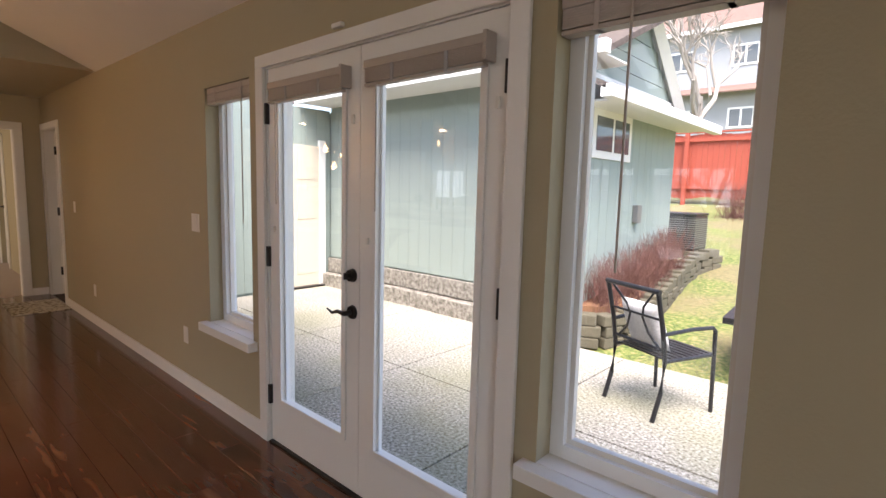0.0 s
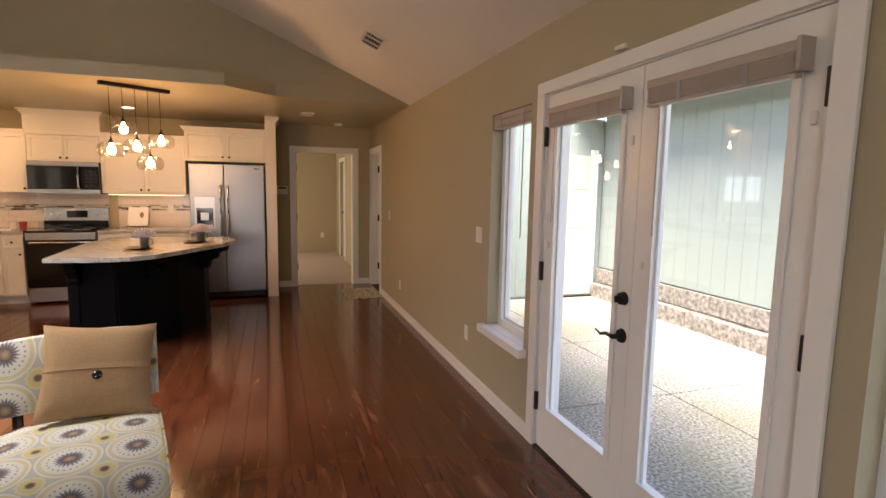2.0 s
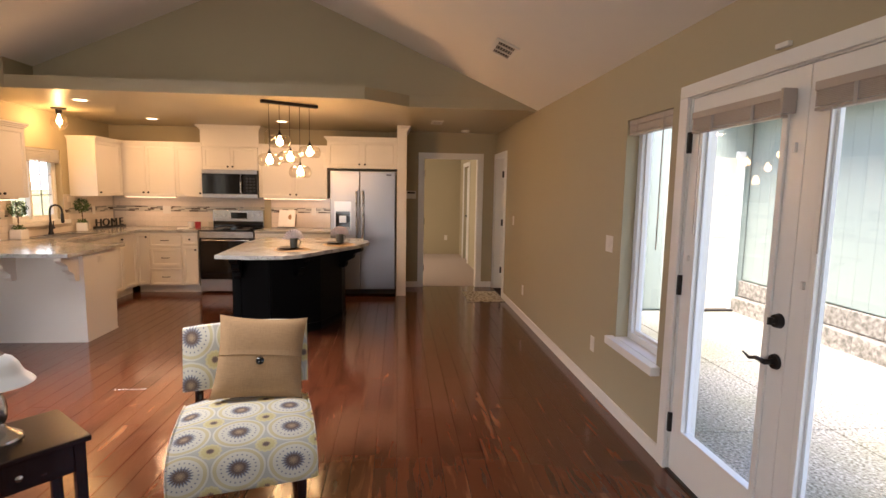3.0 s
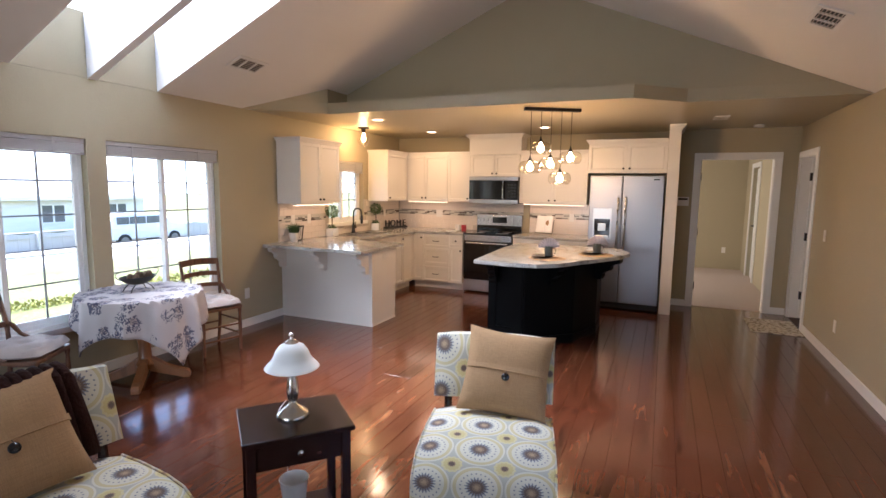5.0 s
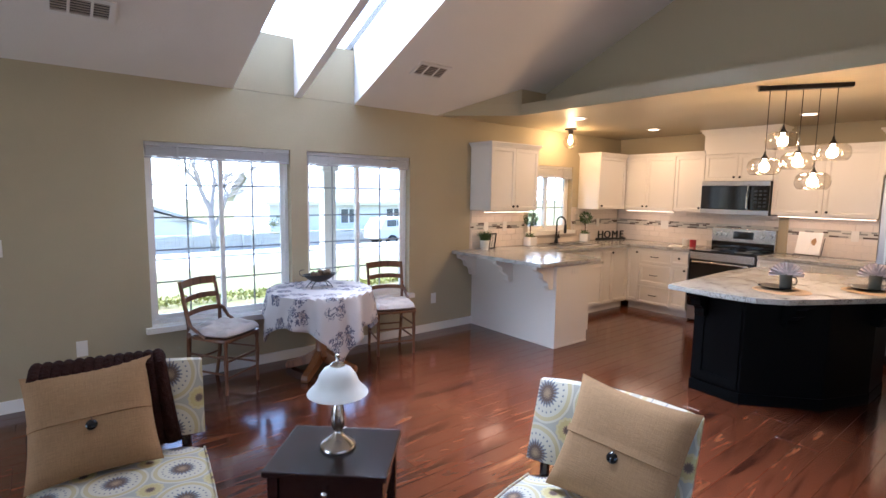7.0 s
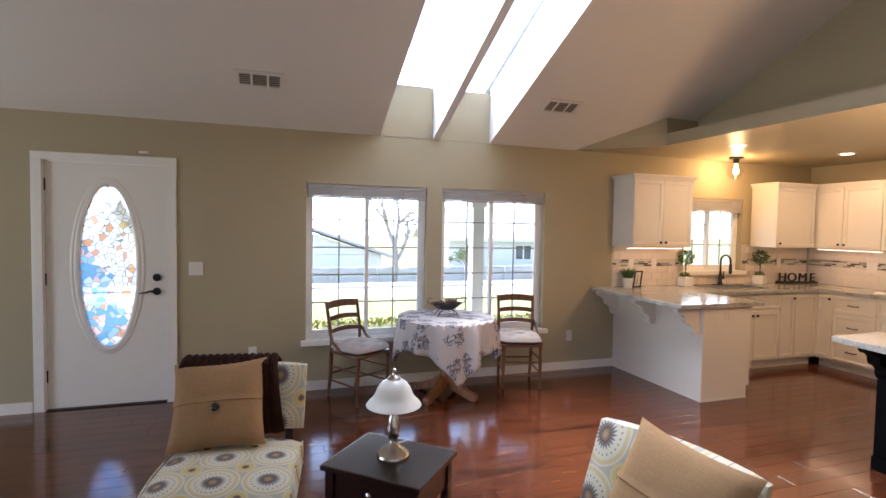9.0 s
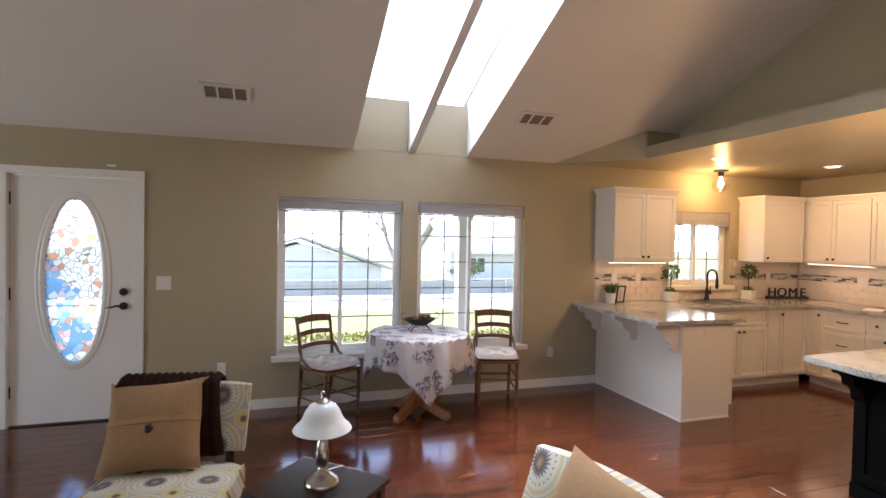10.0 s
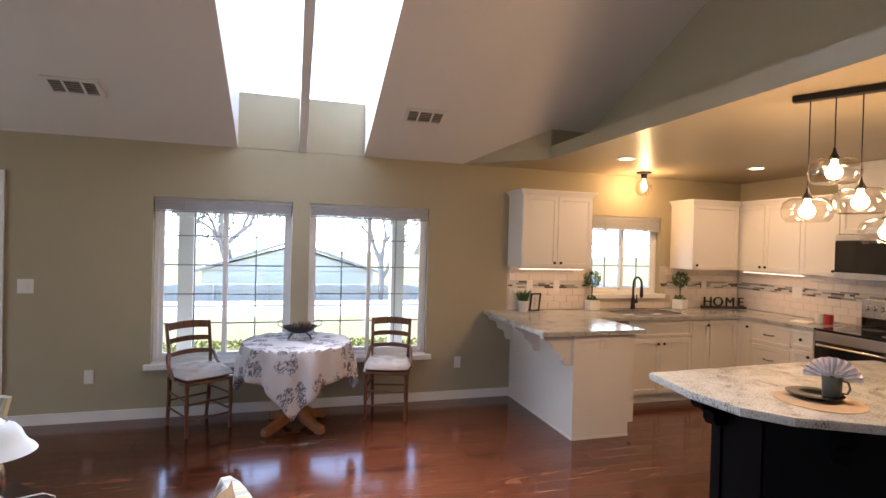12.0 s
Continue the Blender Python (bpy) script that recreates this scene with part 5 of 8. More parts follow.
# backsplash tiles with a mosaic band
bs = tagged(new("backsplash"), "cream subway tile backsplash with mosaic band", "tiles", "", "structure")
part("bed", bx(XK + 0.0005, XK + 0.003, YW + 0.004, -0.47, 0.914, U0 + 0.02), M_GROUT, bs)
part("bed", bx(XK + 0.004, KW[0], YW + 0.0005, YW + 0.003, 0.914, U0 + 0.02), M_GROUT, bs)
part("bed", bx(KW[1], -4.52, YW + 0.0005, YW + 0.003, 0.914, U0 + 0.02), M_GROUT, bs)
part("bed", bx(KW[0], KW[1], YW + 0.0005, YW + 0.003, 0.914, KW[2] - 0.03), M_GROUT, bs)
TW, TH = 0.1524, 0.0762


def tile_mesh(w, h, name, material):
    bm = bmn()
    box(bm, 0.001, w - 0.001, 0.003, 0.0085, 0.001, h - 0.001)
    f = [e for e in bm.edges if all(v.co.y > 0.008 for v in e.verts)]
    bmesh.ops.bevel(bm, geom=f, offset=0.002, segments=1, affect="EDGES")
    me = bpy.data.meshes.new(name)
    bmesh.ops.recalc_face_normals(bm, faces=bm.faces)
    bm.to_mesh(me)
    bm.free()
    me.materials.append(material)
    return me


TILE, HALF = tile_mesh(TW, TH, "tile", M_TILE), tile_mesh(TW / 2, TH, "half_tile", M_TILE)
mos = {k: bmn() for k in "abc"}


def tile_run(m, length, holes=()):
    """Running bond from local x 0 to length; rows below and above a mosaic band."""
    def free(a, b, z0, z1):
        return not any(a < h1 and b > h0 and z0 < k1 and z1 > k0 for h0, h1, k0, k1 in holes)
    for row, z in enumerate((0.916, 0.916 + TH, 0.916 + 2 * TH, 1.228, 1.228 + TH)):
        x = 0.0
        if row % 2:
            if free(0, TW / 2, z, z + TH):
                ob = new("tile", HALF)
                ob.parent = bs
                ob.matrix_local = m @ pose(0, 0, z)
            x = TW / 2
        while x + TW / 2 <= length + 0.001:
            w = TW if x + TW <= length else TW / 2
            if free(x, x + w, z, z + TH):
                ob = new("tile", TILE if w == TW else HALF)
                ob.parent = bs
                ob.matrix_local = m @ pose(x, 0, z)
            x += w
    r = random.Random(round(length * 100))
    for k in range(4):
        z, x = 1.148 + k * 0.0195, 0.0
        while x < length - 0.02:
            w = min(r.choice((0.05, 0.09, 0.13)), length - x)
            if free(x, x + w, z, z + 0.018):
                box(mos[r.choice("abbcccc") if k in (0, 3) else r.choice("aabccc")], x + 0.001, x + w - 0.001, 0.003, 0.0085, z, z + 0.018, m)
            x += w


tile_run(pose(XK, -0.47, 0, 0, 0, -90), 3.37, [(1.07, 1.88, 0.85, 0.93)])
tile_run(pose(XK + 0.01, YW, 0), 3.07, [(KW[0] - XK - 0.01, KW[1] - XK - 0.01, KW[2] - 0.03, 2.0)])
for k, mm in (("a", M_MOSA), ("b", M_MOSB), ("c", M_MOSC)):
    tagged(part("mosaic", mos[k], mm, bs), "", "", "", "stuff")
for x in (-4.78, -5.10, -6.80, -7.08):
    plate(pose(x, YW + 0.0085, 1.175), 0.07, 0.118, "outlet" if x in (-4.78, -7.08) else "switch")
plate(pose(XK + 0.0085, -3.06, 1.17, 0, 0, -90), 0.115, 0.118, "switch")
plate(pose(XK + 0.0085, -0.85, 1.17, 0, 0, -90), 0.07, 0.118, "outlet")
for m, w in ((KS(-5.31), 0.79), (KB(-2.79), 0.78), (KB(-0.6), 0.98)):
    us = thing("under_cabinet_light", m, "slim warm light strip under the wall cabinet", "light", "under-cabinet lights")
    part("housing", bx(0.03, w - 0.03, 0.2, 0.26, U0 - 0.018, U0 - 0.001), M_PLASTIC, us)
    part("diffuser", bx(0.04, w - 0.04, 0.205, 0.255, U0 - 0.021, U0 - 0.0181), M_UNDER, us, "glowing warm diffuser")

# range
rg = thing("range", KB(-1.602), "stainless freestanding electric range with black glass top", "range")
part("body", bx(0.003, 0.757, 0.001, 0.62, 0.02, 0.9), M_BLACKM, rg)
part("cooktop", bx(0.0, 0.76, 0.06, 0.665, 0.901, 0.918, 0.004), M_BLACK, rg, "black glass cooktop")
for cx, cy, r in ((0.2, 0.22, 0.075), (0.56, 0.22, 0.095), (0.2, 0.48, 0.1), (0.56, 0.48, 0.075)):
    bm = bmn()
    lathe(bm, [(r, 0.0), (r, 0.0008), (r - 0.004, 0.0008)], 28, (cx, cy, 0.9182))
    part("burner_mark", bm, M_GREYCUP, rg)
bg = part("backguard", bx(0.0, 0.76, 0.002, 0.075, 0.92, 1.185, 0.01), M_STEELB, rg, "stainless control panel")
part("display", bx(0.25, 0.49, 0.0755, 0.079, 1.05, 1.145, 0.002), M_BLACK, bg, "black clock display")
part("black_glass", bx(0.01, 0.75, 0.0755, 0.078, 0.921, 1.01), M_BLACK, bg)
for cx in (0.06, 0.15, 0.58, 0.65, 0.71):
    bm = bmn()
    rod(bm, (cx, 0.0755, 1.1), (cx, 0.1, 1.1), 0.024, 0.02, 18)
    part("knob", bm, M_CHROME, bg, "", True)
od = part("oven_door", bx(0.004, 0.756, 0.621, 0.66, 0.21, 0.80, 0.006), M_BLACK, rg, "black glass oven door")
part("top_trim", bx(0.004, 0.756, 0.621, 0.664, 0.802, 0.896, 0.006), M_STEELB, rg)
bm = bmn()
tube(bm, [(0.06, 0.66, 0.77), (0.06, 0.7, 0.775), (0.1, 0.708, 0.776), (0.66, 0.708, 0.776), (0.7, 0.7, 0.775), (0.7, 0.66, 0.77)], 0.012, 10)
part("handle", bm, M_CHROME, od, "bright bar handle", True)
part("drawer", bx(0.004, 0.756, 0.621, 0.66, 0.03, 0.2, 0.006), M_STEEL, rg, "stainless lower drawer")
# microwave
mw = thing("microwave", KB(-1.6), "stainless over-range microwave with black glass door", "microwave")
part("body", bx(0.0, 0.782, 0.001, 0.39, 1.37, 1.78), M_BLACKM, mw)
part("top_grille", bx(0.0, 0.782, 0.391, 0.41, 1.725, 1.778, 0.004), M_STEEL, mw)
part("bottom_rail", bx(0.0, 0.782, 0.391, 0.41, 1.372, 1.43, 0.004), M_STEEL, mw)
part("door", bx(0.2, 0.782, 0.391, 0.412, 1.432, 1.723, 0.004), M_BLACK, mw, "black glass door")
part("control_panel", bx(0.0, 0.197, 0.391, 0.41, 1.432, 1.723, 0.003), M_BLACK, mw)
bm = bmn()
tube(bm, [(0.225, 0.41, 1.44), (0.225, 0.445, 1.46), (0.225, 0.452, 1.6), (0.225, 0.445, 1.715), (0.225, 0.41, 1.735)], 0.012, 10)
part("handle", bm, M_CHROME, mw, "bright curved handle", True)
for i in range(5):
    for j in range(3):
        part("button", bx(0.03 + j * 0.05, 0.06 + j * 0.05, 0.4102, 0.412, 1.47 + i * 0.045, 1.49 + i * 0.045), M_BLACKM, mw)
# refrigerator
fr = thing("refrigerator", KB(0.432), "stainless side-by-side refrigerator with ice dispenser", "refrigerator")
part("body", bx(0.0, 0.92, 0.02, 0.8, 0.02, 1.775), M_BLACKM, fr)
part("kick_plate", bx(0.01, 0.91, 0.801, 0.83, 0.02, 0.095, 0.004), M_BLACKM, fr)
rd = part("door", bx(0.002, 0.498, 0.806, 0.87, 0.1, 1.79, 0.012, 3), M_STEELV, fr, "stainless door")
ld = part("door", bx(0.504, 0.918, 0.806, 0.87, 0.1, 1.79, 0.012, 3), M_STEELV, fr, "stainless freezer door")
for d, x in ((rd, 0.455), (ld, 0.547)):
    bm = bmn()
    tube(bm, [(x, 0.87, 0.78), (x, 0.91, 0.8), (x, 0.925, 0.95), (x, 0.928, 1.15), (x, 0.925, 1.35), (x, 0.91, 1.5), (x, 0.87, 1.52)], 0.014, 10)
    part("handle", bm, M_CHROME, d, "bright curved handle", True)
part("dispenser_frame", bx(0.62, 0.86, 0.8705, 0.878, 0.95, 1.36, 0.004), M_STEEL, ld, "grey dispenser surround")
part("dispenser_recess", bx(0.64, 0.84, 0.8785, 0.882, 0.97, 1.22), M_BLACK, ld, "black dispenser recess")
part("dispenser_tray", bx(0.65, 0.83, 0.879, 0.9, 0.97, 1.0, 0.004), M_STEEL, ld)
part("paddle", bx(0.69, 0.79, 0.882, 0.895, 1.06, 1.16, 0.004), M_STEEL, ld)
part("badge", bx(0.06, 0.13, 0.8702, 0.8715, 1.735, 1.745), M_BLACK, rd)

# island
isl = thing("kitchen_island", pose(0, 0, 0), "black panelled kitchen island with clipped corner", "island")
BASE = [(-4.66, -1.20), (-4.61, -0.80), (-5.0, -0.37), (-5.44, -0.19), (-5.85, -0.19), (-5.85, -1.20)]
bm = bmn()
prism(bm, BASE[::-1], 0.09, B1)
part("carcase", bm, M_BLACKCAB, isl)
bm = bmn()
cx, cy = sum(p[0] for p in BASE) / len(BASE), sum(p[1] for p in BASE) / len(BASE)
prism(bm, [(cx + (x - cx) * 1.012, cy + (y - cy) * 1.012) for x, y in BASE[::-1]], 0, 0.088)
part("plinth", bm, M_BLACKCAB, isl)
TOP = [(-4.24, -1.22), (-4.19, -0.86), (-4.22, -0.60), (-4.34, -0.44), (-5.19, 0.04), (-5.54, 0.13), (-5.62, 0.12), (-5.98, 0.0), (-5.98, -1.22), (-5.42, -1.27)]
bm = bmn()
prism(bm, TOP[::-1], Z0, Z1)
bmesh.ops.bevel(bm, geom=[e for e in bm.edges if abs(e.verts[0].co.z - e.verts[1].co.z) < 1e-4], offset=0.004, segments=2, affect="EDGES")
it = thing("island_top", pose(0, 0, 0), "polished pale granite island top with clipped corner", "worktop", "granite worktops")
part("slab", bm, M_GRANITE, it)
for i in range(4):
    p, q = Vector((*BASE[i], 0)), Vector((*BASE[i + 1], 0))
    d = (q - p).normalized()
    nrm = Vector((-d.y, d.x, 0))
    if (p + nrm - Vector((cx, cy, 0))).length < (p - Vector((cx, cy, 0))).length:
        nrm = -nrm
    mm = Matrix(((d.x, nrm.x, 0, p.x), (d.y, nrm.y, 0, p.y), (0, 0, 1, 0), (0, 0, 0, 1)))
    L = (q - p).length
    n = 2 if L > 0.7 else 1
    for k in range(n):
        a, b = L * k / n + 0.02, L * (k + 1) / n - 0.02
        bm = bmn()
        frame_ring(bm, a, b, 0.0005, 0.012, 0.11, B1 - 0.02, 0.07)
        bmesh.ops.transform(bm, matrix=mm, verts=bm.verts)
        part("panel_frame", bm, M_BLACKCAB, isl)
for (x, y), ang, dd in (((-4.645, -1.13), 7, 0.3), ((-4.80, -0.59), 48, 0.26), ((-5.40, -0.20), 68, 0.28)):
    corbel("bracket", isl, pose(x, y, B1 - 0.001, 0, 0, ang), 0.24, min(dd, 0.3), 0.07, M_BLACKCAB)


# lights over the kitchen
def ceiling_can(x, y):
    c = thing("recessed_light", pose(x, y, ZE), "round white recessed ceiling light, lit", "light", "recessed lights")
    bm = bmn()
    lathe(bm, [(0.085, -0.006), (0.088, -0.002), (0.088, -0.0005)], 28)
    lathe(bm, [(0.062, -0.0065), (0.085, -0.0062)], 28)
    part("trim_ring", bm, M_PLASTIC, c, "", True)
    bm = bmn()
    lathe(bm, [(0.0001, -0.0075), (0.06, -0.0075), (0.062, -0.005)], 28)
    part("lens", bm, M_UNDER, c, "glowing lens")


for x, y in CANS:
    ceiling_can(x, y)
pl = thing("pendant_light", pose(0, 0, 0), "five-globe pendant light with clear glass and warm bulbs, lit", "pendant light")
p, q = Vector((-4.861, -0.929, ZE)), Vector((-5.165, -0.412, ZE))
d = (q - p).normalized()
bm = bmn()
box(bm, -0.0, (q - p).length, -0.03, 0.03, -0.035, -0.001)
bevel(bm, 0.008)
bmesh.ops.transform(bm, matrix=Matrix.Translation(p) @ Matrix.Rotation(math.atan2(d.y, d.x), 4, "Z"), verts=bm.verts)
part("canopy", bm, M_BRONZE, pl, "dark bronze ceiling bar")
for x, y, z in PENDANTS:
    bm = bmn()
    tube(bm, [(x, y, ZE - 0.034), (x, y, z + 0.11)], 0.0028, 6)
    part("cord", bm, M_BRONZE, pl)
    bm = bmn()
    lathe(bm, [(0.024, 0.064), (0.025, 0.071), (0.01, 0.1), (0.005, 0.125)], 16, (x, y, z))
    part("socket", bm, M_BRONZE, pl, "", True)
    bm = bmn()
    lathe(bm, [(0.03, 0.07), (0.08, 0.066), (0.107, 0.045), (0.118, 0.008), (0.113, -0.028), (0.092, -0.056)], 28, (x, y, z))
    gp = part("globe", bm, M_GLOBE, pl, "clear glass globe", True)
    gp.visible_shadow = False
    bm = bmn()
    lathe(bm, [(0.012, 0.064), (0.014, 0.044), (0.033, 0.016), (0.037, -0.006), (0.027, -0.028), (0.0001, -0.038)], 16, (x, y, z))
    bp = part("bulb", bm, M_BULB, pl, "glowing warm bulb", True)
    bp.visible_shadow = False
fx, fy = FLUSH
fl2 = thing("ceiling_light", pose(fx, fy, ZE), "small ceiling light with clear globe, lit, above the sink", "ceiling light")
bm = bmn()
lathe(bm, [(0.02, -0.075), (0.03, -0.06), (0.035, -0.02), (0.075, -0.015), (0.08, -0.001)], 24)
part("canopy", bm, M_BRONZE, fl2, "dark bronze canopy", True)
bm = bmn()
lathe(bm, [(0.0001, -0.26), (0.05, -0.245), (0.085, -0.2), (0.09, -0.16), (0.07, -0.11), (0.035, -0.078)], 28)
gp = part("globe", bm, M_GLOBE, fl2, "clear glass globe", True)
gp.visible_shadow = False
bm = bmn()
lathe(bm, [(0.0001, -0.195), (0.026, -0.175), (0.03, -0.15), (0.014, -0.105), (0.012, -0.076)], 16)
bp = part("bulb", bm, M_BULB, fl2, "glowing warm bulb", True)
bp.visible_shadow = False


# worktop things
def potted(name, m, label, kind):
    """A white pot with grass or with a clipped ball on a stem."""
    t = thing(name, m, label, "plant", "potted plants")
    r = random.Random(3 if kind == "grass" else 8)
    if kind == "grass":
        bm = bmn()
        lathe(bm, [(0.045, 0.0), (0.06, 0.1), (0.064, 0.11), (0.06, 0.112), (0.055, 0.1)], 22)
        part("pot", bm, M_CERAM, t, "white tapered pot", True)
        bm = bmn()
        for i in range(150):
            a, rr = r.uniform(0, 6.28), 0.05 * math.sqrt(r.random())
            bx0, by0 = rr * math.cos(a), rr * math.sin(a)
            lean = r.uniform(0.1, 0.75)
            h = r.uniform(0.07, 0.14)
            p0 = Vector((bx0, by0, 0.1))
            p1 = p0 + Vector((math.cos(a) * lean * h * 0.5, math.sin(a) * lean * h * 0.5, h * 0.6))
            p2 = p0 + Vector((math.cos(a) * lean * h * 1.2, math.sin(a) * lean * h * 1.2, h))
            s = Vector((-math.sin(a), math.cos(a), 0)) * 0.004
            v = [bm.verts.new(k) for k in (p0 - s, p0 + s, p1 + s, p1 - s, p2)]
            bm.faces.new(v[:4]), bm.faces.new((v[3], v[2], v[4]))
        part("leaves", bm, M_LEAF, t, "short green grass blades")
    else:
        bm = bmn()
        box(bm, -0.05, 0.05, -0.05, 0.05, 0, 0.09)
        bevel(bm, 0.006)
        part("pot", bm, M_CERAM, t, "square white pot")
        bm = bmn()
        tube(bm, [(0, 0, 0.08), (0.004, 0.002, 0.16), (-0.003, 0, 0.24)], 0.006)
        part("stem", bm, M_STEM, t)
        for nm, cz, rad, cnt in (("crown", 0.275, 0.068, 420), ("ground_leaves", 0.1, 0.045, 120)):
            bm = bmn()
            for i in range(cnt):
                u = Vector((r.gauss(0, 1), r.gauss(0, 1), r.gauss(0, 1))).normalized()
                c = u * rad * r.uniform(0.72, 1.1)
                c.z = c.z * (1 if nm == "crown" else 0.5) + cz
                q = Euler((r.uniform(0, 6), r.uniform(0, 6), r.uniform(0, 6))).to_matrix()
                v = [bm.verts.new(c + q @ Vector(k)) for k in ((0, 0, 0), (0.009, 0.006, 0.002), (0.018, 0, 0), (0.009, -0.006, 0.002))]
                bm.faces.new(v)
            part(nm, bm, M_LEAF, t, "clipped ball of small leaves" if nm == "crown" else "")
    return t


potted("potted_grass", pose(-4.66, -3.73, 0.9145), "green grass in a white tapered pot", "grass")
potted("topiary", pose(-5.50, -3.76, 0.9145) @ Matrix.Scale(1.25, 4), "small ball topiary in a square white pot", "ball")
potted("topiary", pose(-6.67, -3.76, 0.9145, 0, 0, 20) @ Matrix.Scale(1.25, 4), "small ball topiary in a square white pot", "ball")
pf = thing("picture_frame", pose(-4.80, -3.76, 0.9145, -8, 0, 12), "small black framed print of a sprig", "picture frame")
bm = bmn()
frame_ring(bm, -0.065, 0.065, -0.008, 0.008, 0.0, 0.19, 0.014)
part("frame", bm, M_BLACKM, pf)
part("print", bx(-0.05, 0.05, -0.004, 0.0, 0.014, 0.176), M_PAPER, pf, "white print")
bm = bmn()
tube(bm, [(0.012, 0.002, 0.03), (0, 0.002, 0.09), (0.01, 0.002, 0.15)], 0.002, 5)
for k, (a, b) in enumerate(((0.02, 0.13), (-0.016, 0.11), (0.02, 0.085), (-0.012, 0.065))):
    lathe(bm, [(0.0001, -0.001), (0.012, 0), (0.0001, 0.001)], 8, (a, 0.0022, b))
part("sprig", bm, M_BLACKM, pf, "dark sprig drawing")
# letters on a bar
sg = thing("word_sign", pose(-7.28, -3.735, 0.9145, 0, 0, -17), "black cut-out sign reading HOME on the worktop", "sign")
part("base_bar", bx(-0.26, 0.26, -0.028, 0.028, 0.0, 0.028, 0.002), M_BLACKM, sg)


def letters(text, size, depth, parent, m, material, name):
    cu = bpy.data.curves.new(name, "FONT")
    cu.body, cu.size, cu.extrude, cu.align_x = text, size, depth, "CENTER"
    src = new(name, cu)
    me = bpy.data.meshes.new_from_object(src.evaluated_get(bpy.context.evaluated_depsgraph_get()))
    bpy.data.objects.remove(src)
    me.materials.clear()
    me.materials.append(material)
    ob = new(name, me)
    ob.parent = parent
    ob.matrix_local = m
    return ob


for ch, cx in (("H", 0.19), ("O", 0.065), ("M", -0.075), ("E", -0.2)):
    lt = letters(ch, 0.155, 0.009, sg, pose(cx, 0, 0.0285, 90, 0, 180), M_BLACKM, "letter")
# cookbook on a stand
cb = thing("cookbook", pose(-7.42, -1.23, 0.9145, 0, 0, -95), "open cookbook leaning on a black wire stand", "book")
bm = bmn()
tube(bm, [(-0.13, 0.06, 0.002), (-0.13, 0.0, 0.03), (-0.13, -0.07, 0.22)], 0.004, 6)
tube(bm, [(0.13, 0.06, 0.002), (0.13, 0.0, 0.03), (0.13, -0.07, 0.22)], 0.004, 6)
tube(bm, [(-0.13, 0.03, 0.02), (0.13, 0.03, 0.02)], 0.004, 6)
part("stand", bm, M_BLACKM, cb, "black wire stand")
for s in (-1, 1):
    bm = bx(0.002, 0.125, -0.006, 0.006, 0.0, 0.26)
    bmesh.ops.transform(bm, matrix=pose(0, 0.02, 0.028, 18, 0, 0) @ pose(0, 0, 0, 0, 0, 7 if s > 0 else 173), verts=bm.verts)
    part("page_block", bm, M_PAPER, cb, "white pages")
bm = bmn()
lathe(bm, [(0.0001, 0.0), (0.045, 0.002), (0.0001, 0.004)], 18)
bmesh.ops.transform(bm, matrix=pose(0, 0.02, 0.028, 18, 0, 0) @ pose(-0.062, 0.011, 0.15, -90, 0, 0), verts=bm.verts)
part("printed_picture", bm, M_BURLAP, cb, "brown printed picture")


def mug(m, material, label, napkin=False):
    t = thing("mug", m, label, "mug", "mugs")
    bm = bmn()
    lathe(bm, [(0.036, 0.0), (0.038, 0.004), (0.041, 0.095), (0.038, 0.096), (0.035, 0.01), (0.0001, 0.008)], 24)
    part("cup", bm, material, t, "", True)
    bm = bmn()
    tube(bm, [(0.04, 0, 0.08), (0.06, 0, 0.078), (0.07, 0, 0.05), (0.06, 0, 0.024), (0.039, 0, 0.022)], 0.0055)
    part("handle", bm, material, t, "", True)
    return t


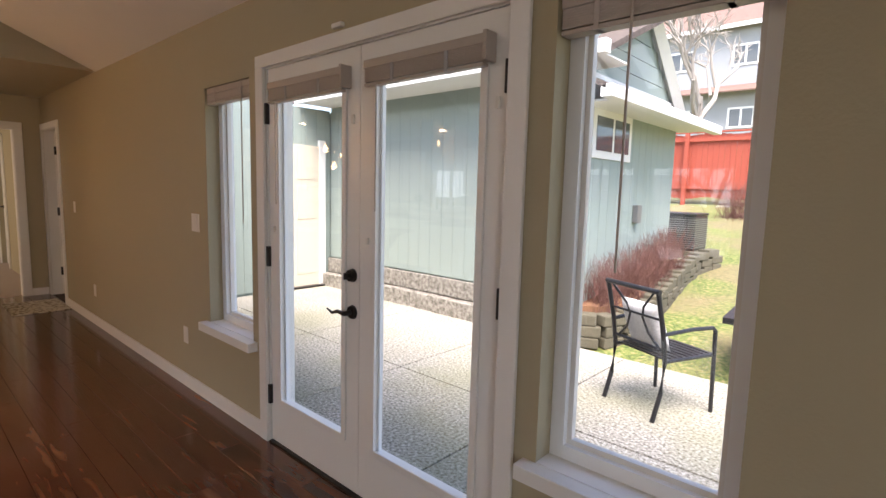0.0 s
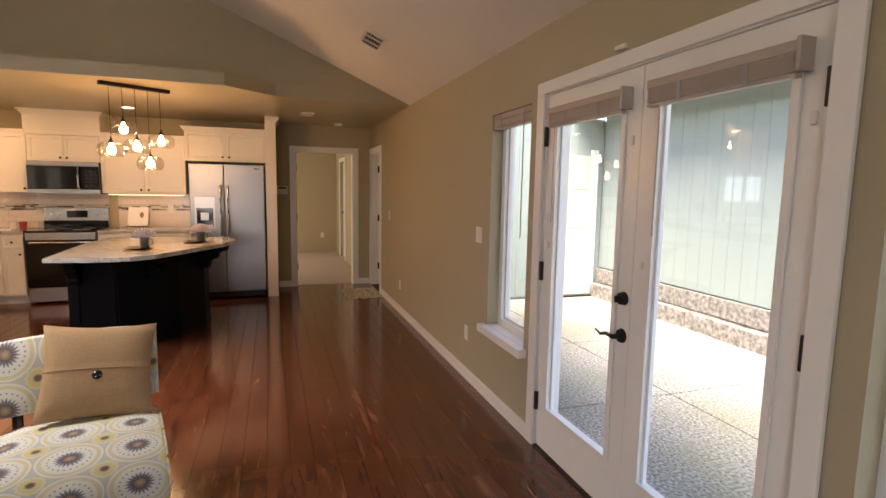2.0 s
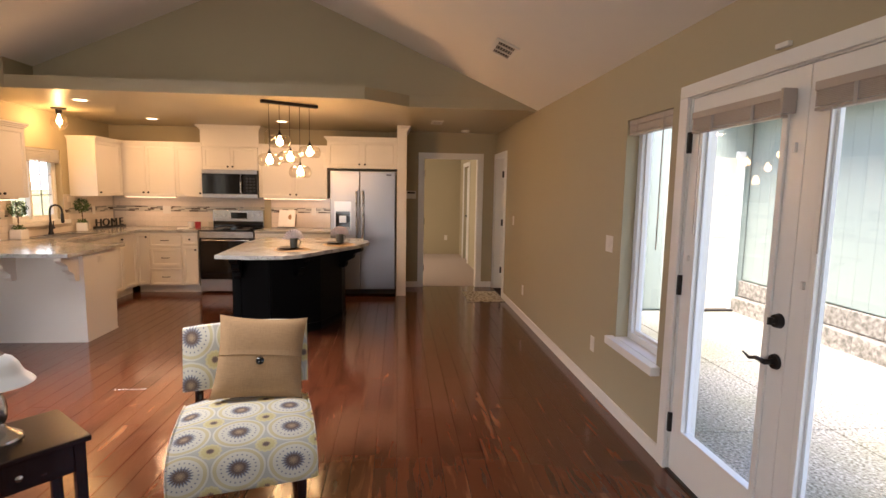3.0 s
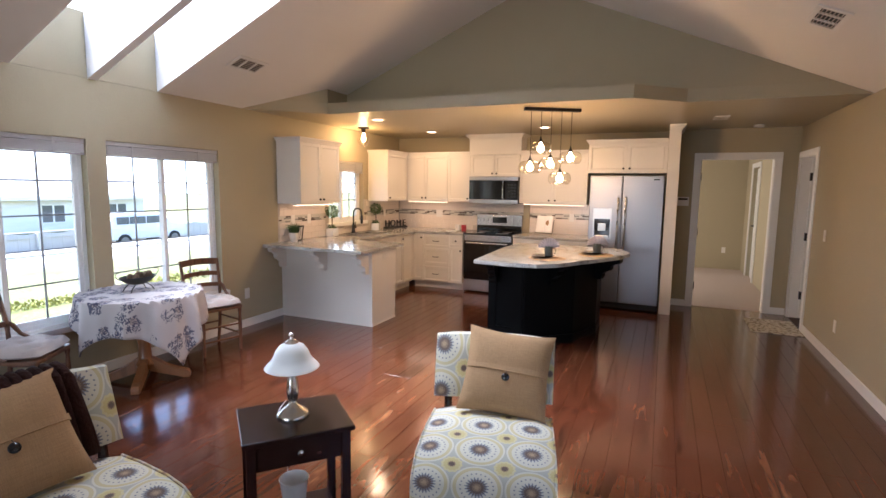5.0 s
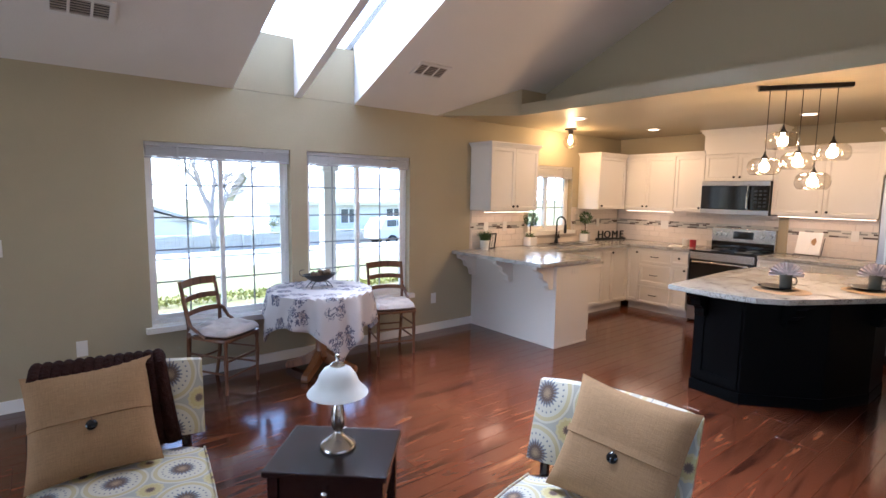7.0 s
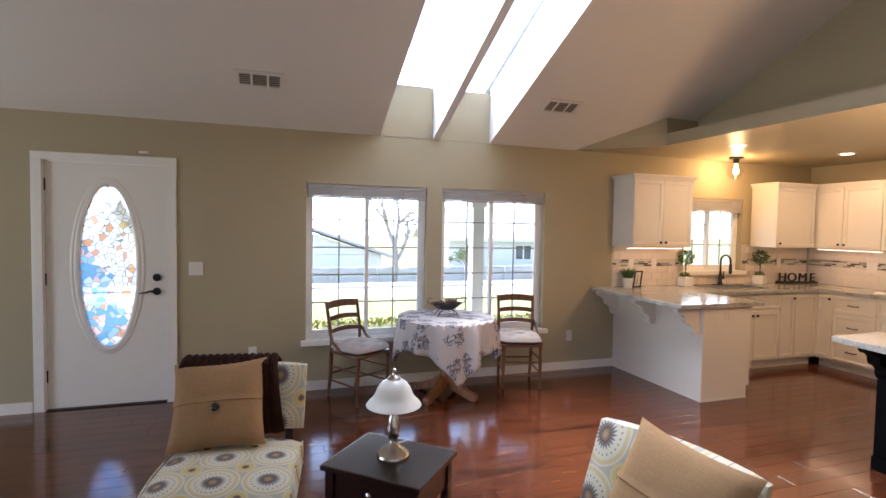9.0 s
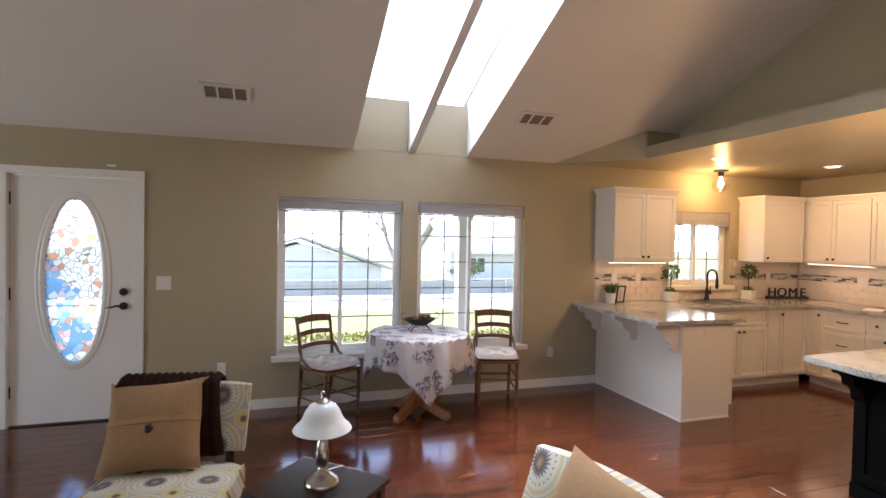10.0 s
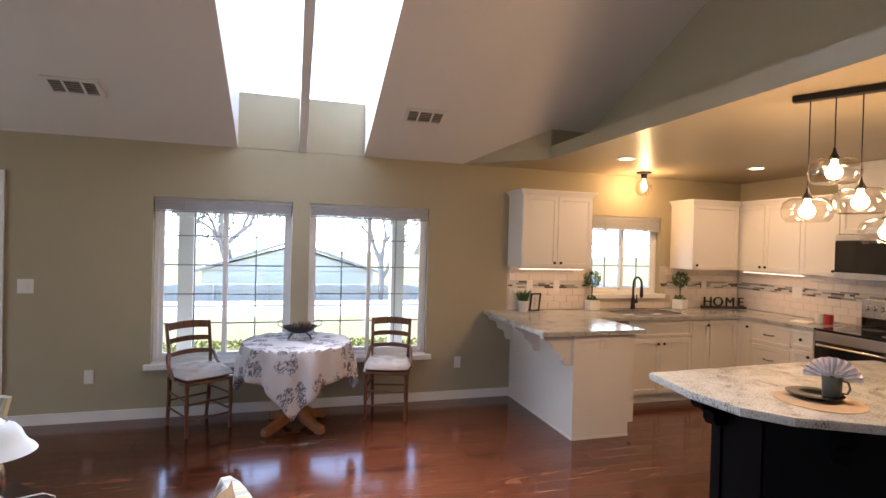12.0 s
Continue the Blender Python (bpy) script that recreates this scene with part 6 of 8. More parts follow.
mug(pose(-7.3, -2.5, 0.9145, 0, 0, 40), M_RED, "red and white mug on the worktop")
mug(pose(-7.34, -2.62, 0.9145, 0, 0, 120), M_CERAM, "white mug on the worktop")
tw = thing("dish_towel", pose(-7.16, -2.66, 0.9145, 0, 0, 20), "folded white dish towel on the worktop", "towel")
bm = bx(-0.1, 0.1, -0.08, 0.08, 0.0005, 0.012, 0.005)
part("cloth", bm, M_PAPER, tw)
for x, y, a in ((-4.68, -0.60, 122), (-5.21, -0.19, 116)):
    pm = thing("placemat", pose(x, y, 0.9145), "round woven tan placemat on the island", "placemat", "placemats")
    bm = bmn()
    lathe(bm, [(0.0001, 0.0), (0.18, 0.0), (0.184, 0.002), (0.18, 0.004), (0.0001, 0.004)], 40)
    part("mat", bm, M_MATBROWN, pm)
    pt = thing("plate", pose(x - 0.03, y - 0.045, 0.919), "dark glossy round plate on the placemat", "plate", "plates")
    bm = bmn()
    lathe(bm, [(0.0001, 0.001), (0.06, 0.0), (0.07, 0.004), (0.115, 0.02), (0.118, 0.022), (0.113, 0.023), (0.068, 0.009), (0.0001, 0.008)], 36)
    part("dish", bm, M_BLACK, pt, "", True)
    cx2, cy2 = x - 0.085, y - 0.005
    mg = mug(pose(cx2, cy2, 0.932, 0, 0, 110), M_GREYCUP, "dark grey-green mug on the plate")
    nk = thing("napkin", pose(cx2, cy2, 0.96, 0, 0, a), "patterned cloth napkin fanned out of a mug", "napkin", "napkins")
    bm = bmn()
    r = random.Random(5)
    rows = []
    for i in range(25):
        th = math.pi * (i / 24)
        zig = (0.012 if i % 2 else -0.012)
        rows.append([bm.verts.new((math.cos(th) * rr * 1.15, zig * (rr / 0.1), 0.055 + math.sin(th) * rr)) for rr in (0.012, 0.05, 0.1)])
    for i in range(24):
        for k in range(2):
            bm.faces.new((rows[i][k], rows[i + 1][k], rows[i + 1][k + 1], rows[i][k + 1]))
    part("cloth", bm, M_NAPKIN, nk)
rug = thing("door_mat", pose(-6.68, 1.71, 0, 0, 0, 0), "pale patterned rug before the side door", "rug")
bm = bx(-0.36, 0.36, -0.26, 0.26, 0.0005, 0.009, 0.003)
part("weave", bm, M_RUG, rug)


# ---- living and dining furniture ----
def cushion(bm, w, d, h, n=14, puff=2.6):
    """A stuffed square: thin at the seams, full in the middle, corners drawn to points."""
    grid = {}
    for s in (1, -1):
        for i in range(n + 1):
            for j in range(n + 1):
                u, v = -1 + 2 * i / n, -1 + 2 * j / n
                edge = i in (0, n) or j in (0, n)
                if edge and s < 0:
                    grid[s, i, j] = grid[1, i, j]
                    continue
                k = ((1 - abs(u) ** puff) * (1 - abs(v) ** puff)) ** 0.5
                pin = 1 - 0.085 * (1 - v * v) * abs(u) ** 3
                pin2 = 1 - 0.085 * (1 - u * u) * abs(v) ** 3
                grid[s, i, j] = bm.verts.new((u * w / 2 * pin, v * d / 2 * pin2, s * h / 2 * k))
    for s in (1, -1):
        for i in range(n):
            for j in range(n):
                f = [grid[s, i, j], grid[s, i + 1, j], grid[s, i + 1, j + 1], grid[s, i, j + 1]]
                bm.faces.new(f if s > 0 else f[::-1])


def slipper_chair(m, label):
    """Armless upholstered chair facing local +x: waterfall seat, open gap, curved back, dark legs."""
    c = thing("slipper_chair", m, label, "chair", "slipper chairs")
    W = 0.305
    prof = [(-0.29, 0.30), (-0.29, 0.42), (-0.26, 0.455), (-0.1, 0.47), (0.1, 0.475), (0.22, 0.462), (0.29, 0.425), (0.325, 0.36), (0.335, 0.27), (0.32, 0.25), (0.0, 0.27)]
    bm = bmn()
    cols = []
    for k in range(9):
        t = -1 + 2 * k / 8
        ww = W * t
        drop = 0.03 * abs(t) ** 6
        cols.append([bm.verts.new((x * (1 - 0.03 * abs(t) ** 5), ww, z - (drop if z > 0.4 else 0))) for x, z in prof])
    for a, b in zip(cols, cols[1:]):
        for i in range(len(prof)):
            j = (i + 1) % len(prof)
            bm.faces.new((a[i], b[i], b[j], a[j]))
    bm.faces.new(cols[0][::-1]), bm.faces.new(cols[-1])
    seat = part("seat", bm, M_FAB_SEAT, c, "cream seat printed with medallions", True)
    mod = seat.modifiers.new("soften", "BEVEL")
    mod.width, mod.segments, mod.limit_method, mod.angle_limit = 0.018, 3, "ANGLE", radians(40)
    for s in (-1, 1):
        bm = bmn()
        tube(bm, [(x * 0.97, s * (W - 0.001), z - 0.026 if z > 0.4 else z) for x, z in prof[:9]], 0.0045, 6)
        part("piping", bm, M_FAB_SEAT, seat)
    # back: a gently curved, slightly raked slab with its lower edge above the seat
    bm = bmn()
    z0, z1, th = 0.505, 0.815, 0.085
    rows = []
    for j in range(7):
        v = j / 6
        z = z0 + (z1 - z0) * v
        row = {"f": [], "b": []}
        for i in range(11):
            t = -1 + 2 * i / 10
            y = t * 0.315 * (1 - 0.02 * (1 - v))
            x = -0.285 - 0.12 * v - 0.0 + 0.03 * t * t
            zz = z - 0.012 * t * t * v
            edge = min(1.0, 3 * min(1 - abs(t) + 0.12, v + 0.18, 1 - v + 0.18))
            row["f"].append(bm.verts.new((x + th / 2 * edge, y, zz)))
            row["b"].append(bm.verts.new((x - th / 2 * edge, y, zz)))
        rows.append(row)
    for a, b in zip(rows, rows[1:]):
        for i in range(10):
            bm.faces.new((a["f"][i], a["f"][i + 1], b["f"][i + 1], b["f"][i]))
            bm.faces.new((a["b"][i + 1], a["b"][i], b["b"][i], b["b"][i + 1]))
        for i in (0, 10):
            q = (a["f"][i], b["f"][i], b["b"][i], a["b"][i])
            bm.faces.new(q)
    for r in (rows[0], rows[-1]):
        for i in range(10):
            bm.faces.new((r["f"][i], r["f"][i + 1], r["b"][i + 1], r["b"][i]))
    part("backrest", bm, M_FAB_BACK, c, "cream backrest printed with medallions", True)
    for s in (-1, 1):
        bm = bmn()
        tube(bm, [(-0.25, s * 0.235, 0.30), (-0.265, s * 0.235, 0.5), (-0.30, s * 0.235, 0.62)], 0.02, 8)
        part("back_post", bm, M_ESPRESSO, c, "dark wooden post", True)
        bm = bmn()
        box(bm, -0.26, -0.215, s * 0.24 - 0.022, s * 0.24 + 0.022, 0.0, 0.31)
        for v in bm.verts:
            if v.co.z < 0.1:
                v.co.x -= 0.05
        part("leg", bm, M_ESPRESSO, c, "dark wooden leg")
        bm = bmn()
        lathe(bm, [(0.014, 0.0), (0.024, 0.26)], 12, (0.26, s * 0.24, 0))
        part("leg", bm, M_ESPRESSO, c, "dark wooden leg", True)
    return c


def pillow(m, label):
    """A square burlap cushion with a stitched flap and one button; it lies in its local xy plane, face up."""
    p = thing("throw_pillow", m, label, "pillow", "burlap pillows")
    bm = bmn()
    cushion(bm, 0.455, 0.445, 0.15, 16)
    part("cover", bm, M_BURLAP, p, "", True)
    bm = bmn()
    n = 16
    rows = [[], []]
    for i in range(n + 1):
        u = -0.97 + 1.94 * i / n
        for k, (vv, lift) in enumerate(((0.10, 0.001), (-0.02, 0.004))):
            kk = ((1 - abs(u) ** 2.6) * (1 - abs(vv) ** 2.6)) ** 0.5
            rows[k].append(bm.verts.new((u * 0.2275 * (1 - 0.07 * abs(u) ** 3), vv * 0.2225, 0.075 * kk + lift)))
    low = [bm.verts.new((v.co.x, v.co.y - 0.002, v.co.z - 0.005)) for v in rows[1]]
    for i in range(n):
        bm.faces.new((rows[0][i], rows[0][i + 1], rows[1][i + 1], rows[1][i]))
        bm.faces.new((rows[1][i], rows[1][i + 1], low[i + 1], low[i]))
    part("flap", bm, M_BURLAP, p, "stitched flap", True)
    bm = bmn()
    tube(bm, [(0.0, -0.005, 0.079), (0.004, -0.02, 0.081), (0.0, -0.035, 0.08)], 0.002, 5)
    part("loop", bm, M_STEM, p)
    bm = bmn()
    lathe(bm, [(0.018, 0.0), (0.02, 0.004), (0.014, 0.01), (0.0001, 0.012)], 18, (0, -0.035, 0.074))
    part("button", bm, M_BLACK, p, "dark shell button", True)
    return p


CHA = pose(-1.836, -0.262, 0, 0, 0, 14)
CHB = pose(-0.663, -1.452, 0, 0, 0, 81.5)
slipper_chair(CHA, "cream slipper chair printed with brown and blue medallions")
slipper_chair(CHB, "cream medallion-print slipper chair with brown throw")
pillow(CHA @ pose(-0.25, 0.07, 0.655, 0, 61, 0) @ pose(0, 0, 0, 0, 0, 84), "tan burlap pillow with button leaning on a chair")
pillow(CHB @ pose(-0.215, -0.10, 0.66, 0, 57, 0) @ pose(0, 0, 0, 0, 0, 94), "tan burlap pillow with button beside the throw")
# plush throw folded over the second chair's back
tr = thing("throw_blanket", CHB, "dark brown ribbed plush throw over the chair back", "blanket")
bm = bmn()
path = [(-0.25, 0.54), (-0.258, 0.64), (-0.285, 0.75), (-0.32, 0.845), (-0.36, 0.868), (-0.40, 0.87), (-0.445, 0.845), (-0.44, 0.75), (-0.42, 0.64), (-0.40, 0.54)]
NR = 130
lay = []
for i in range(NR + 1):
    t = i / NR
    y = -0.305 + 0.465 * t
    rib = 0.007 * math.sin(t * math.pi * 26)
    row = []
    for k, (x, z) in enumerate((x, z - 0.045) for x, z in path):
        o = 0.018 + rib
        cx, cz = -0.345, 0.72
        row.append(bm.verts.new((x + (o if x > cx else -o) * (1.0 if z < 0.797 else 0.4), y + 0.05 * max(0.0, (t - 0.7) / 0.3) * (0.87 - z) * 3, z + (o if z > 0.797 else 0))))
    lay.append(row)
for a, b in zip(lay, lay[1:]):
    for k in range(len(path) - 1):
        bm.faces.new((a[k], a[k + 1], b[k + 1], b[k]))
bl = part("cloth", bm, M_FUR, tr, "", True)
md = bl.modifiers.new("thick", "SOLIDIFY")
md.thickness, md.offset = 0.016, 1.0

# side table, lamp, waste bin
TBL = pose(-1.32, -0.985, 0, 0, 0, 48)
st = thing("side_table", TBL, "dark espresso side table with one drawer", "side table")
bm = bx(-0.185, 0.185, -0.225, 0.225, 0.577, 0.60, 0.007, 3)
part("top", bm, M_ESPRESSO, st)
for sx in (-1, 1):
    for sy in (-1, 1):
        bm = bmn()
        box(bm, sx * 0.15 - 0.018, sx * 0.15 + 0.018, sy * 0.19 - 0.018, sy * 0.19 + 0.018, 0, 0.576)
        for v in bm.verts:
            if v.co.z < 0.1:
                v.co.x -= sx * 0.006
        part("leg", bm, M_ESPRESSO, st)
for y in (-0.19, 0.19):
    part("apron", bx(-0.131, 0.131, y - 0.009, y + 0.009, 0.46, 0.576), M_ESPRESSO, st)
part("apron", bx(-0.159, -0.141, -0.171, 0.171, 0.46, 0.576), M_ESPRESSO, st)
dw = part("drawer", bx(0.141, 0.159, -0.171, 0.171, 0.462, 0.572, 0.003), M_ESPRESSO, st)
bm = bmn()
lathe(bm, [(0.006, 0.0), (0.005, 0.012), (0.012, 0.02), (0.0001, 0.026)], 14)
bmesh.ops.transform(bm, matrix=pose(0.159, 0.0, 0.52, 0, 90, 0), verts=bm.verts)
part("knob", bm, M_NICKEL, dw, "small nickel knob", True)
part("shelf", bx(-0.132, 0.132, -0.171, 0.171, 0.14, 0.155, 0.003), M_ESPRESSO, st)
lp = thing("table_lamp", pose(-1.333, -1.0, 0.6005) @ Matrix.Scale(1.05, 4), "nickel table lamp with white bell glass shade", "lamp")
bm = bmn()
lathe(bm, [(0.066, 0.0), (0.066, 0.008), (0.06, 0.016), (0.034, 0.034), (0.018, 0.05), (0.014, 0.062), (0.02, 0.07), (0.024, 0.085), (0.026, 0.12), (0.02, 0.155), (0.014, 0.168), (0.018, 0.175), (0.012, 0.183), (0.008, 0.2)], 28)
part("base", bm, M_NICKEL, lp, "brushed nickel vase base", True)
bm = bmn()
lathe(bm, [(0.108, 0.205), (0.111, 0.207), (0.103, 0.218), (0.086, 0.234), (0.075, 0.252), (0.066, 0.275), (0.05, 0.297), (0.026, 0.31), (0.018, 0.312), (0.018, 0.309), (0.048, 0.294), (0.063, 0.272), (0.072, 0.25), (0.083, 0.231), (0.1, 0.214)], 36)
part("shade", bm, M_OPAL, lp, "white bell-shaped glass shade", True)
bm = bmn()
lathe(bm, [(0.027, 0.306), (0.028, 0.312), (0.018, 0.32), (0.008, 0.326), (0.006, 0.335), (0.011, 0.342), (0.008, 0.35), (0.0001, 0.354)], 20)
part("finial", bm, M_NICKEL, lp, "nickel cap and finial", True)
bm = bmn()
tube(bm, [(0.03, -0.055, 0.006), (-0.02, -0.085, 0.006), (-0.09, -0.115, 0.004), (-0.118, -0.138, -0.02), (-0.12, -0.14, -0.3), (-0.12, -0.14, -0.56)], 0.0028, 6)
part("cord", bm, M_PLASTIC, lp, "thin white cord", True)
bm = bmn()
lathe(bm, [(0.05, 0.0), (0.065, 0.13), (0.07, 0.138), (0.067, 0.141), (0.061, 0.13), (0.047, 0.008), (0.0001, 0.006)], 24)
wb = thing("waste_bin", pose(-1.356, -1.022, 0.1555) @ Matrix.Scale(0.95, 4), "small white bin under the side table", "bin")
part("bin", bm, M_CERAM, wb, "", True)


# dining chairs
def dining_chair(m, label):
    """Ladder-back chair facing local +x, with turned rungs, curved arms at the back and tufted cushion."""
    c = thing("dining_chair", m, label, "chair", "dining chairs")
    bm = bmn()
    prof = [(-0.19, -0.165), (-0.19, 0.165), (-0.12, 0.195), (0.12, 0.215), (0.19, 0.20), (0.21, 0.15), (0.21, -0.15), (0.19, -0.20), (0.12, -0.215), (-0.12, -0.195)]
    prism(bm, prof[::-1], 0.415, 0.442)
    bevel(bm, 0.008)
    part("seat", bm, M_OAK, c)
    for s in (-1, 1):
        bm = bmn()
        tube(bm, [(-0.235, s * 0.165, 0.0), (-0.2, s * 0.168, 0.2), (-0.185, s * 0.17, 0.42), (-0.195, s * 0.175, 0.6), (-0.235, s * 0.18, 0.8), (-0.25, s * 0.182, 0.86)], [0.014, 0.017, 0.019, 0.017, 0.015, 0.014], 8)
        part("back_post", bm, M_OAK, c, "", True)
        bm = bmn()
        lathe(bm, [(0.011, 0.0), (0.015, 0.06), (0.012, 0.1), (0.018, 0.25), (0.013, 0.36), (0.018, 0.39), (0.017, 0.42)], 12, (0.175, s * 0.18, 0))
        part("leg", bm, M_OAK, c, "", True)
        bm = bmn()
        tube(bm, [(-0.205, s * 0.178, 0.62), (-0.17, s * 0.195, 0.585), (-0.13, s * 0.205, 0.52), (-0.04, s * 0.212, 0.47), (0.02, s * 0.212, 0.446)], [0.012, 0.017, 0.014, 0.012, 0.009], 8)
        part("side_brace", bm, M_OAK, c, "curved side brace", True)
        for z in (0.16, 0.29):
            bm = bmn()
            rod(bm, (-0.2, s * 0.167, z), (0.175, s * 0.18, z), 0.0085)
            part("rung", bm, M_OAK, c, "", True)
    for z in (0.13, 0.26):
        bm = bmn()
        rod(bm, (0.175, -0.18, z), (0.175, 0.18, z), 0.009)
        part("rung", bm, M_OAK, c, "", True)
    bm = bmn()
    rod(bm, (-0.2, -0.167, 0.22), (-0.2, 0.167, 0.22), 0.009)
    part("rung", bm, M_OAK, c, "", True)
    for z, h, bow in ((0.83, 0.062, 0.012), (0.71, 0.042, 0.014), (0.60, 0.038, 0.014)):
        bm = bmn()
        n = 10
        xs = -0.195 - (z - 0.6) * 0.21
        rows = []
        for i in range(n + 1):
            t = -1 + 2 * i / n
            y = t * 0.172
            x = xs - 0.02 * (1 - t * t)
            up = bow * (1 - t * t)
            rows.append([bm.verts.new(k) for k in ((x - 0.007, y, z - h / 2 + up * 0.8), (x + 0.007, y, z - h / 2 + up * 0.8), (x + 0.007, y, z + h / 2 + up), (x - 0.007, y, z + h / 2 + up))])
        for a, b in zip(rows, rows[1:]):
            for i in range(4):
                bm.faces.new((a[i], a[(i + 1) % 4], b[(i + 1) % 4], b[i]))
        bm.faces.new(rows[0][::-1]), bm.faces.new(rows[-1])
        part("back_slat", bm, M_OAK, c)
    return c


def seat_cushion(m):
    c = thing("seat_cushion", m, "white tufted cotton cushion on a dining chair", "cushion", "seat cushions")
    bm = bmn()
    n = 24
    cells = {}
    tufts = [(-0.5, -0.5), (0.5, -0.5), (-0.5, 0.5), (0.5, 0.5), (0, 0)]
    for s in (1, -1):
        for i in range(n + 1):
            for j in range(n + 1):
                u, v = -1 + 2 * i / n, -1 + 2 * j / n
                if (i in (0, n) or j in (0, n)) and s < 0:
                    cells[s, i, j] = cells[1, i, j]
                    continue
                k = ((1 - abs(u) ** 5) * (1 - abs(v) ** 5)) ** 0.5
                dent = sum(math.exp(-((u - a) ** 2 + (v - b) ** 2) / 0.035) for a, b in tufts)
                wave = 0.12 * math.cos(u * 7.5) * math.cos(v * 7.5)
                h = 0.06 * k * (1 - 0.85 * min(dent, 1) + wave) if s > 0 else -0.022 * k
                rr = 1 - 0.1 * (u * u * v * v)
                cells[s, i, j] = bm.verts.new((u * 0.205 * rr, v * 0.21 * rr, h))
    for s in (1, -1):
        for i in range(n):
            for j in range(n):
                f = [cells[s, i, j], cells[s, i + 1, j], cells[s, i + 1, j + 1], cells[s, i, j + 1]]
                bm.faces.new(f if s > 0 else f[::-1])
    part("pad", bm, M_COTTON, c, "", True)
    for a, b in tufts:
        bm = bmn()
        lathe(bm, [(0.008, 0.0), (0.007, 0.004), (0.0001, 0.005)], 10, (a * 0.205, b * 0.21, 0.007))
        part("tuft", bm, M_COTTON, c, "", True)
    return c


D1, D2 = pose(-1.60, -3.52, 0, 0, 0, 123), pose(-3.20, -3.52, 0, 0, 0, 74)
dining_chair(D1, "brown wooden ladder-back chair with white tufted cushion")
dining_chair(D2, "brown wooden ladder-back chair beside the window table")
seat_cushion(D1 @ pose(0.01, 0, 0.466))
seat_cushion(D2 @ pose(0.01, 0, 0.466))

# round pedestal table with its cloth
TX, TY, TZ, TR = -2.38, -3.385, 0.728, 0.44
dt = thing("dining_table", pose(TX, TY, 0), "round wooden pedestal table under a flowered cloth", "table")
bm = bmn()
lathe(bm, [(0.0001, 0.695), (TR - 0.01, 0.695), (TR, 0.7), (TR, 0.72), (TR - 0.01, TZ), (0.0001, TZ)], 48)
part("tabletop", bm, M_PINE, dt, "", True)
bm = bmn()
lathe(bm, [(0.06, 0.1), (0.075, 0.14), (0.05, 0.2), (0.045, 0.3), (0.07, 0.42), (0.05, 0.55), (0.06, 0.62), (0.12, 0.68), (0.13, 0.694)], 24)
part("pedestal", bm, M_PINE, dt, "", True)
for k in range(4):
    bm = bmn()
    pts = [(0.03, 0.08), (0.03, 0.2), (0.08, 0.175), (0.17, 0.105), (0.26, 0.07), (0.32, 0.06), (0.335, 0.03), (0.33, 0.0), (0.28, 0.0), (0.24, 0.025), (0.13, 0.05)]
    a = [bm.verts.new((x, -0.03, z)) for x, z in pts]
    b = [bm.verts.new((x, 0.03, z)) for x, z in pts]
    bm.faces.new(a), bm.faces.new(b[::-1])
    for i in range(len(pts)):
        bm.faces.new((a[i], a[(i + 1) % len(pts)], b[(i + 1) % len(pts)], b[i]))
    bevel(bm, 0.007)
    bmesh.ops.transform(bm, matrix=pose(0, 0, 0, 0, 0, 40 + 90 * k), verts=bm.verts)
    part("foot", bm, M_PINE, dt, "carved wooden foot")
tc = thing("tablecloth", pose(TX, TY, 0), "white cotton tablecloth with blue-grey flowers", "tablecloth")
bm = bmn()
uvl = bm.loops.layers.uv.new("uv")
NA, NRr = 144, 26
grid = []
half, sh = 0.615, 0.12
coords = {}
for i in range(NA):
    th = 2 * math.pi * i / NA
    # square cloth turned so that one corner points into the room, shifted that way
    c, s = math.cos(th), math.sin(th)
    rot = th - math.pi / 2 + math.radians(4)
    lim = half * math.sqrt(2) / (abs(math.cos(rot)) + abs(math.sin(rot)))
    lim += sh * s
    col = []
    for j in range(NRr + 1):
        d = lim * j / NRr
        if d <= TR:
            p = Vector((d * c, d * s, TZ + 0.003))
        else:
            over = d - TR
            k = min(1.0, over / 0.12)
            fold = 0.028 * math.sin(th * 11 + 0.6) + 0.018 * math.sin(th * 17 + 2.0) + 0.012 * math.sin(th * 5)
            swing = 0.10 * over
            rr = TR + 0.006 + (0.012 + fold * 0.9) * k * min(1.0, 0.35 + over * 2.2) + swing * 0.3 + 0.008 * k
            p = Vector((rr * c, rr * s, TZ + 0.003 - over * 0.985 + 0.012 * (1 - k)))
        if p.y + TY < YW + 0.03:
            p.y = YW + 0.03 - TY
        v = bm.verts.new(p)
        coords[v] = (d * c, d * s)
        col.append(v)
    grid.append(col)
for i in range(NA):
    a, b = grid[i], grid[(i + 1) % NA]
    for j in range(NRr):
        if j == 0:
            f = bm.faces.new((a[0], a[1], b[1]))
        else:
            f = bm.faces.new((a[j], a[j + 1], b[j + 1], b[j]))
        for lp_ in f.loops:
            lp_[uvl].uv = coords[lp_.vert]
bmesh.ops.remove_doubles(bm, verts=[g[0] for g in grid], dist=0.0005)
cl = part("cloth", bm, M_CLOTH, tc, "", True)
md = cl.modifiers.new("thick", "SOLIDIFY")
md.thickness, md.offset = 0.002, 1.0
bw = thing("wire_bowl", pose(TX - 0.02, TY - 0.06, TZ + 0.006), "dark woven bowl on scrolled wire stand", "bowl")
bm = bmn()
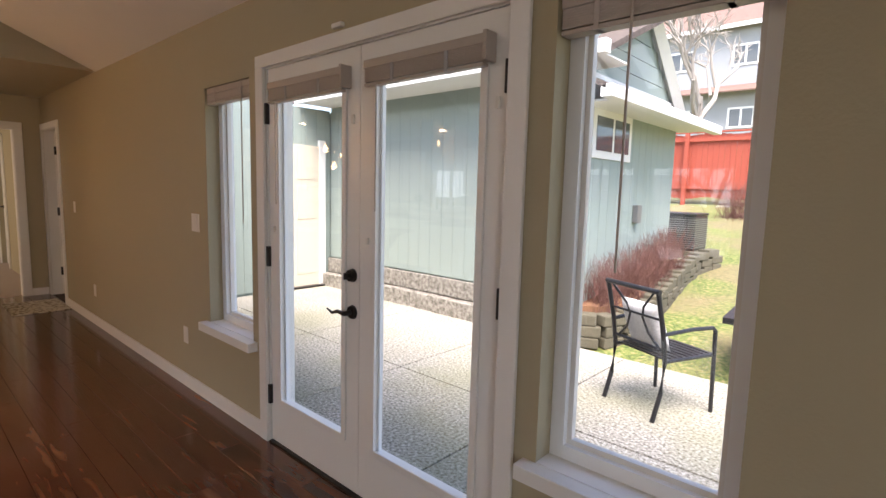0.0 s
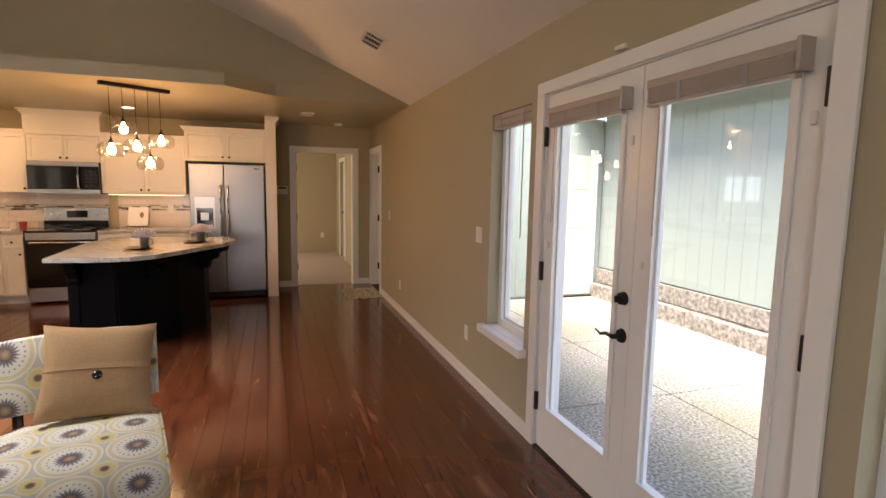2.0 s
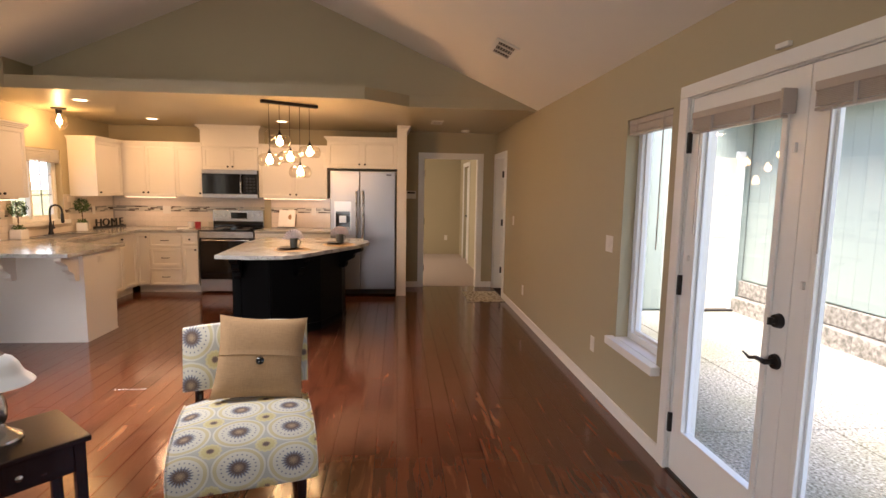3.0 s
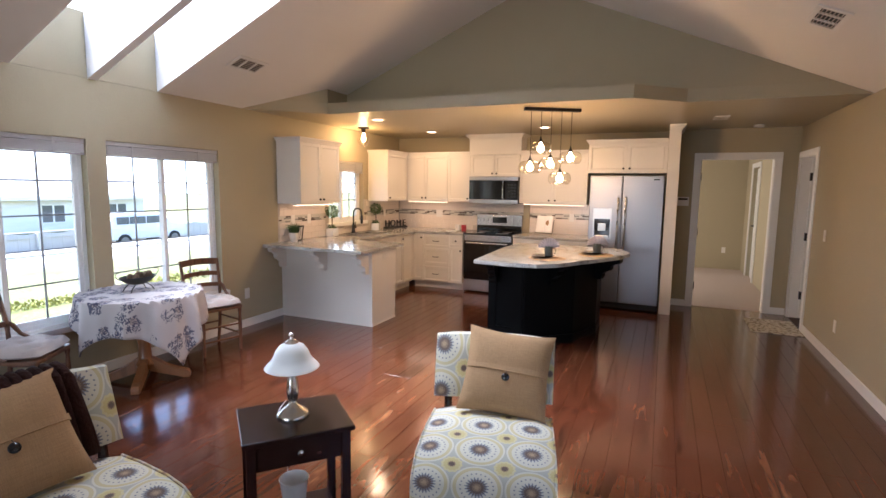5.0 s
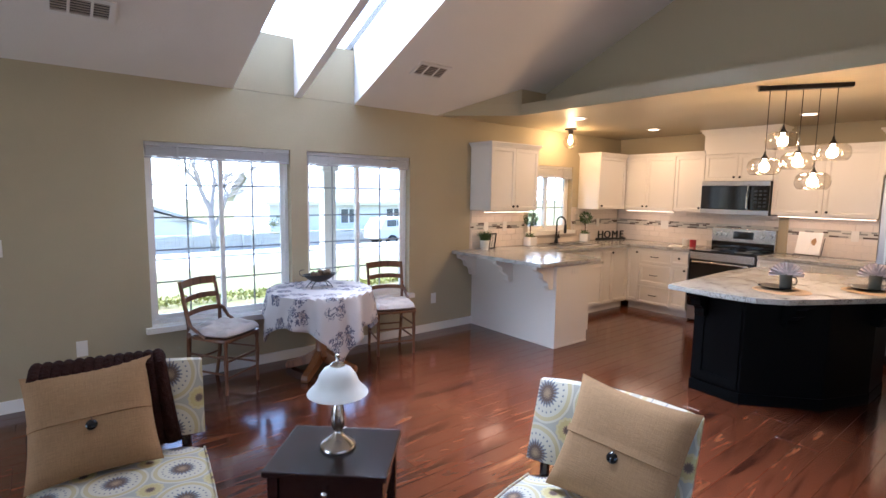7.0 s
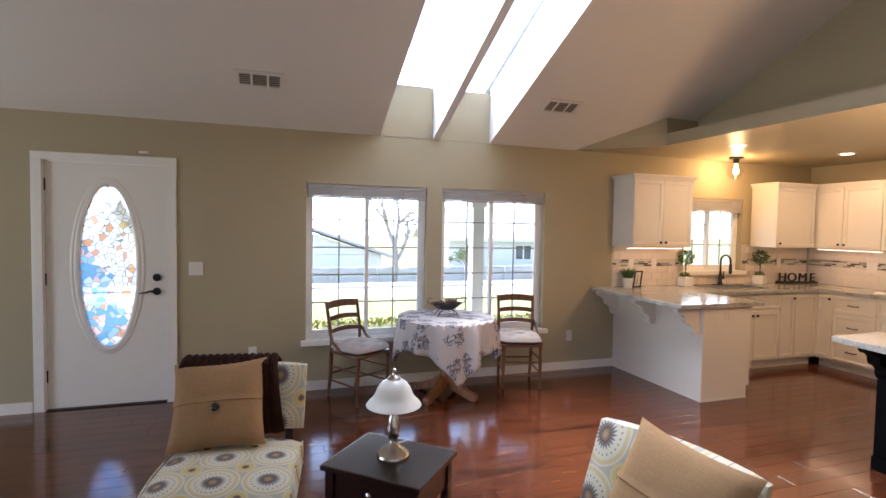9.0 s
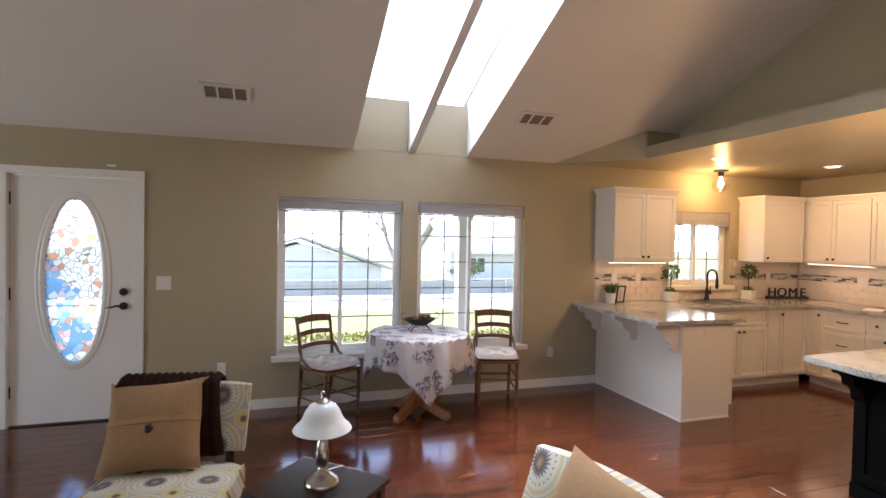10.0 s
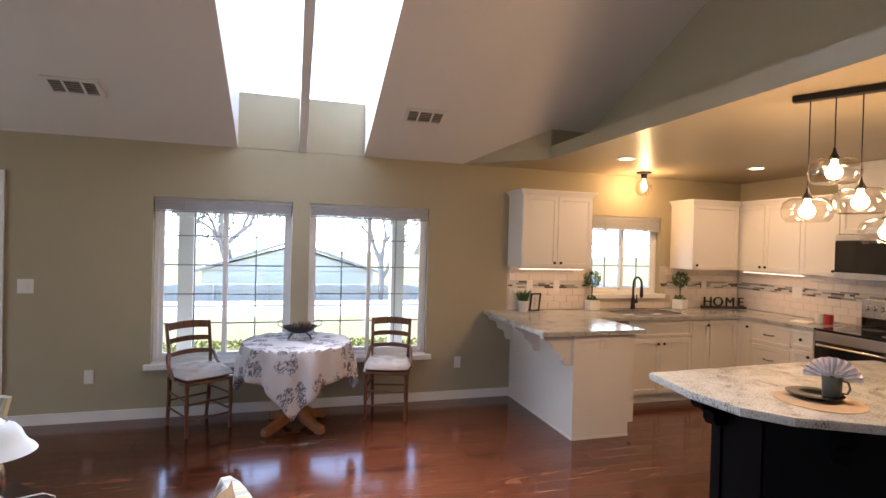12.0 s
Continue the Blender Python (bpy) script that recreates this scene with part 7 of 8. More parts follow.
lathe(bm, [(0.05, 0.055), (0.1, 0.075), (0.14, 0.105), (0.155, 0.12), (0.15, 0.12), (0.095, 0.082), (0.0001, 0.065)], 32, (0, 0, 0), 0.62)
part("bowl", bm, M_BLACKM, bw, "dark woven bowl", True)
for s in (-1, 1):
    bm = bmn()
    tube(bm, [(s * 0.10, 0.05, 0.0), (s * 0.085, 0.045, 0.03), (s * 0.05, 0.04, 0.06), (s * 0.05, -0.04, 0.06), (s * 0.085, -0.045, 0.03), (s * 0.10, -0.05, 0.0)], 0.004, 6)
    part("foot_wire", bm, M_BLACKM, bw, "", True)
    bm = bmn()
    sp = [(s * (0.15 + 0.03 * math.sin(a * 1.1) + 0.004 * a), 0, 0.12 + 0.014 * a - 0.012 * math.cos(a * 1.4)) for a in [k * 0.35 for k in range(11)]]
    tube(bm, sp, 0.003, 6)
    part("handle", bm, M_BLACKM, bw, "scrolled wire handle", True)
r = random.Random(11)
for k in range(7):
    dc = thing("decor_ball", pose(TX - 0.02 + r.uniform(-0.07, 0.07), TY - 0.06 + r.uniform(-0.035, 0.035), TZ + 0.006 + 0.105 + r.uniform(0.0, 0.03)), "brown dried filler ball in the bowl", "ornament", "bowl fillers")
    bm = bmn()
    bmesh.ops.create_icosphere(bm, subdivisions=2, radius=0.03)
    for v in bm.verts:
        v.co *= 1 + 0.25 * noise.noise(v.co * 60 + Vector((k, 0, 0)))
    part("ball", bm, M_STEM, dc)


# ---- outdoors ----
M_SIDING = mat("grey_green_siding", (0.27, 0.32, 0.29), 0.7, bump=0.2, scale=60, vary=0.06, vary_scale=2)
M_TRIMX = mat("exterior_white", (0.78, 0.77, 0.74), 0.5, vary=0.03)
M_STONE = mat("retaining_stone", (0.1, 0.088, 0.058), 0.9, bump=0.6, scale=30, vary=0.3, vary_scale=9)
M_BASE = speckle("split_block", [(0.34, (0.12, 0.11, 0.09)), (0.5, (0.22, 0.2, 0.17)), (0.66, (0.32, 0.3, 0.26))], 20.0, 0.95, 0.6)
M_AGG = speckle("exposed_aggregate", [(0.34, (0.1, 0.09, 0.07)), (0.45, (0.26, 0.24, 0.2)), (0.56, (0.36, 0.335, 0.29)), (0.68, (0.55, 0.52, 0.46))], 50.0, 0.85, 0.45, (0.9, (0.2, 0.2, 0.1), 0.45))
M_GRASS = speckle("lawn", [(0.3, (0.035, 0.055, 0.012)), (0.5, (0.11, 0.14, 0.03)), (0.62, (0.19, 0.18, 0.06)), (0.72, (0.3, 0.2, 0.11))], 24.0, 0.95, 0.7, (1.1, (0.17, 0.12, 0.07), 0.6))
M_ROOF = speckle("shingle", [(0.35, (0.06, 0.045, 0.04)), (0.7, (0.13, 0.1, 0.085))], 22.0, 0.95, 0.4)
M_ROOFRED = speckle("brown_shingle", [(0.35, (0.13, 0.075, 0.06)), (0.7, (0.22, 0.14, 0.11))], 8.0, 0.95, 0.4)
# roofs across the street: glare is put into the pale tones
M_ROOFPALE = speckle("glare_paled_shingle", [(0.35, (0.36, 0.35, 0.34)), (0.7, (0.5, 0.49, 0.48))], 8.0, 0.95, 0.4)
M_FENCE = mat("red_stained_boards", (0.3, 0.055, 0.03), 0.75, bump=0.3, scale=40, vary=0.15, vary_scale=5)
# grey fence boards lightened to carry the street's glare
M_FENCEG = mat("glare_paled_boards", (0.56, 0.54, 0.52), 0.9, bump=0.3, scale=40, vary=0.15, vary_scale=3)
M_TWIG = mat("red_twigs", (0.16, 0.07, 0.055), 0.85, vary=0.3, vary_scale=8)
# bark lightened for the washed-out street view; every tree shares it
M_BARK = mat("bark", (0.3, 0.27, 0.24), 0.95, bump=0.7, scale=18, vary=0.3, vary_scale=6)
M_FOLI = mat("foliage", (0.11, 0.15, 0.05), 0.7, vary=0.4, vary_scale=1.2)
M_FOLIY = mat("spring_foliage", (0.24, 0.24, 0.05), 0.7, vary=0.35, vary_scale=2)
M_IRON = mat("dark_iron", (0.03, 0.03, 0.033), 0.4, 0.5)
M_ACG = mat("grey_metal", (0.2, 0.2, 0.195), 0.5, 0.3, vary=0.08)
M_DARKGL = mat("dark_window", (0.09, 0.1, 0.11), 0.05)
M_DOORX = mat("cream_door", (0.62, 0.55, 0.44), 0.4)
# road colour lifted above its own tone to imitate outdoor glare
M_ROAD = speckle("glare_paled_road", [(0.3, (0.36, 0.355, 0.35)), (0.7, (0.5, 0.49, 0.48))], 60.0, 0.9, 0.3)
M_CONC = speckle("concrete", [(0.3, (0.33, 0.32, 0.3)), (0.7, (0.48, 0.47, 0.44))], 20.0, 0.9, 0.2)
M_PILX = mat("printed_pillow", (0.62, 0.61, 0.62), 0.9, vary=0.35, vary_scale=70)
# pale house walls, made whiter still for the glare outside
M_HOUSE = mat("pale_siding", (0.78, 0.77, 0.74), 0.75, vary=0.06, vary_scale=1)
M_HOUSEG = mat("grey_siding", (0.3, 0.31, 0.32), 0.75, vary=0.08, vary_scale=0.6)
M_CARW = mat("car_paint", (0.6, 0.61, 0.62), 0.2, coat=0.8)
M_RUBBER = mat("rubber", (0.015, 0.015, 0.015), 0.8)
M_CHIP = mat("dry_leaves", (0.2, 0.1, 0.05), 0.9, vary=0.3, vary_scale=20)


def gz(x, y):
    """Height of the ground: level by the house, rising behind, falling to the street."""
    if y > 5.2:
        return -0.14 + 0.125 * min(y - 5.2, 11.0) + 0.16 * max(0.0, min(y - 16.2, 40.0))
    if y < -6.4:
        return -0.2 - 0.075 * min(-6.4 - y, 16.0)
    return -0.2


bm = bmn()
xs = [-500, -200, -90] + [-60 + 4 * i for i in range(31)] + [90, 200, 500]
ys = [-500, -200, -90] + [-60 + 4 * i for i in range(13)] + [-6.4, 0, 5.2, 6, 7, 8, 9, 10, 12, 14, 16, 17, 20, 26, 34, 44, 56, 90, 200, 500]
gv = [[bm.verts.new((x, y, gz(x, y) + 0.02 * noise.noise(Vector((x * 0.7, y * 0.7, 0))) * (1 if y > 6 or y < -7 else 0))) for x in xs] for y in ys]
for a, b in zip(gv, gv[1:]):
    for i in range(len(xs) - 1):
        bm.faces.new((a[i], a[i + 1], b[i + 1], b[i]))
structure("ground", bm, M_GRASS, "grassy ground around the house", "ground", True)
# patio slabs
pa = tagged(new("pavement_patio"), "exposed aggregate concrete patio with joints", "patio", "", "structure")
for x0, x1 in ((-6.28, -4.1), (-4.1, -2.65), (-2.65, -1.33), (-1.33, 1.2), (1.2, 4.0)):
    for y0, y1 in ((2.16, 3.6), (3.6, 5.3)):
        part("slab", bx(x0 + 0.006, x1 - 0.006, y0 + 0.006, y1 - 0.006, -0.24, -0.12, 0.006), M_AGG, pa)

# garage: two faces seen, grooved boards over a block base
ga = thing("garage", pose(0, 0, 0), "grey-green garage with white gutters and split-block base", "building")
part("core", bx(-9.5, -1.97, 5.47, 8.1, -0.2, 2.6), M_SIDING, ga)
part("wing_wall", bx(-6.44, -6.34, 2.16, 5.46, -0.2, 2.6), M_SIDING, ga)
x = -6.3
while x < -1.98:
    part("board", bx(x + 0.0015, min(x + 0.2, -1.95) - 0.0015, 5.452, 5.469, 0.33, 2.68), M_SIDING, ga)
    x += 0.2
y = 5.47
while y < 8.09:
    part("board", bx(-1.969, -1.95, y + 0.0015, min(y + 0.2, 8.11) - 0.0015, 0.1, 2.62), M_SIDING, ga)
    y += 0.2
y = 2.2
while y < 5.45:
    part("board", bx(-6.339, -6.32, y + 0.0015, min(y + 0.2, 5.45) - 0.0015, -0.1, 2.62), M_SIDING, ga)
    y += 0.2
r = random.Random(2)
for row, z in enumerate((-0.14, 0.09)):
    x = -6.3 - (0.2 if row else 0)
    while x < -1.9:
        w = r.uniform(0.36, 0.44)
        part("block", bx(max(x, -6.3) + 0.002, min(x + w, -1.88) - 0.002, (5.39 if row else 5.27) + r.uniform(-0.01, 0.01), 5.45, z + 0.002, z + 0.228 + r.uniform(-0.008, 0.0), 0.012), M_BASE, ga)
        x += w
bm = bmn()
slab(bm, [(-6.6, 4.95, 2.68), (-1.5, 4.95, 2.68), (-1.5, 7.0, 3.6), (-6.6, 7.0, 3.6)], 0.06)
part("roof", bm, M_ROOF, ga, "dark shingle roof")
part("gutter", bx(-6.4, -1.5, 4.86, 4.96, 2.66, 2.78, 0.01), M_TRIMX, ga, "white gutter")
part("soffit", bx(-6.3, -1.55, 4.96, 5.47, 2.665, 2.679), M_TRIMX, ga)
bm = bmn()
slab(bm, [(-1.5, 4.9, 2.36), (-1.5, 8.35, 2.36), (-1.97, 8.35, 2.59), (-1.97, 4.9, 2.59)], 0.05)
part("pent_roof", bm, M_ROOF, ga, "narrow shingle roof")
part("gutter", bx(-1.55, -1.44, 4.9, 8.4, 2.29, 2.4, 0.01), M_TRIMX, ga, "white gutter")
part("soffit", bx(-1.97, -1.55, 5.3, 8.3, 2.33, 2.35), M_TRIMX, ga)
bm = bmn()
a = [bm.verts.new(c) for c in ((-1.98, 4.9, 2.61), (-1.98, 7.95, 2.61), (-1.98, 6.0, 4.3), (-1.98, 4.9, 3.3))]
b = [bm.verts.new((v.co.x - 0.1, v.co.y, v.co.z)) for v in a]
bm.faces.new(a), bm.faces.new(b[::-1])
for i in range(4):
    bm.faces.new((a[i], a[(i + 1) % 4], b[(i + 1) % 4], b[i]))
part("gable", bm, M_SIDING, ga)
for i in range(8):
    z = 2.63 + i * 0.2
    yend = 7.9 - (z - 2.61) * 1.15
    part("lap_board", bx(-1.979, -1.962, 4.9, yend - 0.13, z, z + 0.19), M_SIDING, ga)
bm = bmn()
rod(bm, (-1.9, 8.06, 2.53), (-1.9, 5.9, 4.42), 0.09, seg=4)
part("rake_board", bm, M_TRIMX, ga, "white rake board")
part("band_board", bx(-1.96, -1.93, 4.9, 7.85, 2.59, 2.67), M_TRIMX, ga)
gw = part("window", bx(-1.949, -1.93, 5.58, 6.56, 1.82, 2.335), M_TRIMX, ga, "white double window")
for a0, b0 in ((5.66, 6.04), (6.1, 6.48)):
    part("pane", bx(-1.93, -1.924, a0, b0, 1.9, 2.255), M_DARKGL, gw, "dark glass")
part("meter_box", bx(-1.949, -1.88, 6.78, 6.9, 1.1, 1.32, 0.01), M_ACG, ga, "grey meter box")
gd = part("door", bx(-6.319, -6.28, 4.35, 5.22, -0.1, 2.06, 0.004), M_DOORX, ga, "cream panelled door")
part("threshold", bx(-6.3, -6.2, 4.3, 5.27, -0.12, -0.09), M_BRONZE, gd)
for a0, b0 in ((4.45, 4.75), (4.83, 5.13)):
    for z0, z1 in ((0.1, 0.8), (0.95, 1.45), (1.55, 1.95)):
        part("moulding", bx(-6.279, -6.274, a0, b0, z0, z1, 0.002), M_DOORX, gd)
for a0, b0 in ((4.24, 4.35), (5.22, 5.33)):
    part("door_trim", bx(-6.319, -6.27, a0, b0, -0.1, 2.15), M_TRIMX, ga)
part("wall_vent", bx(-6.319, -6.29, 3.35, 3.6, 0.05, 0.28, 0.01), M_TRIMX, ga, "white louvred wall vent")

# stone retaining wall and its shrubs
rw = thing("retaining_wall", pose(0, 0, 0), "curved low wall of stacked tan stones", "wall")
cpts = [Vector(p) for p in ((-2.25, 5.36, 0), (-1.95, 5.38, 0), (-1.68, 5.52, 0), (-1.55, 5.8, 0), (-1.52, 6.3, 0), (-1.58, 7.0, 0), (-1.7, 7.9, 0), (-1.75, 8.7, 0), (-1.6, 9.3, 0))]
seglen = [(b - a).length for a, b in zip(cpts, cpts[1:])]


def along(d):
    for a, b, q in zip(cpts, cpts[1:], seglen):
        if d <= q:
            return a.lerp(b, d / q), (b - a).normalized()
        d -= q
    return cpts[-1], (cpts[-1] - cpts[-2]).normalized()


for row in range(3):
    d = 0.14 * (row % 2)
    while d < sum(seglen) - 0.1:
        w = r.uniform(0.22, 0.34)
        p, t = along(d + w / 2)
        g = max(-0.14, gz(p.x, p.y) - 0.05)
        z = g + row * 0.118
        bm = bmn()
        box(bm, -w / 2 + 0.004, w / 2 - 0.004, -0.09, 0.09, 0.003, 0.115)
        bevel(bm, 0.014)
        bmesh.ops.transform(bm, matrix=Matrix.Translation((p.x + r.uniform(-0.01, 0.01), p.y, z)) @ Matrix.Rotation(math.atan2(t.y, t.x), 4, "Z"), verts=bm.verts)
        part("stone", bm, M_STONE, rw)
        d += w


def twigs(bm, base, h, spread, n, rr, rad=0.004):
    for i in range(n):
        a, e = rr.uniform(0, 6.28), rr.uniform(0.15, 1.0)
        p = Vector(base) + Vector((rr.gauss(0, spread * 0.3), rr.gauss(0, spread * 0.3), 0))
        d = Vector((math.cos(a) * spread * e, math.sin(a) * spread * e, h * rr.uniform(0.6, 1.0)))
        prev, k = p, rad
        for s in range(3):
            nxt = p + d * ((s + 1) / 3) + Vector((rr.gauss(0, 0.03), rr.gauss(0, 0.03), rr.gauss(0, 0.02))) * (h / 0.6)
            ax = (nxt - prev).normalized()
            u = ax.orthogonal().normalized()
            v = ax.cross(u)
            ra = [bm.verts.new(prev + (u * math.cos(q) + v * math.sin(q)) * k) for q in (0, 2.1, 4.2)]
            rb = [bm.verts.new(nxt + (u * math.cos(q) + v * math.sin(q)) * k * 0.7) for q in (0, 2.1, 4.2)]
            for q in range(3):
                bm.faces.new((ra[q], ra[(q + 1) % 3], rb[(q + 1) % 3], rb[q]))
            if s:
                for _ in range(2):
                    e2 = prev.lerp(nxt, 0.5) + Vector((rr.gauss(0, 0.09), rr.gauss(0, 0.09), rr.uniform(0.0, 0.14))) * (h / 0.6)
                    w = u * k * 0.6
                    bm.faces.new([bm.verts.new(c) for c in (prev.lerp(nxt, 0.5) - w, prev.lerp(nxt, 0.5) + w, e2)])
            prev, k = nxt, k * 0.75


for i, (x, y) in enumerate(((-1.8, 5.75), (-1.74, 6.2), (-1.75, 6.7), (-1.78, 7.2), (-1.82, 7.7))):
    sh_ = thing("shrub", pose(x, y, gz(x, y) + 0.25), "leafless reddish twiggy shrub behind the stone wall", "shrub", "red shrubs")
    bm = bmn()
    twigs(bm, (0, 0, 0), 0.62, 0.30, 170, r)
    part("twigs", bm, M_TWIG, sh_)
bd = thing("soil_bed", pose(0, 0, 0), "leaf-strewn soil bed behind the stone wall", "flower bed")
bm = bmn()
prism(bm, [(-1.95, 5.48), (-1.74, 5.58), (-1.63, 5.85), (-1.6, 6.3), (-1.66, 7.0), (-1.78, 7.9), (-1.95, 8.6)], -0.1, 0.27, [0.27, 0.27, 0.28, 0.3, 0.36, 0.44, 0.52])
part("soil", bm, M_CHIP, bd)
bs2 = thing("shrub", pose(1.2, 13.5, gz(1, 13.5)), "leafless shrub beside the red fence", "shrub", "red shrubs")
bm = bmn()
twigs(bm, (-3.6, 0.6, 0), 1.0, 0.6, 160, r, 0.006)
part("twigs", bm, M_TWIG, bs2)

# condenser unit
ac = thing("air_conditioner", pose(-2.4, 10.0, 0.50), "grey outdoor air conditioner unit on a pad", "air conditioner")
part("pad", bx(-0.45, 0.45, -0.42, 0.42, -0.45, 0.03), M_STONE, ac)
# dark body paints the shade in the gaps between the grey louvres
part("body", bx(-0.36, 0.36, -0.36, 0.36, 0.031, 0.62, 0.03), M_IRON, ac)
for i in range(14):
    z = 0.08 + i * 0.036
    part("louvre", bx(-0.366, 0.366, -0.366, 0.366, z, z + 0.012), M_ACG, ac)
part("top_grille", bx(-0.37, 0.37, -0.37, 0.37, 0.621, 0.66, 0.02), M_IRON, ac, "dark fan grille")

# patio chair, its pillow, and table
oc = thing("patio_chair", pose(-0.724, 4.454, -0.12, 0, 0, 66), "dark metal patio armchair with slatted seat", "chair")
for s in (-1, 1):
    bm = bmn()
    tube(bm, [(-0.30, s * 0.24, 0.0), (-0.24, s * 0.24, 0.2), (-0.22, s * 0.24, 0.42), (-0.26, s * 0.24, 0.65), (-0.33, s * 0.24, 0.92)], 0.017, 8)
    part("back_leg", bm, M_IRON, oc, "", True)
    bm = bmn()
    tube(bm, [(0.25, s * 0.26, 0.0), (0.24, s * 0.26, 0.35), (0.23, s * 0.26, 0.61), (0.2, s * 0.26, 0.635), (0.0, s * 0.26, 0.64), (-0.25, s * 0.245, 0.62)], 0.015, 8)
    part("arm", bm, M_IRON, oc, "", True)
    bm = bmn()
    rod(bm, (-0.22, s * 0.235, 0.42), (0.24, s * 0.25, 0.43), 0.013)
    part("side_rail", bm, M_IRON, oc, "", True)
for i in range(9):
    x = -0.2 + i * 0.053
    part("seat_slat", bx(x, x + 0.036, -0.235, 0.235, 0.425, 0.436), M_IRON, oc)
bm = bmn()
rod(bm, (-0.33, -0.255, 0.92), (-0.33, 0.255, 0.92), 0.018)
part("top_rail", bm, M_IRON, oc, "", True)
bm = bmn()
rod(bm, (-0.23, -0.24, 0.5), (-0.23, 0.24, 0.5), 0.012)
part("lower_rail", bm, M_IRON, oc, "", True)
for s in (-1, 1):
    bm = bmn()
    tube(bm, [(-0.325, s * 0.2, 0.91), (-0.29, s * 0.08, 0.78), (-0.27, s * 0.06, 0.7), (-0.25, s * 0.1, 0.6), (-0.235, s * 0.19, 0.51)], 0.009, 6)
    part("back_curve", bm, M_IRON, oc, "", True)
bm = bmn()
rod(bm, (-0.275, -0.235, 0.72), (-0.275, 0.235, 0.72), 0.009)
part("mid_rail", bm, M_IRON, oc, "", True)
op = thing("outdoor_pillow", pose(-0.724, 4.454, -0.12, 0, 0, 66) @ pose(-0.15, 0.03, 0.63, 0, 68, 0), "white pillow with small dark print on the patio chair", "pillow")
bm = bmn()
cushion(bm, 0.38, 0.38, 0.13)
part("cover", bm, M_PILX, op, "", True)
ot = thing("patio_table", pose(0.05, 5.74, -0.12, 0, 0, 4), "dark metal slatted patio table on the lawn edge", "table")
for i in range(9):
    part("slat", bx(-0.6 + i * 0.134, -0.6 + i * 0.134 + 0.122, -0.42, 0.42, 0.545, 0.565, 0.003), M_IRON, ot)
for sx in (-1, 1):
    part("rail", bx(-0.6, 0.6, sx * 0.4 - 0.015, sx * 0.4 + 0.015, 0.51, 0.544), M_IRON, ot)
    for sy in (-1, 1):
        part("leg", bx(sx * 0.45 - 0.015, sx * 0.45 + 0.015, sy * 0.38 - 0.015, sy * 0.38 + 0.015, 0, 0.51, 0.003), M_IRON, ot)


# fences
def fence(x0, x1, y, h, pitch, material, label, base, rail_side):
    f = thing("fence", pose(0, 0, 0), label, "fence")
    n = int((x1 - x0) / pitch)
    bm = bmn()
    box(bm, 0.003, pitch - 0.003, -0.012, 0.012, 0, h)
    me = bpy.data.meshes.new("board")
    bm.to_mesh(me)
    bm.free()
    me.materials.append(material)
    for i in range(n):
        ob = new("board", me)
        ob.location = (x0 + i * pitch, y + 0.004 * (i % 3), base + 0.03 * math.sin(i * 0.7))
        ob.parent = f
    for z in (0.25, h - 0.2):
        part("rail", bx(x0, x1, y + rail_side * 0.05 - 0.02, y + rail_side * 0.05 + 0.02, base + z, base + z + 0.09), material, f)
    i = x0
    while i <= x1:
        part("post", bx(i - 0.05, i + 0.05, y + rail_side * 0.12 - 0.05, y + rail_side * 0.12 + 0.05, base - 0.3, base + h + 0.05), material, f)
        i += 2.4
    part("cap", bx(x0, x1, y - 0.06, y + 0.06, base + h + 0.035, base + h + 0.075), material, f)
    return f


fence(-9.0, 8.0, 16.0, 1.75, 0.14, M_FENCE, "red-stained board fence behind the lawn", 1.4, -1)
fence(-30.0, 12.0, -25.0, 1.1, 0.15, M_FENCEG, "grey board fence across the street, paled for glare", -1.75, 1)


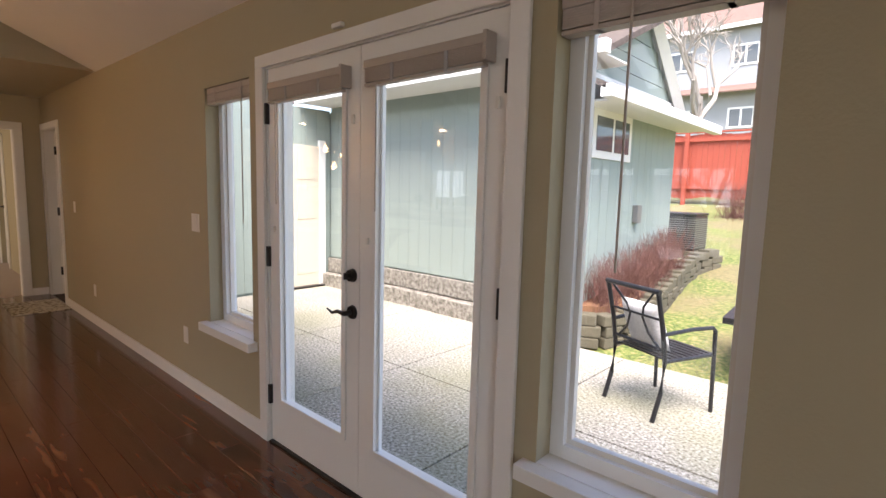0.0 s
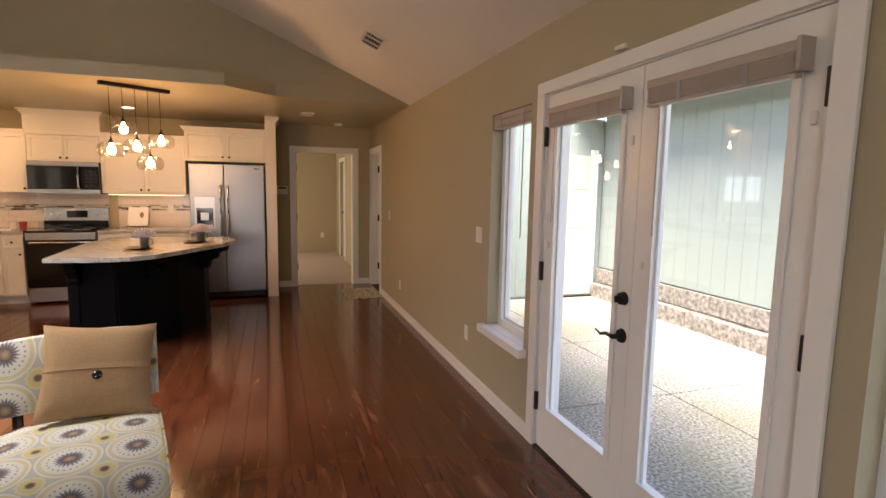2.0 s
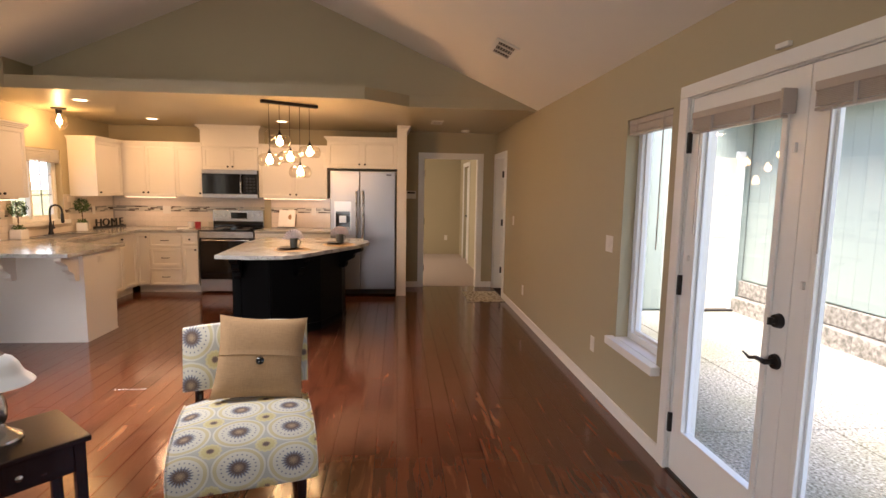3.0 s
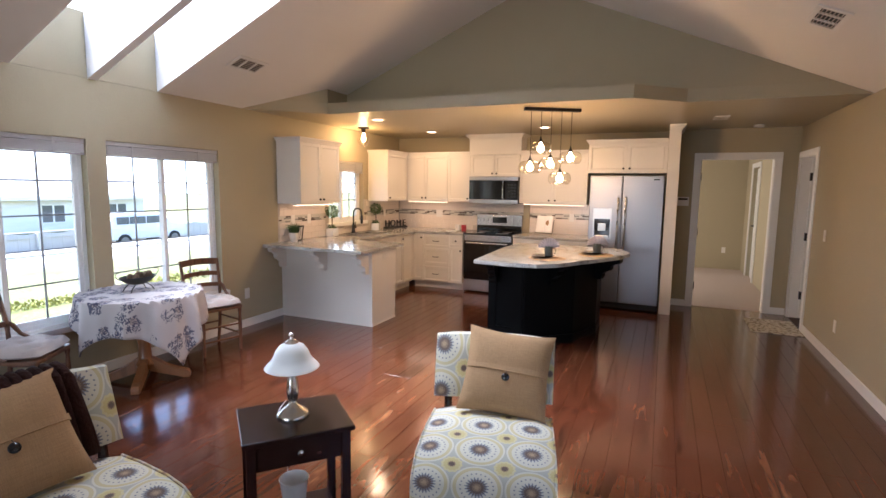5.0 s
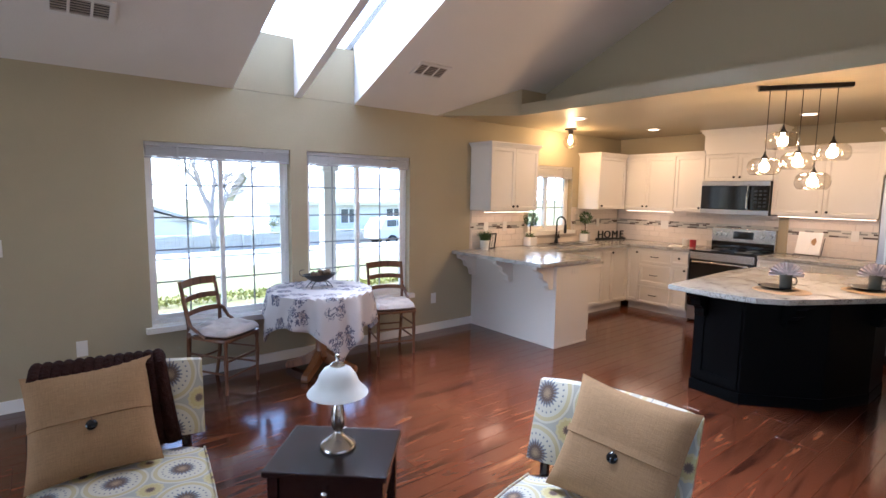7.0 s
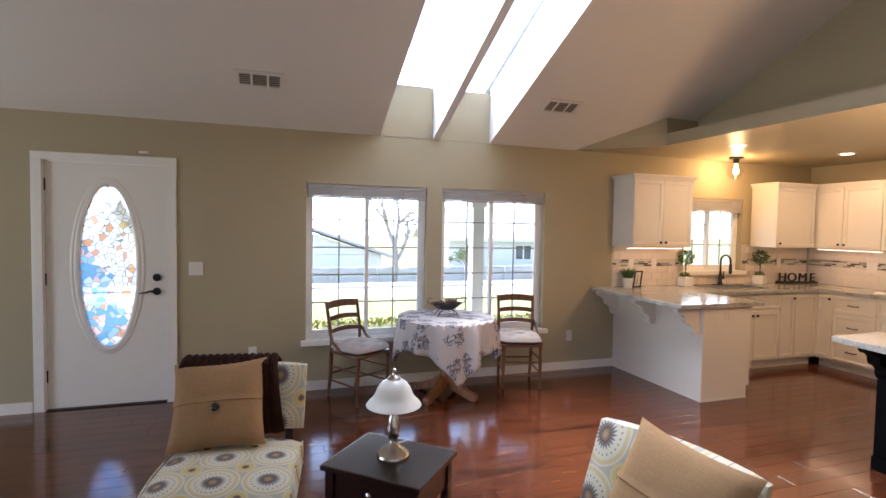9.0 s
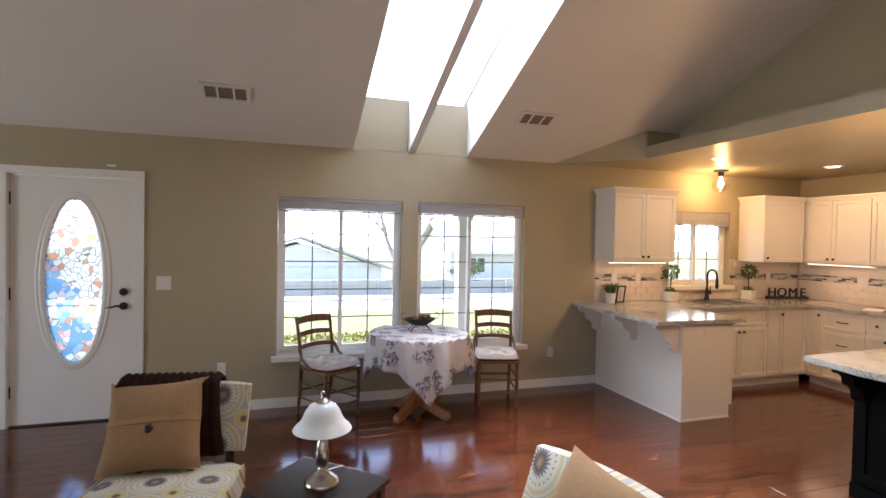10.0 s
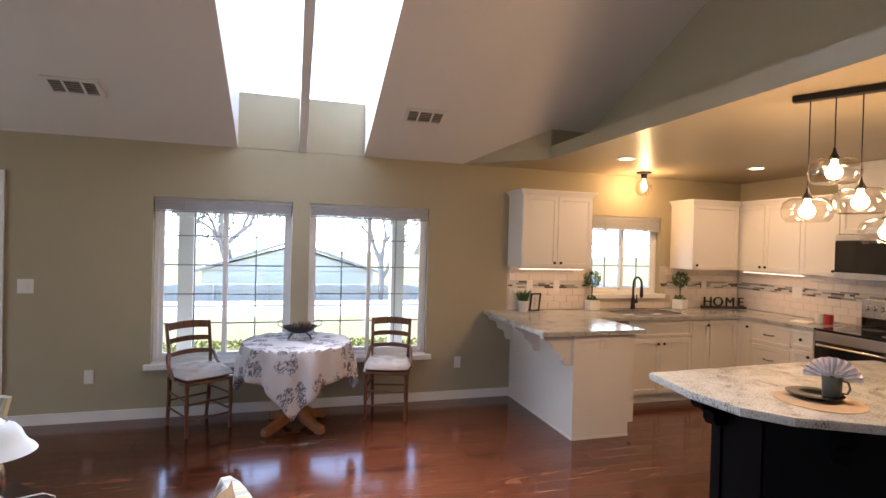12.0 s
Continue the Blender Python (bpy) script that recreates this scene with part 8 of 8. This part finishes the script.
def house(m, w, d, h, roof, wall, top, label, floors, cols):
    """A simple house: walls, gabled roof along local x, rows of windows on the face towards local -y."""
    t = thing("house", m, label, "house", "neighbouring houses")
    part("wall", bx(-w / 2, w / 2, 0, d, 0, h), wall, t)
    bm = bmn()
    for s in (0, 1):
        slab(bm, [(-w / 2 - 0.5, -0.6, h - 0.2), (w / 2 + 0.5, -0.6, h - 0.2), (w / 2 + 0.5, d / 2, h + roof), (-w / 2 - 0.5, d / 2, h + roof)] if s == 0 else
             [(-w / 2 - 0.5, d / 2, h + roof), (w / 2 + 0.5, d / 2, h + roof), (w / 2 + 0.5, d + 0.6, h - 0.2), (-w / 2 - 0.5, d + 0.6, h - 0.2)], 0.15)
    part("roof", bm, top, t, "shingle roof")
    for s in (-1, 1):
        bm = bmn()
        a = [bm.verts.new((s * w / 2, y, z)) for y, z in ((0, h - 0.02), (d, h - 0.02), (d / 2, h + roof - 0.25))]
        b = [bm.verts.new((s * (w / 2 - 0.15), v.co.y, v.co.z)) for v in a]
        bm.faces.new(a), bm.faces.new(b[::-1])
        for i in range(3):
            bm.faces.new((a[i], a[(i + 1) % 3], b[(i + 1) % 3], b[i]))
        part("gable", bm, wall, t)
    part("fascia", bx(-w / 2 - 0.5, w / 2 + 0.5, -0.68, -0.6, h - 0.25, h - 0.02), M_TRIMX, t)
    for f in range(floors):
        for c in range(cols):
            x = -w / 2 + w * (c + 0.5) / cols
            z = h * f / floors + h / floors * 0.36
            wd = part("window", bx(x - 0.75, x + 0.75, -0.06, -0.001, z, z + 1.25), M_TRIMX, t, "white framed window")
            for s in (-1, 1):
                part("pane", bx(x + s * 0.34 - 0.28, x + s * 0.34 + 0.28, -0.075, -0.0605, z + 0.12, z + 1.13), M_DARKGL, wd, "dark glass")
        if f:
            z = h * f / floors
            bm = bmn()
            slab(bm, [(-w / 2 - 0.3, -1.1, z - 0.35), (w / 2 + 0.3, -1.1, z - 0.35), (w / 2 + 0.3, -0.001, z + 0.15), (-w / 2 - 0.3, -0.001, z + 0.15)], 0.08)
            part("pent_roof", bm, top, t, "shingle skirt roof")
    return t


house(pose(-2, 36, 4.3), 22, 9, 7.4, 3.4, M_HOUSEG, M_ROOFRED, "two-storey grey house with brown roof on the hill", 2, 6)
house(pose(2.2, -33, -2.3, 0, 0, 90), 10, 9, 2.2, 1.55, M_HOUSE, M_ROOFPALE, "pale house with its gable to the street", 1, 2)
house(pose(14, -31, -1.9, 0, 0, 180), 11, 8, 2.7, 2.0, M_HOUSE, M_ROOFPALE, "pale single-storey house across the street", 1, 3)
house(pose(-19, -34, -1.9, 0, 0, 180), 12, 8, 2.7, 2.1, M_HOUSE, M_ROOFPALE, "pale single-storey house across the street", 1, 3)


def tree(m, h, rr, label, leafy, leaf_mat, trunk=0.14):
    """Tapered trunk, forking limbs, fine twigs, and where leafy a broken crown of small leaves."""
    t = thing("tree", m, label, "tree", "trees")
    bm = bmn()
    ends = []

    def grow(p, d, length, rad, depth):
        q = p + d * length
        mid = p.lerp(q, 0.5) + Vector((rr.gauss(0, 1), rr.gauss(0, 1), 0)) * length * 0.05
        tube(bm, [p, mid, q], [rad, rad * 0.85, rad * 0.68], 6 if depth > 2 else 4)
        if depth == 0:
            ends.append(q)
            return
        for _ in range(3 if depth > 1 else 4):
            nd = (d + Vector((rr.gauss(0, 0.5), rr.gauss(0, 0.5), rr.gauss(0.1, 0.3)))).normalized()
            grow(p.lerp(q, rr.uniform(0.55, 1.0)), nd, length * rr.uniform(0.55, 0.8), rad * 0.6, depth - 1)

    grow(Vector((0, 0, -0.2)), Vector((0, 0, 1)), h * 0.34, trunk, 5)
    part("trunk", bm, M_BARK, t, "bark-covered trunk and limbs")
    if leafy:
        bm = bmn()
        for e in ends:
            for _ in range(leafy):
                c = e + Vector((rr.gauss(0, 1), rr.gauss(0, 1), rr.gauss(0, 0.8))) * h * 0.035
                q = Euler((rr.uniform(0, 6), rr.uniform(0, 6), rr.uniform(0, 6))).to_matrix()
                s = h * rr.uniform(0.010, 0.018)
                bm.faces.new([bm.verts.new(c + q @ Vector(k)) for k in ((-s, 0, 0), (0, s * 0.6, 0), (s, 0, 0), (0, -s * 0.6, 0))])
        part("crown", bm, leaf_mat, t, "broken crown of small leaves")
    return t


rt = random.Random(21)
tree(pose(-5.2, 20, 2.2), 8.5, rt, "bare spreading tree behind the red fence", 0, M_FOLI, 0.16)
tree(pose(-1.0, 24, 3.0), 6.0, rt, "young tree with yellow-green leaves behind the fence", 5, M_FOLIY, 0.1)
tree(pose(-6.2, -22, -1.6), 7.5, rt, "bare street tree, bark paled for glare", 0, M_FOLIY, 0.17)
tree(pose(-12.0, -27, -1.8), 3.4, rt, "low green tree across the street", 5, M_FOLI, 0.1)
tree(pose(2.0, -36, -1.8), 10.0, rt, "tall tree behind the houses across the street", 6, M_FOLI, 0.3)

# glowing panel added far off to whiten the low sky on the street side
M_SKYGLOW = glow("low_sky_glow", (0.93, 0.97, 1.0), 1.0)
structure("backdrop_sky", bx(-260, 260, -150.3, -150.0, -4, 55), M_SKYGLOW, "glowing white panel standing in for the low sky", "sky")
# street side
structure("pavement_porch", bx(-7.5, 3.5, -6.35, -4.02, -0.24, -0.1, 0.01), M_CONC, "concrete front porch slab", "porch")
structure("road", bx(-80, 80, -19.5, -13.0, -1.2, -0.98), M_ROAD, "street surface paled for the glare outside", "road")
for y0 in (-12.98, -21.0):
    structure("pavement", bx(-80, 80, y0, y0 + 1.4, -1.3, -0.85 if y0 > -15 else -0.93), M_CONC, "concrete sidewalk along the street", "sidewalk")
for x in (-6.5, -3.77, -1.02, 1.75):
    co = thing("porch_column", pose(x, -6.1, -0.1), "white square porch column with capital", "column", "porch columns")
    part("shaft", bx(-0.09, 0.09, -0.09, 0.09, 0.12, 1.96, 0.006), M_TRIMX, co)
    part("base", bx(-0.12, 0.12, -0.12, 0.12, 0.0, 0.119, 0.008), M_TRIMX, co)
    part("capital", bx(-0.12, 0.12, -0.12, 0.12, 1.961, 2.06, 0.012), M_TRIMX, co)
structure("trim_porch_beam", bx(-7.5, 3.5, -6.2, -6.0, 1.965, 2.12), M_TRIMX, "white porch beam", "beam")
for i in range(14):
    x = -9.6 + i * 0.95
    hd = thing("hedge", pose(x, -8.6 + 0.04 * (i % 3), gz(x, -8.6)), "low clipped yellow-green hedge plant", "hedge", "front hedge")
    bm = bmn()
    for _ in range(380):
        c = Vector((rt.uniform(-0.47, 0.47), rt.uniform(-0.22, 0.22), rt.uniform(0.02, 0.12) + 0.03 * math.sin(i)))
        q = Euler((rt.uniform(0, 6), rt.uniform(0, 6), rt.uniform(0, 6))).to_matrix()
        bm.faces.new([bm.verts.new(c + q @ Vector(k)) for k in ((-0.032, 0, 0), (0, 0.02, 0), (0.032, 0, 0), (0, -0.02, 0))])
    part("leaves", bm, M_FOLIY, hd)


def car(m, label):
    c = thing("car", m, label, "car")
    side = [(-2.1, 0.35), (-2.1, 0.85), (-1.95, 1.0), (-1.2, 1.08), (-0.75, 1.55), (0.9, 1.6), (1.75, 1.5), (2.05, 1.0), (2.1, 0.4)]
    bm = bmn()
    a = [bm.verts.new((x, -0.85 + (0.1 if z > 1.2 else 0), z)) for x, z in side]
    b = [bm.verts.new((x, 0.85 - (0.1 if z > 1.2 else 0), z)) for x, z in side]
    bm.faces.new(a), bm.faces.new(b[::-1])
    for i in range(len(side)):
        bm.faces.new((a[i], a[(i + 1) % len(side)], b[(i + 1) % len(side)], b[i]))
    bevel(bm, 0.05)
    part("body", bm, M_CARW, c, "pale body")
    for s in (-1, 1):
        for x0, x1 in ((-0.75, 0.1), (0.18, 0.95), (1.03, 1.6)):
            part("side_window", bx(x0, x1, s * 0.825 - 0.03, s * 0.825 + 0.012, 1.12, 1.46, 0.01), M_DARKGL, c, "dark glass")
        for x in (-1.35, 1.3):
            bm = bmn()
            rod(bm, (x, s * 0.7, 0.33), (x, s * 0.88, 0.33), 0.33, seg=24)
            wh = part("wheel", bm, M_RUBBER, c, "black tyre", True)
            bm = bmn()
            rod(bm, (x, s * 0.87, 0.33), (x, s * 0.89, 0.33), 0.2, seg=18)
            part("rim", bm, M_ACG, wh, "grey rim", True)
    return c


car(pose(-16.9, -23.5, -1.42), "pale estate car parked along the street")
